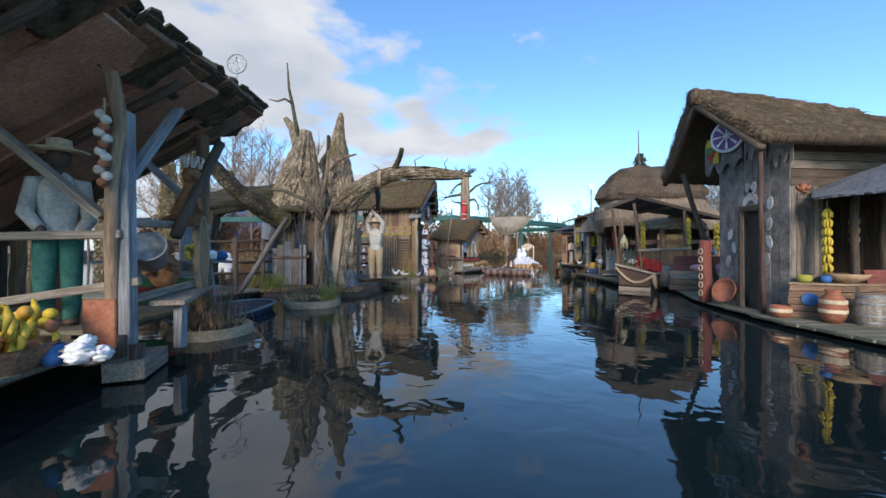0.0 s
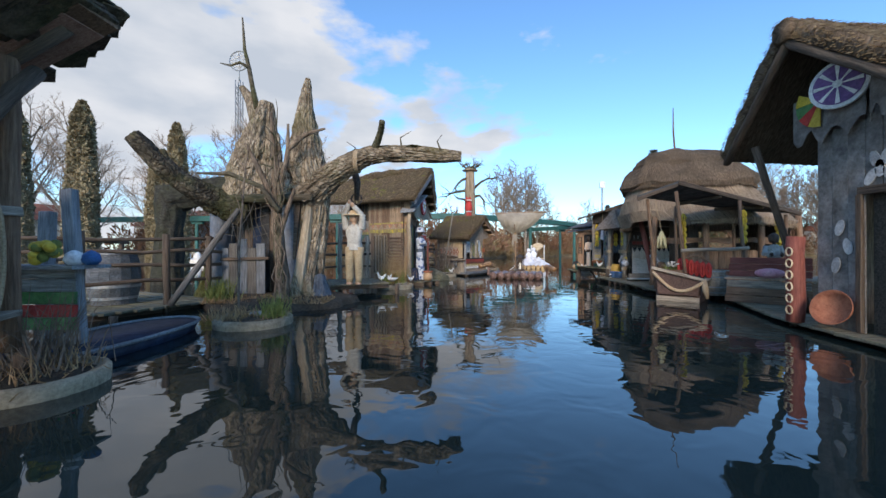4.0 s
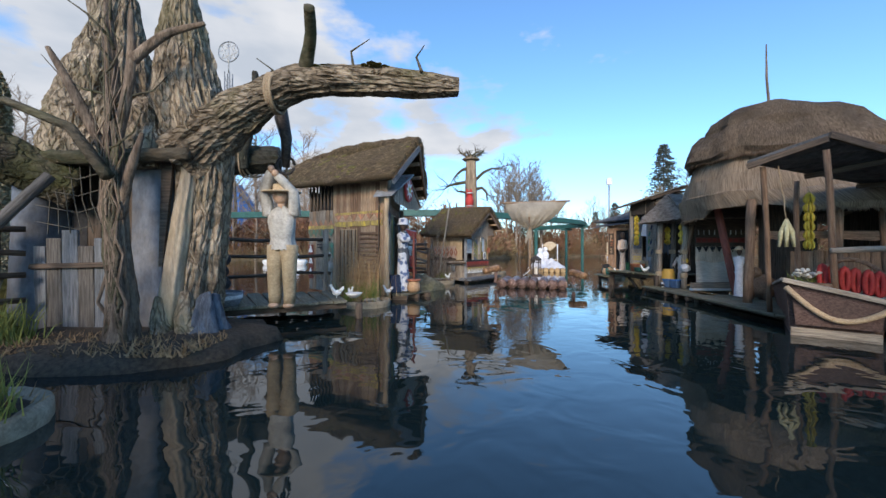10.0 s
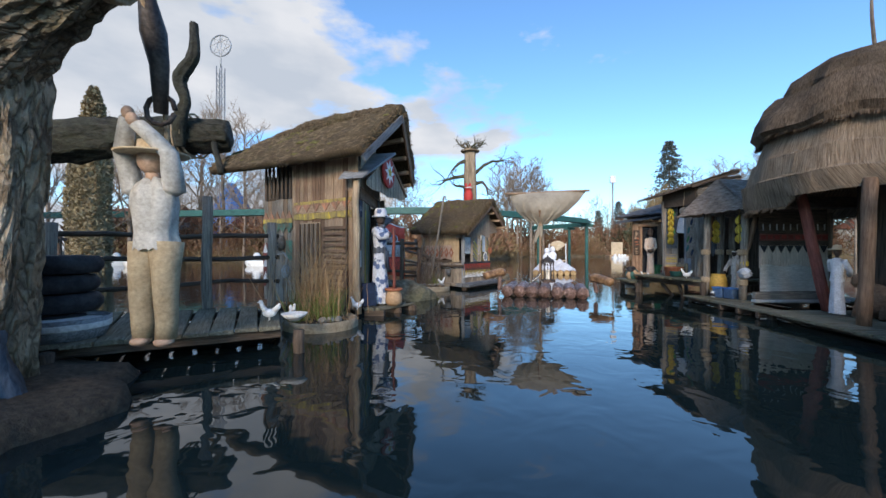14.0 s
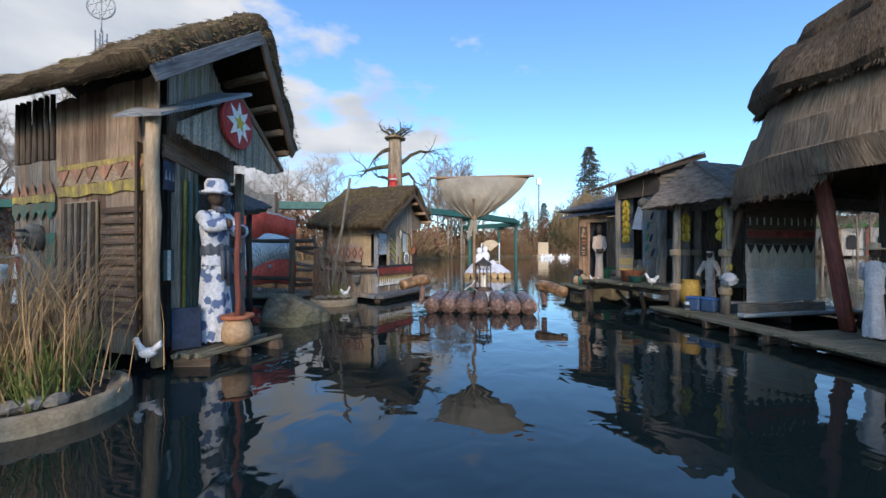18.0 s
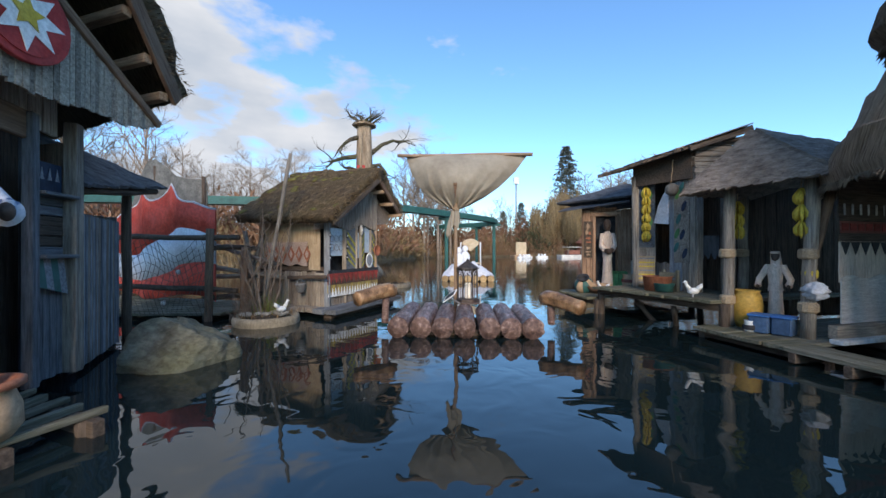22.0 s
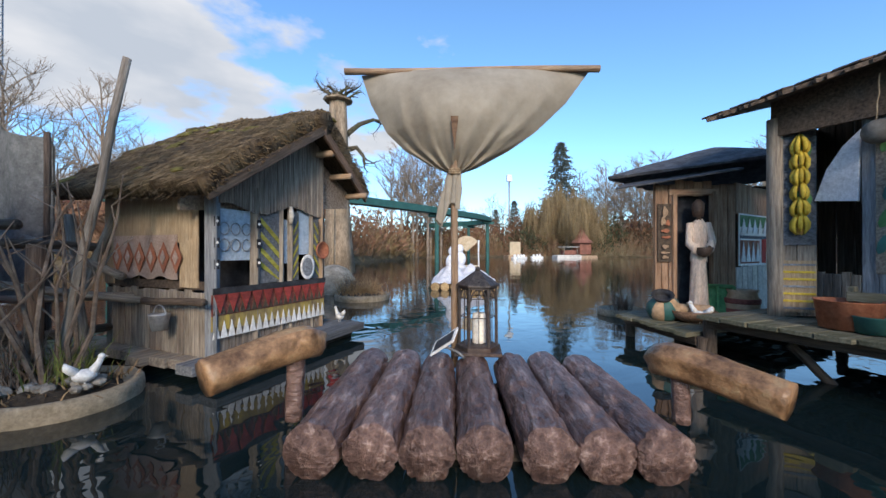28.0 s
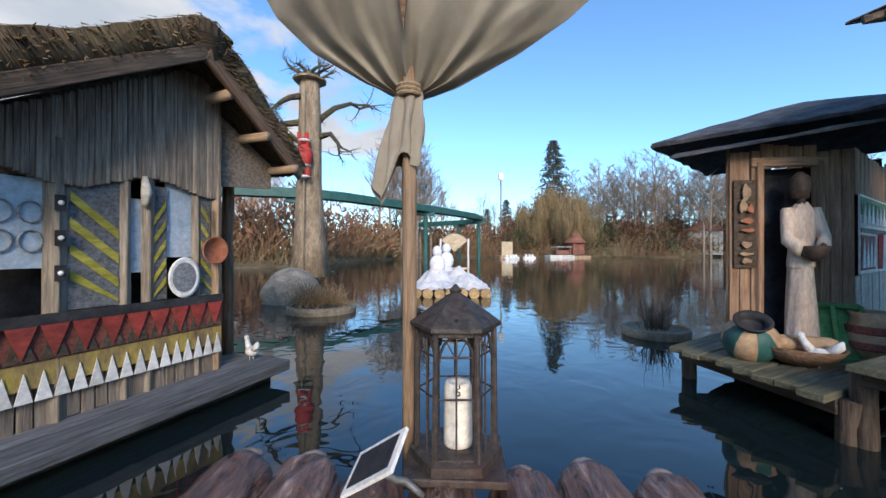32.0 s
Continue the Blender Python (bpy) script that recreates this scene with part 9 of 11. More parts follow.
for k in range(15):
    wv_ = lambda b: rv_.gauss(0, .05 + .02 * b)
    part("creeper", tube([(-3.22 + .024 * k, 9.44, 0.12), (-3.14 + wv_(1), 9.46, 0.6), (-3.15 + wv_(1), 9.48, 1.1), (-3.18 + wv_(1), 9.5, 1.6), (-3.2 + wv_(2), 9.52, 2.2), (-3.22 + wv_(5), 9.52, 2.7 + .06 * k)], [0.02, 0.017, 0.016, 0.013, 0.01, 0.004], 6, .15), (vine_bark, bark_dark)[k % 2], vine, smooth=True)
for k in range(10):
    q0 = V((-3.25 + rv_.uniform(-.1, .1), 9.55, 2.2 + .16 * k))
    q1 = q0 + V((rv_.uniform(-.5, .45), rv_.uniform(-.1, .1), rv_.uniform(.15, .4)))
    part("twig", tube([q0, q0.lerp(q1, .5) + V((0, 0, rv_.uniform(-.08, .08))), q1, q1 + V((rv_.uniform(-.2, .2), 0, .2))], [0.016, 0.012, 0.008, 0.003], 6, .15), bark_dark, vine, smooth=True)
isl = thing("tree_island", -3.2, 10.0, -0.2, "low mossy concrete island under a hollow tree", "island")
part("slab", loft([(-3.35, 10.1, 1.5, 1.15, -0.5), (-3.35, 10.1, 1.55, 1.2, 0.0), (-3.35, 10.1, 1.5, 1.12, 0.12), (-3.35, 10.1, 1.2, 0.9, 0.16)], 40, 2.4, 0.12, 3), soil, isl, smooth=True)
part("leaf_litter", strands(950, lambda q: (-3.3 + q.uniform(-1.2, 1.2), 9.35 + q.uniform(-.25, .5), 0.12), 0.16, 0, 0.008, 31, 0.8), dry_grass, isl)
part("moss_tuft", strands(200, lambda q: (-4.35 + q.gauss(0, .12), 9.5 + q.gauss(0, .1), 0.12), 0.5, 0, 0.009, 32, 0.25), green_grass, isl)
pt = thing("grey_tarpaulin", -2.45, 10.0, 0.1, "crumpled grey-blue tarpaulin at the foot of the tree", "tarpaulin")
part("sheet", trunk([(-2.45, 10.05, 0.02), (-2.48, 10.08, 0.2), (-2.52, 10.12, 0.42), (-2.56, 10.18, 0.6)], [0.24, 0.2, 0.15, 0.1], 40, .7, 41, 0.15), slate_cloth, pt, smooth=True)

# ---------------------------------------------------------------- west: rope puller on a small stage
stage("jetty", [(-3.1, 10.9), (-1.3, 11.9), (-2.0, 13.4), (-4.4, 12.6)], 0.3, 9, "small grey plank landing stage")
figure(-1.98, 11.0, 0.32, 1.7, 175, "dummy in khaki trousers pulling on a rope", linen_cloth, khaki_cloth, figure_tan, False, ((0.12, 0.62), (0.1, 0.66)), "wide", lean=-2, wide=1.12)
rg = thing("rope_and_pulley", -1.95, 10.95, 2.2, "tan rope and dark iron pulley hung from a limb", "pulley")
part("rope", tube([(-1.95, 11.0, 0.4), (-1.9, 10.9, 1.0), (-1.95, 11.05, 2.2), (-1.95, 10.95, 3.0), (-1.9, 10.6, 3.35)], 0.02, 6), rope_mat, rg, smooth=True)
part("hook", merge(tube([(-1.93, 10.95, 2.35), (-1.9, 10.9, 2.75), (-1.97, 10.92, 3.05), (-1.9, 10.75, 3.3)], [.05, .07, .09, .05], 9, .2), tube([(-1.93 + .13 * math.cos(t), 10.95, 2.38 + .13 * math.sin(t)) for t in [q * .6 for q in range(11)]], 0.022, 7)), rust, rg, smooth=True)
part("knot", shifted(ico(0.06, 8, 6, 1, .1), -1.9, 10.95, 0.4), rope_mat, rg, smooth=True)
part("rope_wrap", merge(*[tube([(-1.75 + .03 * k, 10.2 + .235 * math.cos(t), 3.1 + .235 * math.sin(t)) for t in [q * math.pi / 7 for q in range(15)]], 0.02, 6, 0, False) for k in range(3)]), rope_mat, rg, smooth=True)
ty_ = thing("tyre_stack", -3.6, 11.6, 0.3, "stack of black tyres beside a blue tub", "tyres")
for k in range(4):
    part("tyre", shifted(lathe([(0.16, 0.0), (0.3, 0.01), (0.34, 0.07), (0.34, 0.13), (0.3, 0.19), (0.16, 0.2), (0.14, 0.1)], 24), -3.55 + 0.04 * (k % 2), 11.6, 0.3 + k * 0.2), black_paint, ty_, smooth=True)
pot("blue_tub", -3.15, 11.3, 0.3, [(0.3, 0), (0.34, 0.1), (0.35, 0.2), (0.33, 0.2), (0.3, 0.06), (0.02, 0.05)], wood_blue, "low blue-grey tub on a small stage", "tub", bands=((0.1, 0.345, white_paint),))
fn = thing("stage_fence", -3.0, 13.0, 0.3, "rough pole railing behind a landing stage", "fence")
for x, y, h in ((-4.4, 12.3, 1.5), (-3.0, 13.2, 1.95), (-2.3, 13.75, 1.6)):
    pole("post", (x, y, -0.2), (x, y, h), 0.07, wood_grey, fn)
for z in (0.62, 1.0, 1.34):
    pole("rail", (-5.2, 11.9, z), (-2.2, 13.8, z + 0.04), 0.035, wood_dark, fn, bend=0.03)
chicken(-1.55, 12.15, 0.31, 100, "white goose figure on a landing stage", "goose_figure", 0.6)
chicken(-1.36, 12.35, 0.31, 220, "white hen figure beside a bowl", s=0.45)
pot("white_bowl", -1.25, 12.15, 0.31, [(0.05, 0), (0.12, 0.05), (0.15, 0.09), (0.14, 0.09), (0.02, 0.03)], white_paint, "shallow white enamel bowl", "bowl")
sn = thing("fallen_trunk", -6.6, 15.3, 0, "thick dark mossy dead trunk lying high on a stump", "trunk")
part("log", trunk([(-9.3, 14.6, 2.9), (-7.5, 15.1, 3.35), (-5.6, 15.6, 3.6), (-4.3, 15.9, 3.7)], [0.5, 0.42, 0.38, 0.3], 34, .3, 51, 0.12), bark_black, sn, smooth=True)
part("stump", trunk([(-9.3, 14.6, -0.6), (-9.3, 14.6, 1.5), (-9.2, 14.6, 3.3)], [0.45, 0.4, 0.42], 34, .25, 52), bark_black, sn, smooth=True)
part("crooked_bough", trunk([(-5.0, 15.35, 3.3), (-5.0, 15.3, 3.75), (-4.86, 15.3, 4.25), (-4.98, 15.32, 4.7), (-4.72, 15.35, 5.2), (-4.75, 15.4, 5.9)], [0.1, 0.13, 0.1, 0.13, 0.1, 0.07], 20, .35, 55, 0.15), bark_black, sn, "crooked black bough", smooth=True)
part("rope_coil", merge(*[tube([(-5.15 + .11 * k + .05 * math.cos(t * 2 + k), 15.7 + .46 * math.cos(t), 3.62 + .46 * math.sin(t)) for t in [q * math.pi / 9 for q in range(19)]], 0.022, 6, 0, False) for k in range(3)]), rope_mat, sn, "rope wound round a log", smooth=True)
pole("prop", (-4.45, 15.6, 3.45), (-4.2, 15.45, 2.75), 0.06, bark_black, sn)

# ---------------------------------------------------------------- west: hut with the star sign
C0, UA, VA = V((-1.0, 14.2, 0)), V((-0.85, 0.527, 0)), V((0.527, 0.85, 0))
qa = lambda a, b, z=0.0: C0 + UA * a + VA * b + V((0, 0, z))
ha = thing("star_sign_hut", -2.0, 15.6, 0.1, "tan plank hut with mossy thatch and painted bands", "hut")
LA = 2.8
qw = lambda a, b, z=0.0: V((-1.0 + 0.04 * b - a, 14.2 + 1.385 * b, z))     # the recessed front wall
planks(ha, qa(LA, 0).xy, qa(1.85, 0).xy, 0.1, 2.2, [wood_grey, wood_tan], 7, seed=81)
for k in range(7):
    p = qa(LA - 0.07 - k * 0.14, -0.02)
    beam("window_slat", p + V((0, 0, 2.2)), p + V((0, 0, 2.95)), 0.05, 0.025, wood_dark, ha)
planks(ha, qa(1.85, 0).xy, qa(0, 0).xy, 0.1, 2.85, [wood_tan, wood_brown, wood_tan], 15, seed=82)
# black sheet behind the slats paints the dark of the room
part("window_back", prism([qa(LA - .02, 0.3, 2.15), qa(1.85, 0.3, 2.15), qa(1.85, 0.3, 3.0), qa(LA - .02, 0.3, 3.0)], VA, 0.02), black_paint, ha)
planks(ha, qw(0.22, 0.02).xy, qw(0.22, 1.28).xy, 0.1, 2.2, [wood_dark, slate_wood], 11, seed=83)
beam("lintel", qw(-0.02, 0.02, 2.17), qw(-0.02, 1.0, 2.1), 0.03, 0.22, wood_brown, ha, "orange-brown lintel board")
beam("door_post", qw(0.0, 0.2, 0.1), qw(0.0, 0.2, 2.2), 0.06, 0.06, wood_grey, ha)
for b0, b1, z0, z1 in ((0.04, 0.18, 1.75, 2.05), (1.06, 1.24, 1.62, 1.86)):
    cl_ = part("blue_cloth", prism([qw(0.0, b0, z0), qw(0.0, b1, z0), qw(0.0, b1, z1), qw(0.0, b0, z1)], (1, 0, 0), 0.01), navy_paint, ha, "navy printed cloth")
    for k in range(3):
        c = qw(-0.012, b0 + (b1 - b0) * (0.2 + 0.3 * k), z0 + 0.1)
        part("print", prism([c - V((0, .022, 0)), c + V((0, .022, 0)), c + V((0, 0, .1))], (1, 0, 0), 0.003), wood_blue, cl_)
boards(ha, qw(0.02, 1.02).xy, qw(0.02, 1.28).xy, 1.1, 1.6, [slate_wood, wood_dark], 6, seed=841)
planks(ha, qw(0.02, 1.02).xy, qw(0.02, 1.28).xy, 0.1, 1.1, slate_wood, 5, seed=842)
beam("shelf", qw(-0.05, 1.03, 1.6), qw(-0.05, 1.28, 1.6), 0.12, 0.03, slate_wood, ha)
beam("shelf", qw(-0.05, 1.03, 1.1), qw(-0.05, 1.28, 1.1), 0.12, 0.03, slate_wood, ha)
for k in range(4):
    part("striped_cloth", prism([qw(-0.04, 1.05 + 0.05 * k, 0.86 - .02 * k), qw(-0.04, 1.1 + 0.05 * k, 0.84 - .02 * k), qw(-0.02, 1.09 + 0.05 * k, 1.08), qw(-0.02, 1.04 + 0.05 * k, 1.08)], (1, 0, 0), 0.01), teal_paint if k % 2 == 0 else wood_blue, ha)
for k in range(3):
    part("striped_cloth", prism([qw(0.0, 0.05 + 0.04 * k, 0.85), qw(0.0, 0.09 + 0.04 * k, 0.85), qw(0.0, 0.09 + 0.04 * k, 1.15), qw(0.0, 0.05 + 0.04 * k, 1.15)], (1, 0, 0), 0.01), teal_paint if k != 1 else white_cloth, ha)
planks(ha, qw(0, 0.1).xy, qw(0, 1.2).xy, 2.1, 3.3, [reed_pale, tan_wall, reed_pale], 22, gap=0.003, seed=85, top=lambda u: min(2.97 + 1.2 * u, 3.57 - 1.34 * (u - 0.5)))
# dark sheet that paints the shade inside the hut's door
part("doorway", prism([qw(0.15, 0.45, 0.1), qw(0.15, 1.0, 0.1), qw(0.15, 1.0, 2.15), qw(0.15, 0.45, 2.15)], (-1, 0, 0), 0.02), wood_dark, ha, "dark sheet standing for shade inside the door")
planks(ha, qa(LA, 1.3).xy, qa(LA, 0).xy, 0.1, 2.75, wood_grey, 9, seed=86)
planks(ha, qw(0, 1.3).xy, qa(LA, 1.3).xy, 0.1, 2.1, wood_grey, 12, seed=87)
pole("corner_post", qa(-0.03, -0.06, 0.05), qa(-0.03, -0.06, 2.42), 0.058, peeled_wood, ha, "pale peeled corner post", bend=0.03)
planks(ha, qw(0.0, 0.22).xy, qw(0.0, 0.5).xy, 0.1, 2.1, [wood_grey, deck_wood], 4, seed=843)
beam("door_post", qw(-0.04, 1.0, 0.1), qw(-0.04, 1.0, 2.2), 0.07, 0.07, slate_wood, ha)
beam("door_post", qw(-0.04, 1.3, 0.1), qw(-0.04, 1.3, 2.25), 0.1, 0.1, wood_grey, ha)
RA, RT = V((-0.36, 15.1, 3.83)), V((-0.27, 16.36, 2.66))          # gable apex and far eave corner
slope("thatch", qa(4.1, -0.45, 2.85), qa(-0.42, -0.3, 2.7), RA, qa(3.9, 0.85, 3.75), 0.2, thatch_moss, ha, "mossy brown thatched slope", fringe=300, sag=0.06, bumpy=0.05, nu=36)
slope("thatch", RT, qa(4.1, 2.6, 2.6), qa(3.9, 0.85, 3.75), RA, 0.2, thatch_moss, ha, fringe=150, bumpy=0.05)
thatch_roll([RA + V((0, 0, .07)), RA.lerp(qa(3.9, 0.85, 3.75), .3) + V((0, 0, .16)), RA.lerp(qa(3.9, 0.85, 3.75), .65) + V((0, 0, .18)), qa(3.7, 0.85, 3.86)], [.15, .17, .17, .13], ha, thatch_moss)
beam("barge_board", qa(-0.4, -0.28, 2.66), RA + V((0.02, -.02, -.07)), 0.04, 0.14, slate_wood, ha)
beam("barge_board", RT + V((0.02, -.02, -.02)), RA + V((0.02, -.02, -.07)), 0.04, 0.17, wood_brown, ha)
for f in (0.25, 0.5, 0.72, 0.92):
    p_ = RA.lerp(RT, f) + V((-0.03, -0.05, -0.12))
    beam("purlin", p_, p_ + UA * 0.75, 0.08, 0.08, wood_tan, ha)
GL, GT = V((-0.865, 14.23, 0)), V((-0.45, 16.3, 0))
gq = lambda f, z, o=0.0: GL.lerp(GT, f) + V((0.98 * o, -0.197 * o, z))
gable_top = lambda f: 2.4 + 0.65 * f / 0.478 if f < 0.478 else 3.05 - 0.65 * (f - 0.478) / 0.522
for k in range(52):
    f0, f1, o_ = k / 52, (k + .97) / 52, 0.004 * (k % 3)
    lo = 2.29 - 0.05 * math.sin(f0 * 3.1) - 0.018 * math.sin(f0 * 16) + 0.008 * math.sin(k * 2.3) + 0.07 * max(0.0, f0 - .8) / .2
    part("porch_board", prism([gq(f0, lo, o_), gq(f1, lo + .01 * math.sin(k), o_), gq(f1, max(lo + .04, gable_top(f1)), o_), gq(f0, max(lo + .03, gable_top(f0)), o_)], (0.98, -0.197, 0), 0.02), reed_pale if k % 4 else wood_grey, ha)
slope("porch_roof", (-0.85, 13.98, 2.38), (-1.3, 14.05, 2.36), (-1.2, 15.25, 3.06), (-0.48, 15.2, 3.08), 0.035, wood_blue, ha, nu=8, nv=10, bumpy=0.012, ragged=0.02)
beam("porch_edge", gq(0.46, 3.07, 0.03), gq(1.02, 2.38, 0.03), 0.05, 0.07, wood_brown, ha)
disc_sign(-0.63, 15.08, 2.69, 0.98, -0.197, 0.31, "round red sign with a white star and yellow centre", red_paint, red_paint, white_paint, True)
band = lambda a0, a1, z0, z1, mt, nm="painted_band", o=0.035: panel(nm, ha, qa(a0, 0).xy, qa(a1, 0).xy, z0, z1, mt, o, t=0.005, wavy=0.012)
band(1.75, 0.12, 2.03, 2.09, worn_yellow)
band(1.75, 0.12, 1.86, 2.03, wood_tan, "painted_band", 0.03)
triangles_frieze(ha, qa(1.75, 0).xy, qa(0.12, 0).xy, 1.88, 2.03, 6, worn_orange, 0.042, up=False)
band(1.75, 0.12, 1.74, 1.86, worn_yellow, "painted_band", 0.033)
triangles_frieze(ha, qa(LA, 0).xy, qa(1.8, 0).xy, 1.8, 1.96, 5, worn_orange, 0.04)
band(LA, 1.8, 1.71, 1.8, worn_yellow)
band(LA, 1.8, 1.6, 1.7, worn_green)
triangles_frieze(ha, qa(LA, 0).xy, qa(1.8, 0).xy, 1.5, 1.61, 5, worn_green, 0.04, up=False)
band(2.0, 1.8, 0.95, 1.35, worn_green)
band(LA, LA - 0.2, 0.4, 1.3, wood_red)
triangles_frieze(ha, qa(LA, 0).xy, qa(LA - .2, 0).xy, 0.5, 0.7, 1, white_paint, 0.045)
triangles_frieze(ha, qa(LA, 0).xy, qa(LA - .2, 0).xy, 0.8, 1.0, 1, white_paint, 0.045)
triangles_frieze(ha, qa(LA, 0).xy, qa(LA - .2, 0).xy, 1.1, 1.3, 1, white_paint, 0.045)
panel("reed_shutter", ha, qa(1.55, 0).xy, qa(0.95, 0).xy, 0.35, 1.68, tan_wall, 0.03, label="ribbed reed shutter")
for k in range(9):
    p = qa(1.52 - k * 0.066, -0.055)
    beam("reed", p + V((0, 0, 0.36)), p + V((0, 0, 1.66)), 0.03, 0.03, wood_grey if k % 2 else wood_dark, ha)
for k in range(12):
    beam("louvre", qa(0.85, -0.05, 0.4 + k * 0.105), qa(0.2, -0.05, 0.4 + k * 0.105), 0.02, 0.06, wood_brown, ha)
msk = thing("carved_mask", *qa(2.15, -0.08, 1.2), "grey carved wooden face mask on a wall", "mask")
c_ = qa(2.15, -0.08, 1.3)
part("face", shifted(ico(0.12, 12, 8, 1.35, .04), *c_), plaster, msk, smooth=True)
for dz in (0.06, -0.02, -0.09):
    part("stripe", prism([c_ + UA * .1 - VA * .1 + V((0, 0, dz)), c_ - UA * .1 - VA * .1 + V((0, 0, dz)), c_ - UA * .1 - VA * .1 + V((0, 0, dz + .03)), c_ + UA * .1 - VA * .1 + V((0, 0, dz + .03))], -VA, 0.02), black_paint, msk)
wbd = thing("wading_bird_figure", *qa(1.55, -0.3, 0.3), "slim grey wading bird figure among reeds", "figure")
w_ = qa(1.55, -0.35, 0)
part("body", merge(shifted(ico(0.08, 9, 7, 1.7), w_.x, w_.y, 0.75), tube([w_ + V((0, 0, .85)), w_ + V((.03, 0, 1.0)), w_ + V((-.03, 0, 1.1))], [.03, .02, .02], 7), tube([w_ + V((-.03, 0, 1.1)), w_ + V((-.15, -.05, 1.07))], [.02, .004], 6), tube([w_ + V((0.02, 0, .65)), w_ + V((.02, 0, .1))], .01, 5)), linen_cloth, wbd, smooth=True)
deck("jetty", [(-0.9, 14.22), (-0.58, 14.22), (-0.02, 14.88), (-0.9, 15.5)], 0.14, 5, deck_wood, "narrow plank step along a hut", posts=[(-0.6, 14.36), (-0.15, 14.9), (-0.8, 14.4)])
figure(-0.71, 14.72, 0.145, 1.7, -110, "dummy in a white robe with blue flowers pounding grain", blue_dot_cloth, blue_dot_cloth, figure_dark, True, ((0.17, 0.22), (0.17, 0.26)), "brim", belt=slate_cloth)
mrt = pot("pounding_mortar", -0.43, 14.58, 0.142, [(0.115, 0), (0.155, 0.06), (0.15, 0.17), (0.12, 0.26), (0.115, 0.27)], clay_tan, "big tan clay mortar with a red rim", "mortar")
part("rim", shifted(lathe([(0.115, 0.26), (0.165, 0.275), (0.165, 0.31), (0.14, 0.315), (0.1, 0.285), (0.02, 0.23)], 22, 0.01), -0.43, 14.58, 0.142), terracotta, mrt, "red rim", smooth=True)
pole("pestle", (-0.43, 14.58, 0.38), (-0.44, 14.62, 1.56), 0.03, wood_red, mrt)
bch = thing("blue_board", -0.86, 14.42, 0.14, "dark blue board leaning by a hut door", "board")
part("board", moved(cbox(0.26, 0.03, 0.42, 0.01), Matrix.Translation((-0.85, 14.4, 0.355)) @ Matrix.Rotation(radians(30), 4, "Z") @ Matrix.Rotation(radians(-12), 4, "X")), navy_paint, bch)
chicken(-0.95, 13.95, 0.15, 90, "small white and blue bird figure", "bird_figure", 0.55, white_cloth)
for k, (b, mt) in enumerate(((0.25, olive_paint), (0.32, teal_paint), (0.42, teal_paint))):
    part("painted_stripe", prism([qw(-0.03, b, 0.5), qw(-0.03, b + .03, 0.5), qw(-0.03, b + .05, 1.9), qw(-0.03, b + .02, 1.9)], (1, 0, 0), 0.008), mt, ha)

# ---------------------------------------------------------------- west: annex, flag cloth, boulder
an = thing("reed_annex", -1.5, 16.8, 0.1, "low blue-grey reed shed with a dark sloping roof", "shed")
planks(an, (-0.97, 16.04), (-1.32, 17.37), 0.05, 1.5, [mat_brown, slate_wood, wood_blue], 38, seed=91, t=0.03)
planks(an, (-1.32, 17.37), (-3.2, 16.9), 0.05, 1.55, wood_blue, 16, seed=92)
slope("roof", (-0.86, 16.05, 1.72), (-0.96, 17.7, 1.96), (-2.8, 17.75, 2.75), (-2.6, 16.1, 2.5), 0.05, tar_felt, an, bumpy=0.02, ragged=0.05)
pole("eave_pole", (-0.94, 16.1, 1.68), (-1.02, 17.6, 1.9), 0.04, wood_dark, an)
pole("post", (-1.24, 17.42, 0.0), (-1.24, 17.42, 1.95), 0.05, wood_dark, an)
rk = thing("boulder", -0.3, 16.48, -0.1, "big greenish lichen-covered boulder in the water", "boulder")
rv = []
for v in ico(1.0, 64, 40)[0]:
    d = v.normalized()
    w = min((0.86 + 0.16 * noise.noise(V((7, k, 1)))) / max(0.15, d.dot(V((math.cos(k * 2.4) * math.sin(.5 + k * .21), math.sin(k * 2.4) * math.sin(.5 + k * .21), math.cos(.5 + k * .21))).normalized())) for k in range(9))
    w = min(w, 1.12) * (1 + 0.05 * noise.noise(v * 3.0) + 0.025 * noise.noise(v * 9.0))
    w += 0.05 * abs(noise.noise(v * 5.0 + V((3, 1, 2)))) - 0.07 * max(0.0, 1 - abs(noise.noise(v * 2.2)) * 9)
    rv.append(V((-0.3 + d.x * w * 0.53, 16.48 + d.y * w * 0.4, -0.02 + d.z * w * 0.46)))
part("rock", (rv, ico(1.0, 64, 40)[1]), stone, rk, smooth=True)
fc = thing("red_white_cloth", -2.0, 19.8, 0.3, "red and white pointed cloth hung over a fence", "cloth")
F0, F1 = V((-0.78, 18.95, 0)), V((-4.0, 21.75, 0))
gn = V((0.7, 0.71, 0))


def cloth_strip(z_lo, z_hi, n=40):
    vs = []
    for side in (0, 0.015):
        for f in (z_lo, z_hi):
            for i in range(n + 1):
                u = i / n
                vs.append(F0.lerp(F1, u) + gn * (0.06 * math.sin(u * 22) + side) + V((0, 0, f(u))))
    m = n + 1
    fs = []
    for i in range(n):
        fs += [(i, i + 1, m + i + 1, m + i), (3 * m + i, 3 * m + i + 1, 2 * m + i + 1, 2 * m + i), (m + i, m + i + 1, 3 * m + i + 1, 3 * m + i), (2 * m + i, 2 * m + i + 1, i + 1, i)]
    return vs, fs


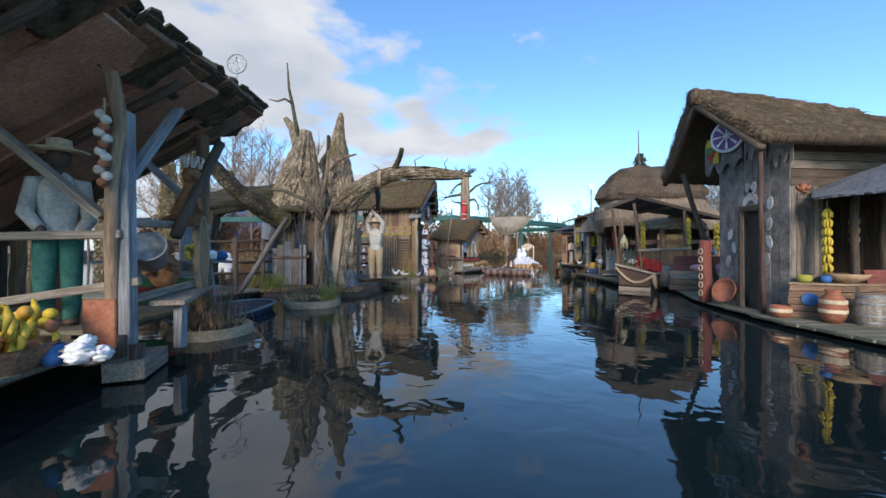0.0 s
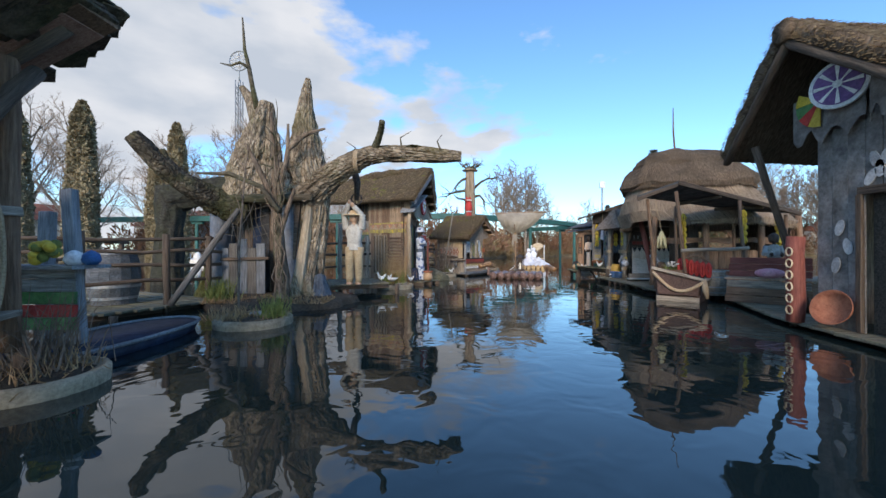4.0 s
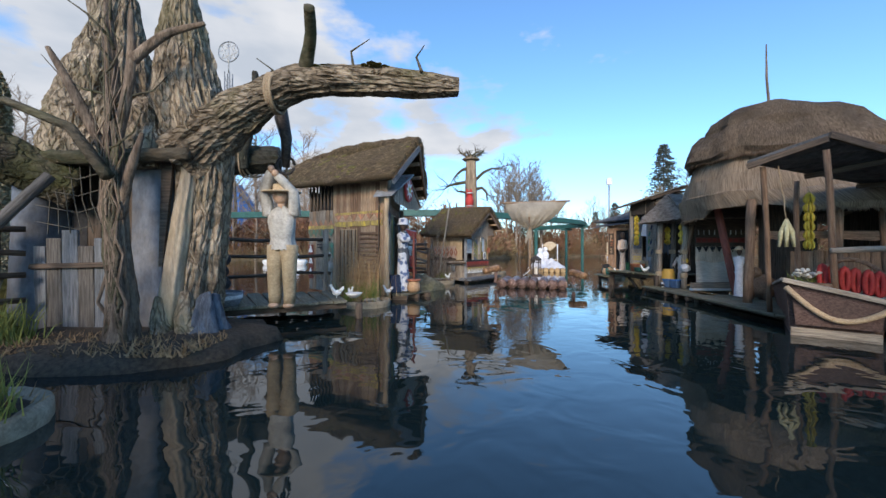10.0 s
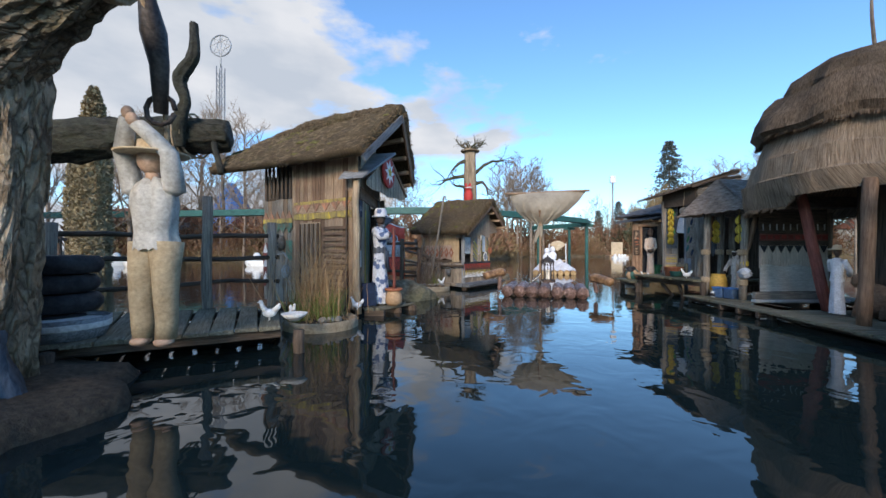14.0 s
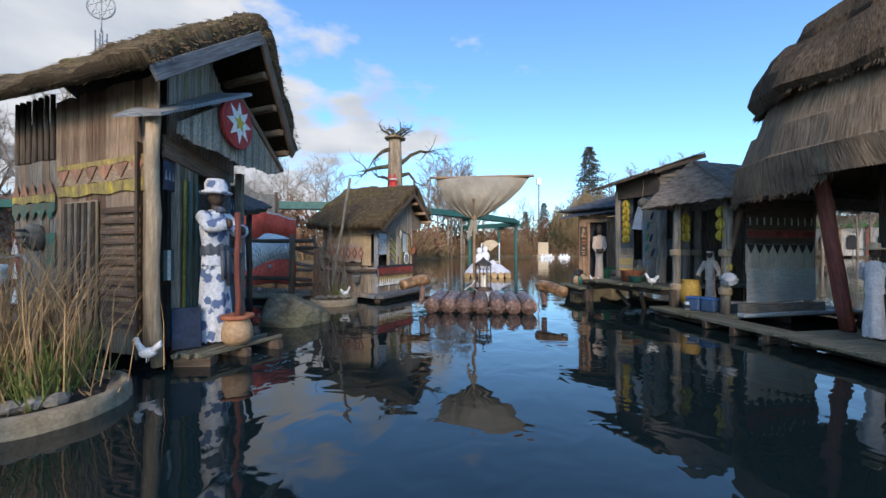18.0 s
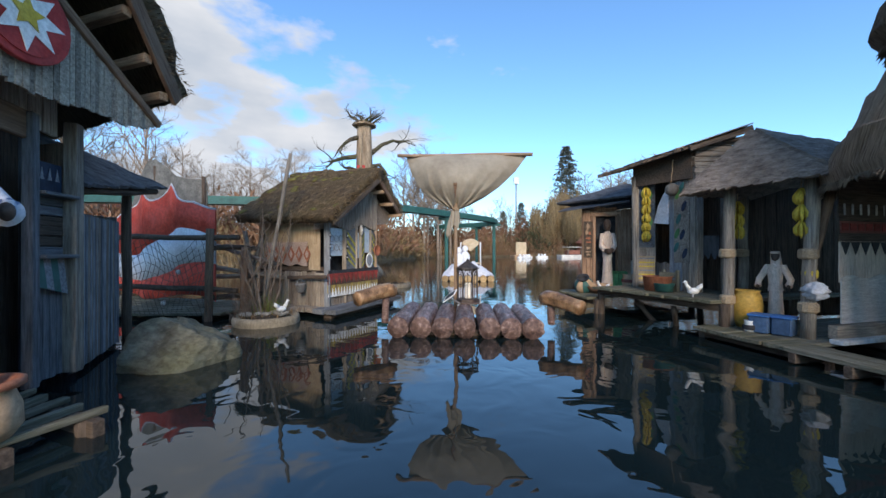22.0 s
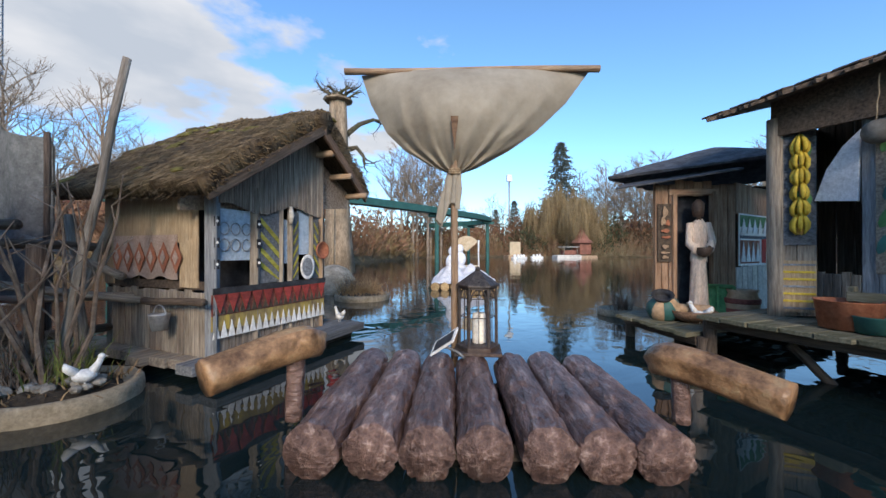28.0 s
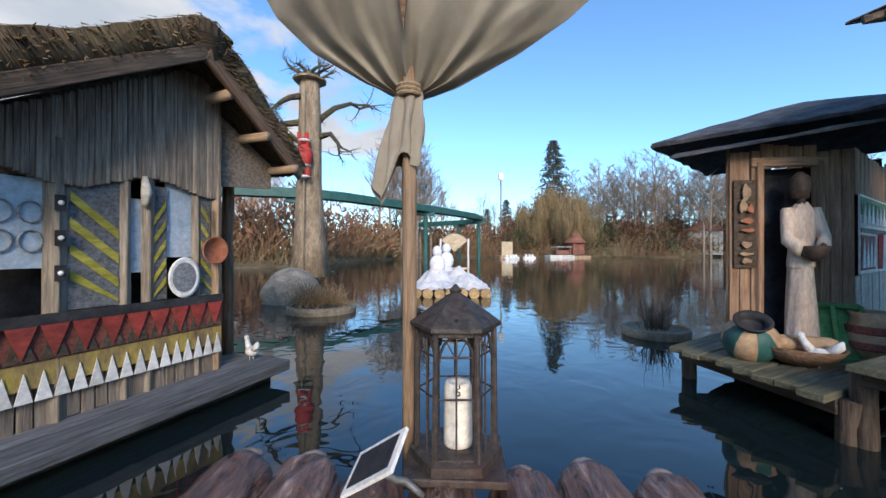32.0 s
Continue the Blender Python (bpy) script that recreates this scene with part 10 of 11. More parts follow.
KN = ((0.0, 1.83), (0.15, 1.98), (0.35, 2.37), (0.46, 2.08), (0.56, 2.42), (0.7, 2.0), (1.0, 1.55))


def peak(u):
    for (a, za), (b, zb) in zip(KN, KN[1:]):
        if u <= b:
            t = (u - a) / (b - a)
            return za + (zb - za) * (t * t if zb > za else 1 - (1 - t) ** 2)
    return KN[-1][1]


mid1 = lambda u: 1.3 + 0.25 * math.sin(u * 7)
mid2 = lambda u: 0.75 + 0.2 * math.sin(u * 6 + 1)
low = lambda u: 0.3 + 0.08 * math.sin(u * 9)
part("red_panel", cloth_strip(mid1, peak), flag_red, fc, smooth=True)
part("white_hem", cloth_strip(lambda u: peak(u) - 0.01, lambda u: peak(u) + 0.025), white_cloth, fc)
part("white_panel", cloth_strip(mid2, mid1), white_cloth, fc, smooth=True)
part("red_panel", cloth_strip(low, mid2), flag_red, fc, smooth=True)
gt = thing("grey_tarpaulin", -2.8, 21.8, 0.3, "grey tarpaulin hung to a point behind a fence", "tarpaulin")
tv, NT = [], 27
for side in (0, 0.02):
    for w in range(5):
        for k in range(NT):
            u = k / (NT - 1)
            top = np.interp(u, (0, .12, .26, .34, .42, .6, .8, .97, 1), (2.3, 2.75, 3.2, 3.26, 3.15, 2.86, 2.76, 2.74, 2.6))
            tv.append(V((-3.7 + 1.9 * u, 22.3 - 0.9 * u, 0.4 + (top - 0.4) * w / 4)) + V((0.4, 0.9, 0)) * (0.05 * math.sin(u * 13 + w * .4) + side))
tf = [(w * NT + k, w * NT + k + 1, w * NT + k + NT + 1, w * NT + k + NT) for w in range(4) for k in range(NT - 1)]
part("sheet", (tv, tf + [tuple(5 * NT + q for q in f[::-1]) for f in tf]), material("weathered grey tarpaulin", (0.1, 0.105, 0.1), (0.2, 0.2, 0.19), 0.8, (7, 7, 7), bump=0.4), gt, smooth=True)
for x, y, h in ((-3.05, 22.0, 3.1), (-1.85, 21.45, 2.8)):
    pole("pole", (x, y, -0.3), (x, y, h), 0.04, wood_dark, gt)
ff = thing("netted_fence", -1.8, 19.2, 0.0, "rough log fence with a draped fishing net", "fence")
for x, y, h in ((-0.85, 18.85, 1.5), (-2.6, 19.6, 1.5), (-0.35, 18.9, 1.2)):
    pole("post", (x, y, -0.4), (x + .03, y, h), 0.06, wood_brown, ff)
for z in (0.5, 1.35):
    pole("rail", (-0.4, 18.8, z), (-3.2, 19.7, z + 0.03), 0.045, wood_dark, ff, bend=0.03)
    pole("rail", (-0.85, 18.9, z - .15), (0.1, 20.3, z - .15), 0.045, wood_dark, ff, bend=0.03)
net = []
for k in range(26):
    u = k / 25
    x, y = -0.85 - 1.9 * u, 18.72 + 0.55 * u
    sag = 1.4 - 0.35 * math.sin(u * math.pi * 2) ** 2
    net.append(tube([(x, y, sag), (x + .12, y - .02, sag - .45), (x, y, sag - .9), (x + .1, y, 0.1)], 0.004, 4, 0, False))
for j in range(9):
    net.append(tube([(-0.85 - 1.9 * u, 18.72 + 0.55 * u, (1.4 - 0.35 * math.sin(u * math.pi * 2) ** 2) * (1 - j / 9) + .1 * j / 9) for u in [k / 12 for k in range(13)]], 0.004, 4, 0, False))
part("net", merge(*net), net_mat, ff, "draped dark fishing net")
for x, y, z in ((-0.95, 18.75, 1.2), (-1.3, 18.9, 0.8), (-1.55, 19.0, 0.3)):
    part("float", shifted(ico(0.04, 8, 6), x, y, z), white_paint, ff, smooth=True)
stage("jetty", [(-0.7, 18.9), (-0.1, 20.1), (-4.5, 22.5), (-4.8, 19.6)], 0.12, 8, "dark low plank pier behind a fence")

# ---------------------------------------------------------------- west: houseboat hut with the painted band
hb2 = thing("houseboat_hut", 1.0, 19.9, 0.05, "grey plank houseboat hut with thatch and painted pennant band", "hut")
P0, GU, NO = V((0.97, 18.88, 0)), V((0.607, 0.795, 0)), V((0.795, -0.607, 0))
qb = lambda s, n, z=0.0: P0 + GU * s + NO * n + V((0, 0, z))
LB, WB = 1.5, 1.6
for k in range(9):
    n0 = 0.28 - k * 0.24
    beam("hull_log", qb(-0.2 - 0.05 * math.sin(k * 2), n0, 0.12), qb(1.9 + 0.04 * math.sin(k * 3), n0, 0.14), 0.22, 0.09, slate_wood if k < 2 else wood_grey, hb2)
beam("float_beam", qb(-0.12, 0.14, 0.0), qb(1.85, 0.14, 0.0), 0.16, 0.14, wood_dark, hb2)
planks(hb2, qb(0, -WB).xy, qb(0, 0).xy, 0.1, 0.78, [mat_brown, wood_grey], 15, seed=101, ragged=0.03)
panel("mat_wall", hb2, qb(0, -WB).xy, qb(0, 0).xy, 0.78, 0.86, wood_dark, 0.0, label="dark sill")
panel("mat_wall", hb2, qb(0, -WB).xy, qb(0, -0.1).xy, 1.25, 1.75, tan_wall, 0.02, wavy=0.03, seed=2, label="tan plaited mat")
for n0, n1 in ((-WB, -WB + 0.16), (-0.36, -0.1)):
    panel("mat_wall", hb2, qb(0, n0).xy, qb(0, n1).xy, 0.8, 1.4, tan_wall, 0.018)
blanket = material("rose-tan woven blanket", (0.36, 0.25, 0.2), (0.6, 0.46, 0.38), 0.95, (60, 60, 60), bump=0.6, stain=0.3)
dia = thing("diamond_blanket", *qb(-0.02, -0.9, 0.9), "woven blanket with red diamonds in a hut window", "blanket")
panel("cloth", dia, qb(0.0, -WB + .18).xy, qb(0.0, -.38).xy, 0.88, 1.3, blanket, 0.03, wavy=0.02)
for k in range(6):
    c = qb(-0.052, -WB + 0.28 + k * 0.19, 1.08)
    part("diamond", prism([c + NO * 0.085, c + V((0, 0, .15)), c - NO * 0.085, c - V((0, 0, .15))], -GU, 0.006), terracotta, dia)
    part("diamond", prism([c - GU * .008 + NO * 0.04, c - GU * .008 + V((0, 0, .07)), c - GU * .008 - NO * 0.04, c - GU * .008 - V((0, 0, .07))], -GU, 0.006), blanket, dia)
for s, w, mt in ((0.04, 0.1, wood_blue), (0.5, 0.08, wood_grey), (0.84, 0.06, wood_grey), (0.98, 0.06, wood_grey), (1.32, 0.05, wood_grey), (1.48, 0.07, wood_tan)):
    beam("post", qb(s, 0.0, 0.1), qb(s, 0.0, 1.8), w, w, mt, hb2)
planks(hb2, qb(0, 0).xy, qb(LB, 0).xy, 1.45, 2.2, [mat_brown, mat_brown, wood_grey], 52, seed=103, ragged=0.012, gap=0.001, t=0.02, name="reed_strip", out=0.03, top=lambda u: 1.72 + 0.78 * min(1.0, u * 1.25), base=lambda u: 1.55 + 0.05 * math.sin(u * 11 + .6) + 0.07 * u)
part("gable_lining", prism([qb(-0.22, -0.05, 1.5), qb(LB + .6, -0.05, 1.75), qb(LB + .6, -0.05, 1.98), qb(1.17, -0.05, 2.52), qb(-0.22, -0.05, 1.6)], -NO, 0.03), mat_brown, hb2)
panel("painted_band", hb2, qb(0, 0).xy, qb(LB, 0).xy, 0.74, 0.8, black_paint, 0.06, label="dark top edge of a painted band")
panel("painted_band", hb2, qb(0, 0).xy, qb(LB, 0).xy, 0.54, 0.74, wood_red, 0.04)
panel("painted_band", hb2, qb(0, 0).xy, qb(LB, 0).xy, 0.4, 0.54, worn_yellow, 0.037)
triangles_frieze(hb2, qb(0, 0).xy, qb(LB, 0).xy, 0.55, 0.74, 11, wood_dark, 0.056, up=True)
triangles_frieze(hb2, qb(0, 0).xy, qb(LB, 0).xy, 0.56, 0.74, 11, worn_red, 0.064, up=False)
triangles_frieze(hb2, qb(0, 0).xy, qb(LB, 0).xy, 0.33, 0.49, 19, white_paint, 0.052, up=True)
planks(hb2, qb(0, 0).xy, qb(LB, 0).xy, 0.16, 0.42, mat_brown, 22, seed=104, ragged=0.04)
beam("step_board", qb(0.5, 0.24, 0.14), qb(1.5, 0.24, 0.14), 0.14, 0.03, wood_blue, hb2)
win_mat = material("frosted bluish window film", (0.27, 0.36, 0.45), (0.46, 0.53, 0.6), 0.3, (6, 6, 6), bump=0.05, stain=0.2)
for s0, s1, z0, z1 in ((0.1, 0.46, 1.05, 1.55), (0.86, 0.95, 1.0, 1.5), (1.1, 1.3, 1.1, 1.66)):
    panel("window", hb2, qb(s0, 0).xy, qb(s1, 0).xy, z0, z1, win_mat, -0.02, label="pale blue translucent window")
# black sheet stands for interior shade behind the windows and shutters
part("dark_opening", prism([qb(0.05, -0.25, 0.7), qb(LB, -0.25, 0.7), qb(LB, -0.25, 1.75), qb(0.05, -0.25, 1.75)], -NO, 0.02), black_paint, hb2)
for k in range(6):
    ring_ = [qb(0.16 + 0.12 * (k % 3) + 0.05 * math.cos(t), 0.0, 1.2 + 0.16 * (k // 3) + 0.06 * math.sin(t)) for t in [q * math.pi / 6 for q in range(13)]]
    part("painted_ring", tube(ring_, 0.006, 4, 0, False), wood_blue, hb2)
for s0, s1 in ((0.55, 0.81), (1.0, 1.1), (1.34, 1.45)):
    sp_ = panel("shutter", hb2, qb(s0, 0).xy, qb(s1, 0).xy, 0.8, 1.6, slate_wood, 0.0, label="slate shutter with yellow stripes")
    up_ = -1 if s0 == 1.0 else 1                    # the middle shutter's stripes climb the other way
    dr, w_, n_ = (0.22, 0.06, 4) if s1 - s0 > .2 else (0.13, 0.045, 5)
    for k in range(n_):
        za = 1.5 - k * (0.155 if n_ == 4 else 0.135)
        zl, zr = (za, za - dr) if up_ > 0 else (za - dr, za)
        part("stripe", prism([qb(s0 + .01, 0.016, max(.82, zl - w_)), qb(s0 + .01, 0.016, max(.84, zl)), qb(s1 - .01, 0.016, max(.84, zr)), qb(s1 - .01, 0.016, max(.82, zr - w_))], NO, 0.005), olive_paint, sp_)
for s_ in (0.04, 0.5):
    for z in (1.02, 1.22, 1.42):
        st_ = part("stud_plate", prism([qb(s_ - .025, 0.056, z - .045), qb(s_ + .025, 0.056, z - .045), qb(s_ + .025, 0.056, z + .045), qb(s_ - .025, 0.056, z + .045)], NO, 0.006), black_paint, hb2)
        part("stud", shifted(ico(0.014, 8, 5), *qb(s_, 0.066, z)), white_paint, st_, smooth=True)
slope("thatch", qb(-0.3, -1.8, 1.68), qb(-0.3, 0.42, 1.6), qb(1.17, 0.32, 2.58), qb(1.26, -1.95, 2.68), 0.2, thatch_moss, hb2, "mossy brown thatched slope", fringe=260, bumpy=0.05, sag=0.03)
slope("thatch", qb(2.3, 0.15, 1.92), qb(2.36, -1.8, 1.92), qb(1.26, -1.95, 2.68), qb(1.17, 0.32, 2.58), 0.2, thatch_moss, hb2, fringe=140, bumpy=0.05)
thatch_roll([qb(1.17, 0.34, 2.65), qb(1.2, -.5, 2.69), qb(1.23, -1.2, 2.73), qb(1.26, -1.95, 2.76)], [.15, .15, .15, .13], hb2, thatch_moss)
# dark strip along the left verge paints the shadow below the thatch edge
beam("barge_board", qb(-0.3, 0.4, 1.6), qb(1.17, 0.32, 2.56), 0.04, 0.1, wood_dark, hb2)
beam("barge_board", qb(2.28, 0.15, 1.9), qb(1.17, 0.32, 2.56), 0.04, 0.12, wood_brown, hb2)
for s, z in ((1.4, 2.35), (1.75, 2.14), (2.1, 1.93)):
    pole("purlin", qb(s, 0.28, z), qb(s, -1.7, z), 0.04, wood_tan, hb2)
planks(hb2, qb(LB, 0).xy, qb(LB, -WB).xy, 0.1, 2.3, wood_tan, 12, seed=105)
pole("far_post", qb(1.84, -0.3, 0.1), qb(1.84, -0.3, 2.0), 0.05, wood_brown, hb2)
planks(hb2, qb(2.0, -WB).xy, qb(0, -WB).xy, 0.1, 1.8, wood_dark, 14, seed=106)
plq = thing("white_plate", *qb(1.07, 0.1, 0.9), "oval white plate propped in a window", "plate")
part("rim", moved(lathe([(0.1, 0), (0.14, 0.012), (0.145, 0.03), (0.12, 0.02), (0.02, 0.012)], 24), Matrix.Translation(qb(1.19, 0.05, 0.95)) @ Matrix((GU, V((0, 0, 1)), NO)).transposed().to_4x4() @ Matrix.Scale(1.3, 4, (0, 1, 0)) @ Matrix.Scale(0.8, 4)), white_paint, plq, smooth=True)
part("picture", moved(lathe([(0.085, 0.014), (0.085, 0.02), (0.01, 0.021)], 24), Matrix.Translation(qb(1.19, 0.05, 0.95)) @ Matrix((GU, V((0, 0, 1)), NO)).transposed().to_4x4() @ Matrix.Scale(1.3, 4, (0, 1, 0))), wood_blue, plq, "blue-grey painted centre")
pnq = thing("copper_pan", *qb(1.3, 0.1, 1.0), "copper pan hung on a hut post", "pan")
part("bowl", moved(lathe([(0.02, 0), (0.09, 0.01), (0.11, 0.05), (0.1, 0.05), (0.08, 0.02)], 18), Matrix.Translation(qb(1.4, 0.07, 1.15)) @ Matrix((GU, V((0, 0, 1)), NO)).transposed().to_4x4()), terracotta, pnq, smooth=True)
pole("handle", qb(1.38, 0.07, 1.22), qb(1.38, 0.06, 1.5), 0.01, rust, pnq, n=6)
bk = thing("hanging_bucket", *qb(-0.12, -0.12, 0.3), "small grey metal bucket hung from a pole", "bucket")
part("body", shifted(lathe([(0.06, 0), (0.085, 0.14), (0.09, 0.15), (0.075, 0.14), (0.02, 0.02)], 16), *qb(-0.18, -0.4, 0.42)), steel, bk, smooth=True)
part("handle", tube([qb(-0.18, -0.4, 0.57) + NO * 0.085 * math.cos(t) + V((0, 0, .08 * math.sin(t))) for t in [q * math.pi / 6 for q in range(7)]], 0.006, 5), steel, bk)
pole("bracket_pole", qb(-0.12, -0.75, 0.66), qb(-0.12, 0.12, 0.7), 0.035, wood_dark, bk)
sk2 = thing("bone_ornament", *qb(0.93, 0.1, 1.5), "pale bone ornament on a hut post", "ornament")
part("bone", tube([qb(0.93, 0.06, 1.45), qb(0.94, 0.06, 1.55), qb(0.93, 0.06, 1.65)], [.02, .035, .015], 8, .1), white_mat, sk2, smooth=True)
chicken(*qb(1.75, 0.1, 0.19), 40, "small white bird figure on a float", "bird_figure", 0.5)
lr = thing("red_pole_rack", -0.5, 19.9, 0, "rack of slanting grey poles beside a houseboat", "rack")
for a, b in (((-0.9, 19.2, 0.85), (0.35, 19.5, 0.62)), ((-1.2, 19.4, 0.7), (0.2, 19.6, 0.68)), ((-0.6, 19.3, -0.3), (-0.2, 19.8, 1.6)), ((-0.1, 19.2, -0.3), (-0.5, 19.6, 1.5)), ((0.1, 19.3, 0.9), (-1.4, 20.4, 1.3))):
    pole("pole", a, b, 0.04, wood_grey, lr)
pale_rock = material("pale tan boulder", (0.2, 0.165, 0.12), (0.42, 0.36, 0.28), 0.9, (5, 5, 5), bump=0.6, stain=0.5, stain_colour=(0.12, 0.11, 0.06))
rb2 = thing("boulder", 1.85, 25.55, 0, "big tan rounded boulder in the water", "boulder")
part("rock", shifted(ico(0.6, 36, 22, 1.1, .1, 6), 1.85, 25.55, 0.1), pale_rock, rb2, smooth=True)
planter(2.55, 24.0, 0.62, "round planter heaped with dry grass and a bare shrub", [("dry_grass", strands(420, lambda q: (2.5 + q.gauss(0, .2), 24.0 + q.gauss(0, .18), 0.12), 0.5, 0, 0.008, 61, 0.6, .5), dry_grass), ("shrub", strands(70, lambda q: (2.3 + q.gauss(0, .08), 24.0 + q.gauss(0, .08), 0.12), 0.6, 0, 0.006, 62, 0.4), twig)])


# ---------------------------------------------------------------- the white raft ahead
wr = thing("white_raft", 5.5, 26.9, 0, "log raft with seated white figures under a white sheet", "raft")
WD, WS = V((0.27, 0.963, 0)), V((0.963, -0.27, 0))
W0 = V((4.65, 25.4, 0))
for i in range(7):
    p = W0 + WS * (i * 0.28)
    pole("log", p + V((0, 0, 0.1)), p + WD * 2.6 + V((0, 0, 0.1)), 0.135, wood_tan, wr)
    part("log_end", moved(lathe([(0.125, 0), (0.12, 0.012)], 16), Matrix.Translation(p + V((0, 0, 0.1)) - WD * 0.012) @ Matrix((WS, V((0, 0, 1)), -WD)).transposed().to_4x4()), log_end, wr)
SEATS = ((0.5, 0.85, 0.62), (1.1, 1.25, 0.5), (0.75, 1.75, 0.66), (1.3, 0.6, 0.3), (0.3, 1.5, 0.35))


def draped_sheet():
    """White cloth thrown over seated figures, hanging to the logs at its edges."""
    nu, nv = 44, 52
    vs = []
    for j in range(nv + 1):
        for i in range(nu + 1):
            a, d = -0.12 + 1.92 * i / nu, 0.05 + 2.35 * j / nv
            h = sum(0.74 * k * math.exp(-((a - x) ** 2 + (d - y) ** 2) / 0.085) for x, y, k in SEATS)
            e = min(i, nu - i, (nv - j) * 0.8, j * 0.8) / 6
            p = V((a * 5, d * 5, 1))
            h = 0.3 + min(0.78, h) + 0.09 * noise.noise(p) + 0.07 * abs(noise.noise(p * 2.1)) - 0.12 * max(0.0, 1 - e)
            vs.append(W0 + WS * a + WD * d + V((0, 0, h)))
    n1 = nu + 1
    fs = [(j * n1 + i, j * n1 + i + 1, (j + 1) * n1 + i + 1, (j + 1) * n1 + i) for j in range(nv) for i in range(nu)]
    o = len(vs)
    return vs + [v - V((0, 0, 0.012)) for v in vs], fs + [tuple(o + q for q in f[::-1]) for f in fs]


part("sheet", draped_sheet(), white_cloth, wr, "crumpled white sheet", smooth=True)
for s, d, z in ((0.5, 0.85, 1.12), (0.75, 1.75, 1.2)):
    c = W0 + WS * s + WD * d
    part("white_figure", merge(shifted(ico(0.13, 14, 10, 1.15), c.x, c.y, z), shifted(ico(0.21, 14, 10, 1.2), c.x, c.y, z - 0.34)), white_cloth, wr, smooth=True)
fan = thing("fan_back_chair", 6.1, 28.4, 0, "white fan-shaped chair back on a raft", "chair")
fc_ = W0 + WS * 1.0 + WD * 2.3
part("fan", prism([fc_ + V((0, 0, 1.1))] + [fc_ + WS * 0.5 * math.sin(t) + V((0, 0, 1.1 + 0.55 * math.cos(t))) for t in [-0.9 + q * 0.15 for q in range(13)]], WD, 0.03), cream_cloth, fan)
for s in (-0.42, 0.42):
    pole("post", fc_ + WS * s + V((0, 0, 0.22)), fc_ + WS * s + V((0, 0, 1.5)), 0.03, white_paint, fan)
beam("seat", fc_ - WS * 0.42 + V((0, 0, 0.6)), fc_ + WS * 0.42 + V((0, 0, 0.6)), 0.4, 0.05, cream_cloth, fan)

# ---------------------------------------------------------------- the log raft with sail and lantern
E0 = V((2.675, 16.25, 0))
YAW = radians(-16.28)
FW, RT = V((-math.sin(YAW), math.cos(YAW), 0)), V((math.cos(YAW), math.sin(YAW), 0))
qr = lambda r, f, z: E0 + RT * r + FW * f + V((0, 0, z))     # right, ahead, up from the helmsman's seat
LD, LS = V((0, 1, 0)), V((1, 0, 0))       # the logs' heading within that frame
ql = lambda s, d, z: qr(LD.x * d + LS.x * s, LD.y * d + LS.y * s, z)
tip_wood = material("pale worn log tip", (0.26, 0.18, 0.14), (0.5, 0.39, 0.32), 0.6, (14, 14, 14), bump=0.4, stain=0.3)
raft = thing("sail_raft", *qr(0.2, 1.2, 0), "raft of carved red-brown logs with a mast", "raft")
for i, (s, d) in enumerate(((-0.84, 2.1), (-0.54, 2.08), (-0.25, 2.0), (0.04, 1.94), (0.36, 1.97), (0.64, 2.03), (0.92, 1.95))):
    pts, rad = [], []
    for k in range(71):
        u = k / 70
        pts.append((0.55 + (d - 0.55) * u - 0.5 * (0.55 + d), 0, 0))
        rad.append(0.142 * (1 if u < 0.93 else math.sqrt(max(0.02, 1 - ((u - 0.93) / 0.075) ** 2))))
    vs, fs = tube(pts, rad, 60, 0.0)
    L0 = [V(v) for v in vs]
    vs = []
    for v in L0:                                             # long wavy bark grooves
        th = math.atan2(v.z, v.y)
        wave = 3.2 * noise.noise(V((v.x * 4.5 + i * 9, math.cos(th) * 1.3, math.sin(th) * 1.3)))
        gr_ = abs(math.sin(4.5 * th + i + wave + 0.8 * noise.noise(V((v.x * 14, th * 2, i)))))
        f = 0.09 * noise.noise(V((v.x * 5 + i * 9, v.y * 14, v.z * 14))) - 0.1 * max(0.0, 1 - gr_ * 2.6) + 0.03 * noise.noise(V((v.x * 22, v.y * 40 + i, v.z * 40)))
        vs.append(V((v.x, v.y * (1 + f), v.z * (1 + f))))
    m = along(ql(s, 0.55, 0.135), ql(s, d, 0.135))
    lg = part("log", (vs, fs), log_raft, raft, "", m, True)
    tip = ql(s, d, 0.135)
    part("worn_tip", moved(ico(0.062, 18, 12, 1.0, 0.06, i), Matrix.Translation(tip + FW * -0.035 + V((0, 0, 0.085))) @ Matrix.Diagonal((1.0, 0.8, 0.62, 1))), tip_wood, lg, "pale worn log tip", smooth=True)
for f in (0.8, 1.75):
    pole("cross_log", ql(-0.95, f, 0.0), ql(1.02, f, 0.0), 0.06, wood_dark, raft)
mz = qr(-0.115, 2.06, 0)
pole("mast", mz + V((0, 0, 0.1)), mz + V((0, 0, 2.7)), 0.033, wood_tan, raft, "round wooden mast", bend=0.004)


rail_wood = material("worn orange-brown rail wood", (0.078, 0.039, 0.016), (0.420, 0.288, 0.154), 0.4, (9, 9, 9), bump=0.6, stain=0.4, c3=(0.38, 0.22, 0.11), spec=0.5, stain_colour=(0.1, 0.05, 0.025))


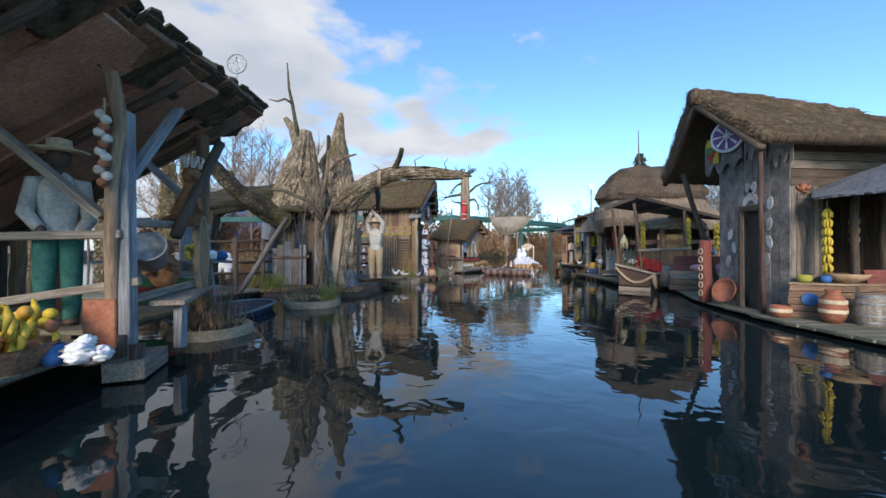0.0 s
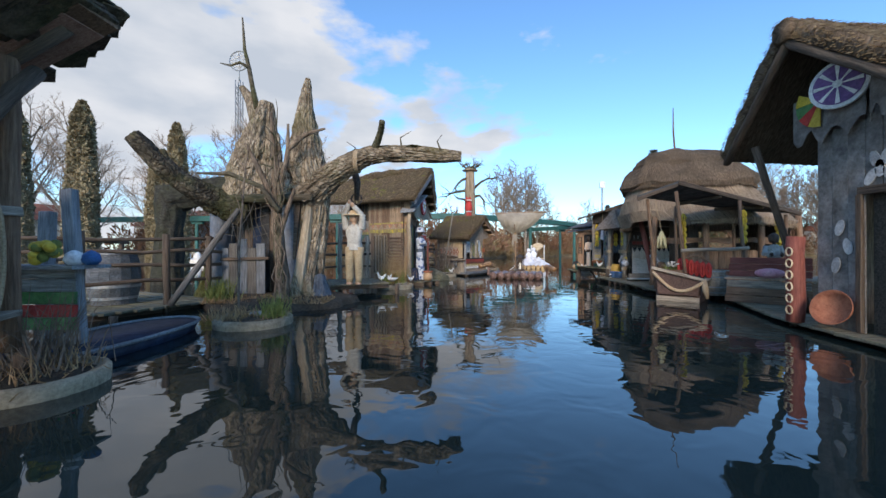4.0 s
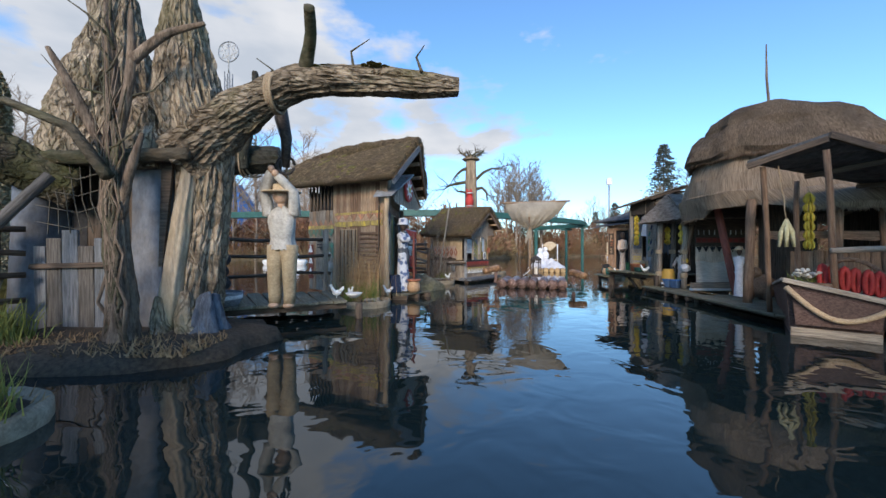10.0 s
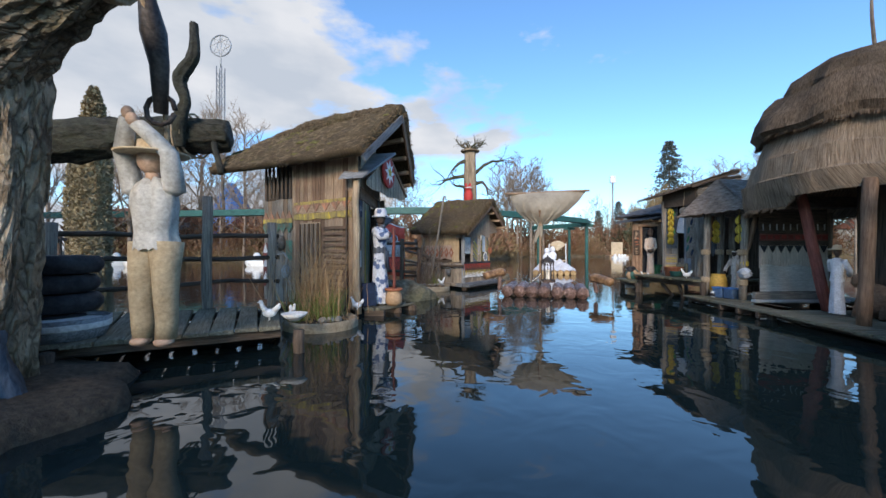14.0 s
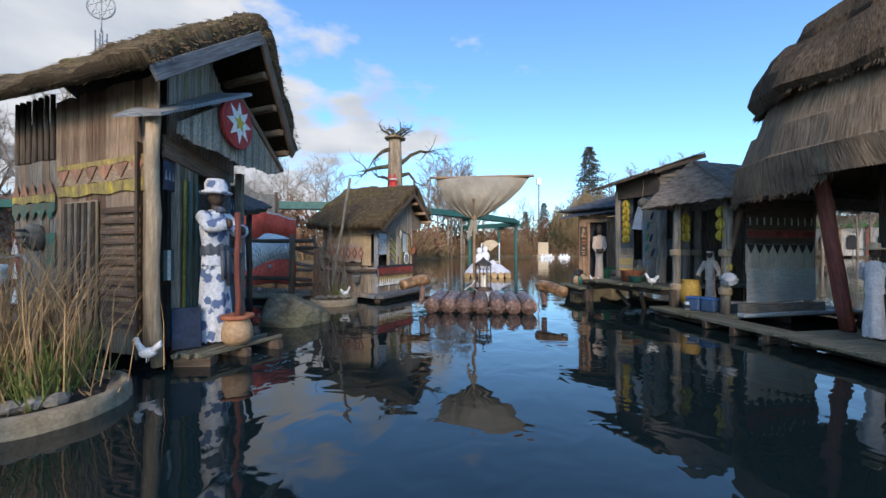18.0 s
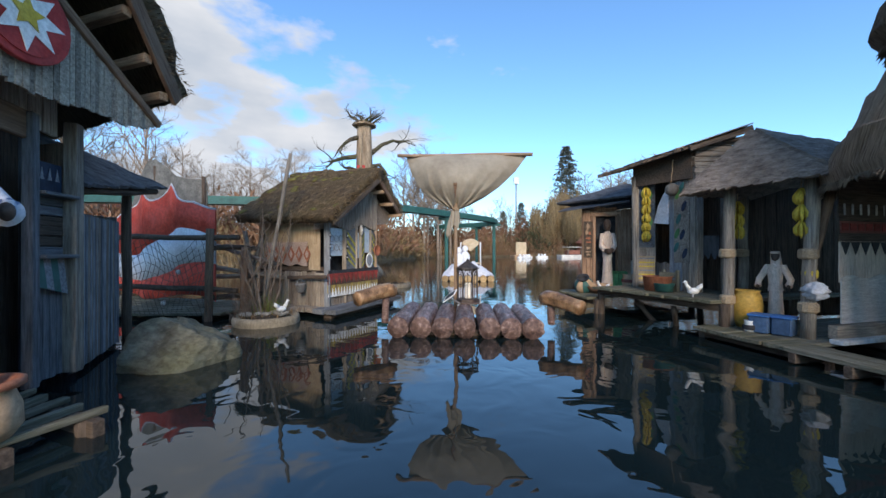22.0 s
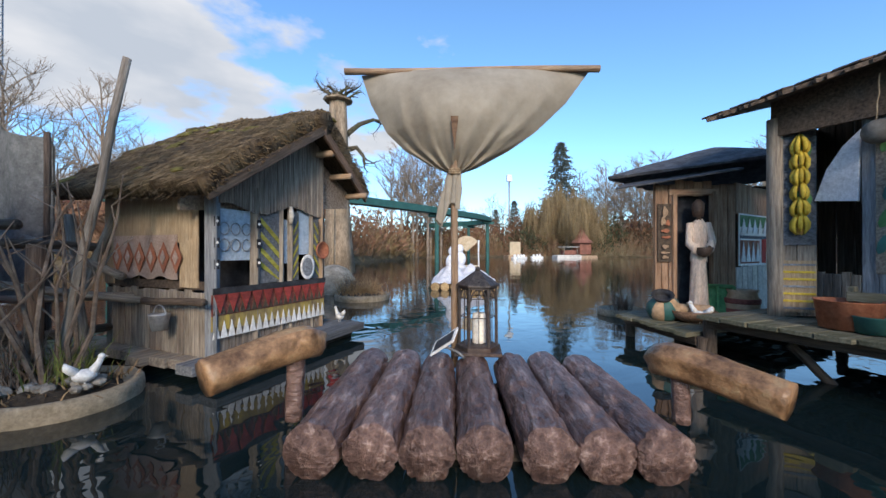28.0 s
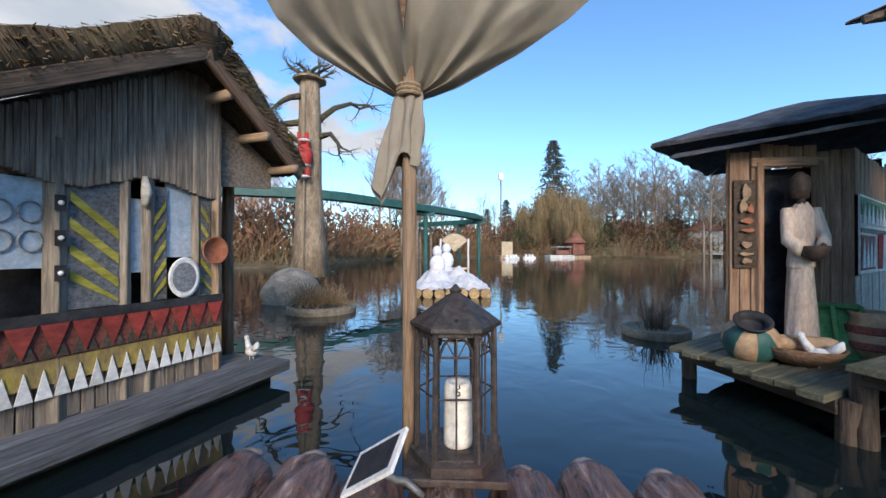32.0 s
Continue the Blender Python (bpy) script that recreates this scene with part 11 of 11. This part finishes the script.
def rail_log(sgn, r0, f0, z0, lab):
    pts = [(r0 + sgn * 0.34, f0 - 0.42, z0 - 0.08), (r0 + sgn * 0.12, f0 - 0.12, z0 - 0.02), (r0, f0 + 0.02, z0), (r0 - sgn * 0.03, f0 + 0.12, z0 - 0.04)]
    pts = [qr(*p) for p in pts]
    vf = trunk(pts, [0.095, 0.1, 0.1, 0.08], 20, 0.22, 71 + sgn)
    part("rail_log", vf, rail_wood, raft, lab, smooth=True)
    part("rail_post", trunk([qr(r0 + sgn * 0.05, f0 - 0.02, 0.12), qr(r0 + sgn * 0.04, f0 - 0.02, z0 - 0.05)], [0.05, 0.055], 12, 0.15, 5 + sgn), log_raft, raft, smooth=True)


rail_log(-1, -1.04, 0.96, 0.58, "pale worn side rail end")
rail_log(1, 1.2, 1.0, 0.48, "pale worn side rail end")

sail = thing("sail", *(mz + V((0, 0, 1.4))), "dirty beige canvas sail gathered to the mast", "sail")


def sail_mesh():
    nu, nv = 96, 44
    vs = []
    for j in range(nv + 1):
        w = (j / nv) ** 1.4                                   # 0 at the knot, 1 at the top edge
        z = 1.85 + 0.92 * w
        half_l = float(np.interp(w, (0, .03, .065, .23, .41, .7, 1), (.035, .12, .2, .45, .62, .77, .86)))
        half_r = float(np.interp(w, (0, .03, .065, .23, .41, .7, 1), (.035, .13, .22, .5, .74, 1.02, 1.22)))
        for i in range(nu + 1):
            u = -1 + 2 * i / nu
            x = u * (half_l if u < 0 else half_r)
            belly = -0.38 * (1 - u * u) * math.sin(math.pi * min(1, w * 0.9)) * 0.9
            fold = 0.03 * math.sin(u * 21 + 2.5 * noise.noise(V((u * 3, w * 2, 0)))) * (1 - w) ** 3 + 0.025 * abs(noise.noise(V((u * 4 + 3, w * 2.5, 2)))) + 0.02 * noise.noise(V((u * 9, w * 3, 5))) * (1 - w)
            vs.append(mz + RT * x + FW * (belly + fold + 0.05) + V((0, 0, z - 1.85 + 1.85)))
    n1 = nu + 1
    fs = [(j * n1 + i, j * n1 + i + 1, (j + 1) * n1 + i + 1, (j + 1) * n1 + i) for j in range(nv) for i in range(nu)]
    vs2 = [v + FW * 0.006 for v in vs]
    o = len(vs)
    fs2 = [tuple(o + k for k in q[::-1]) for q in fs]
    return vs + vs2, fs + fs2


part("canvas", sail_mesh(), canvas, sail, smooth=True)
tl = [(0.0, 1.87, 0.045), (-0.003, 1.82, 0.06), (-0.008, 1.76, 0.068), (-0.015, 1.7, 0.08), (-0.022, 1.64, 0.088), (-0.03, 1.58, 0.096), (-0.04, 1.53, 0.1), (-0.05, 1.49, 0.104)]
vs_t, NT = [], 64
for x, z, r in tl:                                           # gathered hem with sharp folds and a slanting, ragged edge
    for k in range(NT):
        t = 2 * math.pi * k / NT
        rr = r * (0.72 + 0.5 * abs(math.sin(3.5 * t + 1.6 * noise.noise(V((math.cos(t), math.sin(t), z * 3))))) + 0.18 * noise.noise(V((math.cos(t) * 3, math.sin(t) * 3, z * 6))))
        dz = (1.87 - z) * (0.3 * math.cos(t) + 0.16 * math.sin(4 * t + 1))
        vs_t.append(mz + RT * (x + rr * math.cos(t)) + FW * (rr * 0.55 * math.sin(t)) + V((0, 0, z + dz)))
part("tail", (vs_t, [(i * NT + k, i * NT + (k + 1) % NT, i * NT + NT + (k + 1) % NT, i * NT + NT + k) for i in range(len(tl) - 1) for k in range(NT)]), canvas, sail, "gathered canvas tail")
part("lashing", merge(*[tube([mz + RT * 0.055 * math.cos(t) + FW * 0.055 * math.sin(t) + V((0, 0, 1.84 + .018 * k)) for t in [q * math.pi / 6 for q in range(13)]], 0.008, 5, 0, False) for k in range(3)]), rope_mat, sail)
pole("yard", mz + RT * -1.0 + V((0, 0, 2.78)), mz + RT * 1.3 + V((0, 0, 2.78)), 0.03, wood_tan, sail)
part("patch", prism([mz + FW * (-0.20 if z < 2.1 else -0.30) + RT * a + V((0, 0, z)) for a, z in ((-0.03, 2.25), (0.035, 2.25), (0.0, 2.0))], -FW, 0.02), wood_brown, sail, "tan leather patch")

lan = thing("lantern", *qr(0.09, 1.95, 0.27), "dark rusty metal lantern with a pyramid roof", "lantern")
LC = qr(0.09, 1.95, 0)
lq = lambda a, r, z: LC + RT * r * math.cos(a) + FW * r * math.sin(a) + V((0, 0, z))
part("base_plate", moved(cbox(0.4, 0.36, 0.03, 0.005), Matrix.Translation(LC + V((0, 0, 0.285))) @ Matrix.Rotation(YAW + radians(-3), 4, "Z")), rust, lan)
HEX = [k * math.pi / 3 for k in range(6)]
part("foot", ([lq(a, 0.19, 0.3) for a in HEX] + [lq(a, 0.19, 0.335) for a in HEX] + [lq(a, 0.15, 0.35) for a in HEX], [(k, (k + 1) % 6, 6 + (k + 1) % 6, 6 + k) for k in range(6)] + [(6 + k, 6 + (k + 1) % 6, 12 + (k + 1) % 6, 12 + k) for k in range(6)] + [tuple(range(12, 18))]), rust, lan)
for a in HEX:
    beam("corner_bar", lq(a, 0.16, 0.33), lq(a, 0.16, 0.84), 0.022, 0.022, rust, lan)
for z in (0.345, 0.58, 0.74, 0.83):
    for k in range(6):
        beam("glazing_bar", lq(HEX[k], 0.155, z), lq(HEX[(k + 1) % 6], 0.155, z), 0.008, 0.008 if z < .8 else 0.03, rust, lan, jit=0)
for k in range(6):
    p, q = lq(HEX[k], 0.155, 0), lq(HEX[(k + 1) % 6], 0.155, 0)
    beam("glazing_bar", p.lerp(q, .5) + V((0, 0, .34)), p.lerp(q, .5) + V((0, 0, .83)), 0.007, 0.007, rust, lan, jit=0)
    arc = [p.lerp(q, .5 + .42 * math.cos(t)) + V((0, 0, 0.72 + 0.1 * math.sin(t))) for t in [s * math.pi / 8 for s in range(9)]]
    part("arch", tube(arc, 0.006, 5), rust, lan)
    for u in (0.22, 0.78):
        beam("glazing_bar", p.lerp(q, .5) + V((0, 0, .73)), p.lerp(q, u) + V((0, 0, .81)), 0.005, 0.005, rust, lan, jit=0)
part("roof", ([lq(a, 0.19, 0.84) for a in HEX] + [lq(a, 0.19, 0.855) for a in HEX] + [lq(a, 0.02, 0.975) for a in HEX], [(k, (k + 1) % 6, 6 + (k + 1) % 6, 6 + k) for k in range(6)] + [(6 + k, 6 + (k + 1) % 6, 12 + (k + 1) % 6, 12 + k) for k in range(6)] + [tuple(range(12, 18)), (5, 4, 3, 2, 1, 0)]), rust, lan)
part("finial", shifted(lathe([(0.02, 0), (0.028, 0.015), (0.012, 0.03), (0.004, 0.04)], 10), LC.x, LC.y, 0.97), rust, lan)
for k in range(6):
    for j, (u, w) in enumerate(((.5, .35), (.42, .45), (.58, .45), (.5, .55), (.35, .3), (.65, .3), (.5, .2))):
        base = lq(HEX[k], 0.19, 0.855).lerp(lq(HEX[(k + 1) % 6], 0.19, 0.855), u)
        top_ = V((LC.x, LC.y, 0.975))
        c = base.lerp(top_, w)
        nn_ = (lq(HEX[k] + math.pi / 6, 1, 0) - LC).normalized() * 0.7 + V((0, 0, 0.72))
        m = Matrix.Translation(c) @ nn_.to_track_quat("Z", "Y").to_matrix().to_4x4()
        part("pierced_hole", moved(lathe([(0.009, -0.002), (0.009, 0.003)], 8), m), black_paint if j else steel, lan)
cdl = thing("candle", *qr(0.1, 1.95, 0.34), "thick cream wax candle inside a lantern", "candle")
part("wax", shifted(lathe([(0.058, 0), (0.06, 0.02), (0.058, 0.24), (0.05, 0.262), (0.03, 0.255), (0.01, 0.25)], 24, 0.01), *qr(0.1, 1.95, 0.345)), wax, cdl, smooth=True)
pole("wick", qr(0.1, 1.82, 0.59), qr(0.1, 1.82, 0.63), 0.003, black_paint, cdl, n=5)
sol = thing("solar_panel", *qr(-0.2, 1.72, 0.3), "small tilted solar panel in a pale frame", "solar panel")
pa, pc, pw_ = qr(-0.3, 1.66, 0.305), qr(-0.118, 1.58, 0.442), qr(0.037, 0.14, 0.074) - E0
nrm_ = (pc - pa).cross(pw_).normalized()
part("frame", prism([pa, pc, pc + pw_, pa + pw_], nrm_, 0.014), white_paint, sol)
pu = (pc - pa)
cell_mat = material("dark solar cells", (0.02, 0.022, 0.03), (0.04, 0.044, 0.055), 0.5, (30, 30, 30), bump=0.05, stain=0.1)
for a in (0.09, 0.505):
    for b in (0.12,):
        q0 = pa + pu * a + pw_ * b + nrm_ * 0.0145
        part("cell", prism([q0, q0 + pu * 0.405, q0 + pu * 0.405 + pw_ * 0.76, q0 + pw_ * 0.76], nrm_, 0.003), cell_mat, sol)
pole("bracket", qr(-0.03, 1.74, 0.28), qr(-0.19, 1.69, 0.385), 0.012, steel, sol)
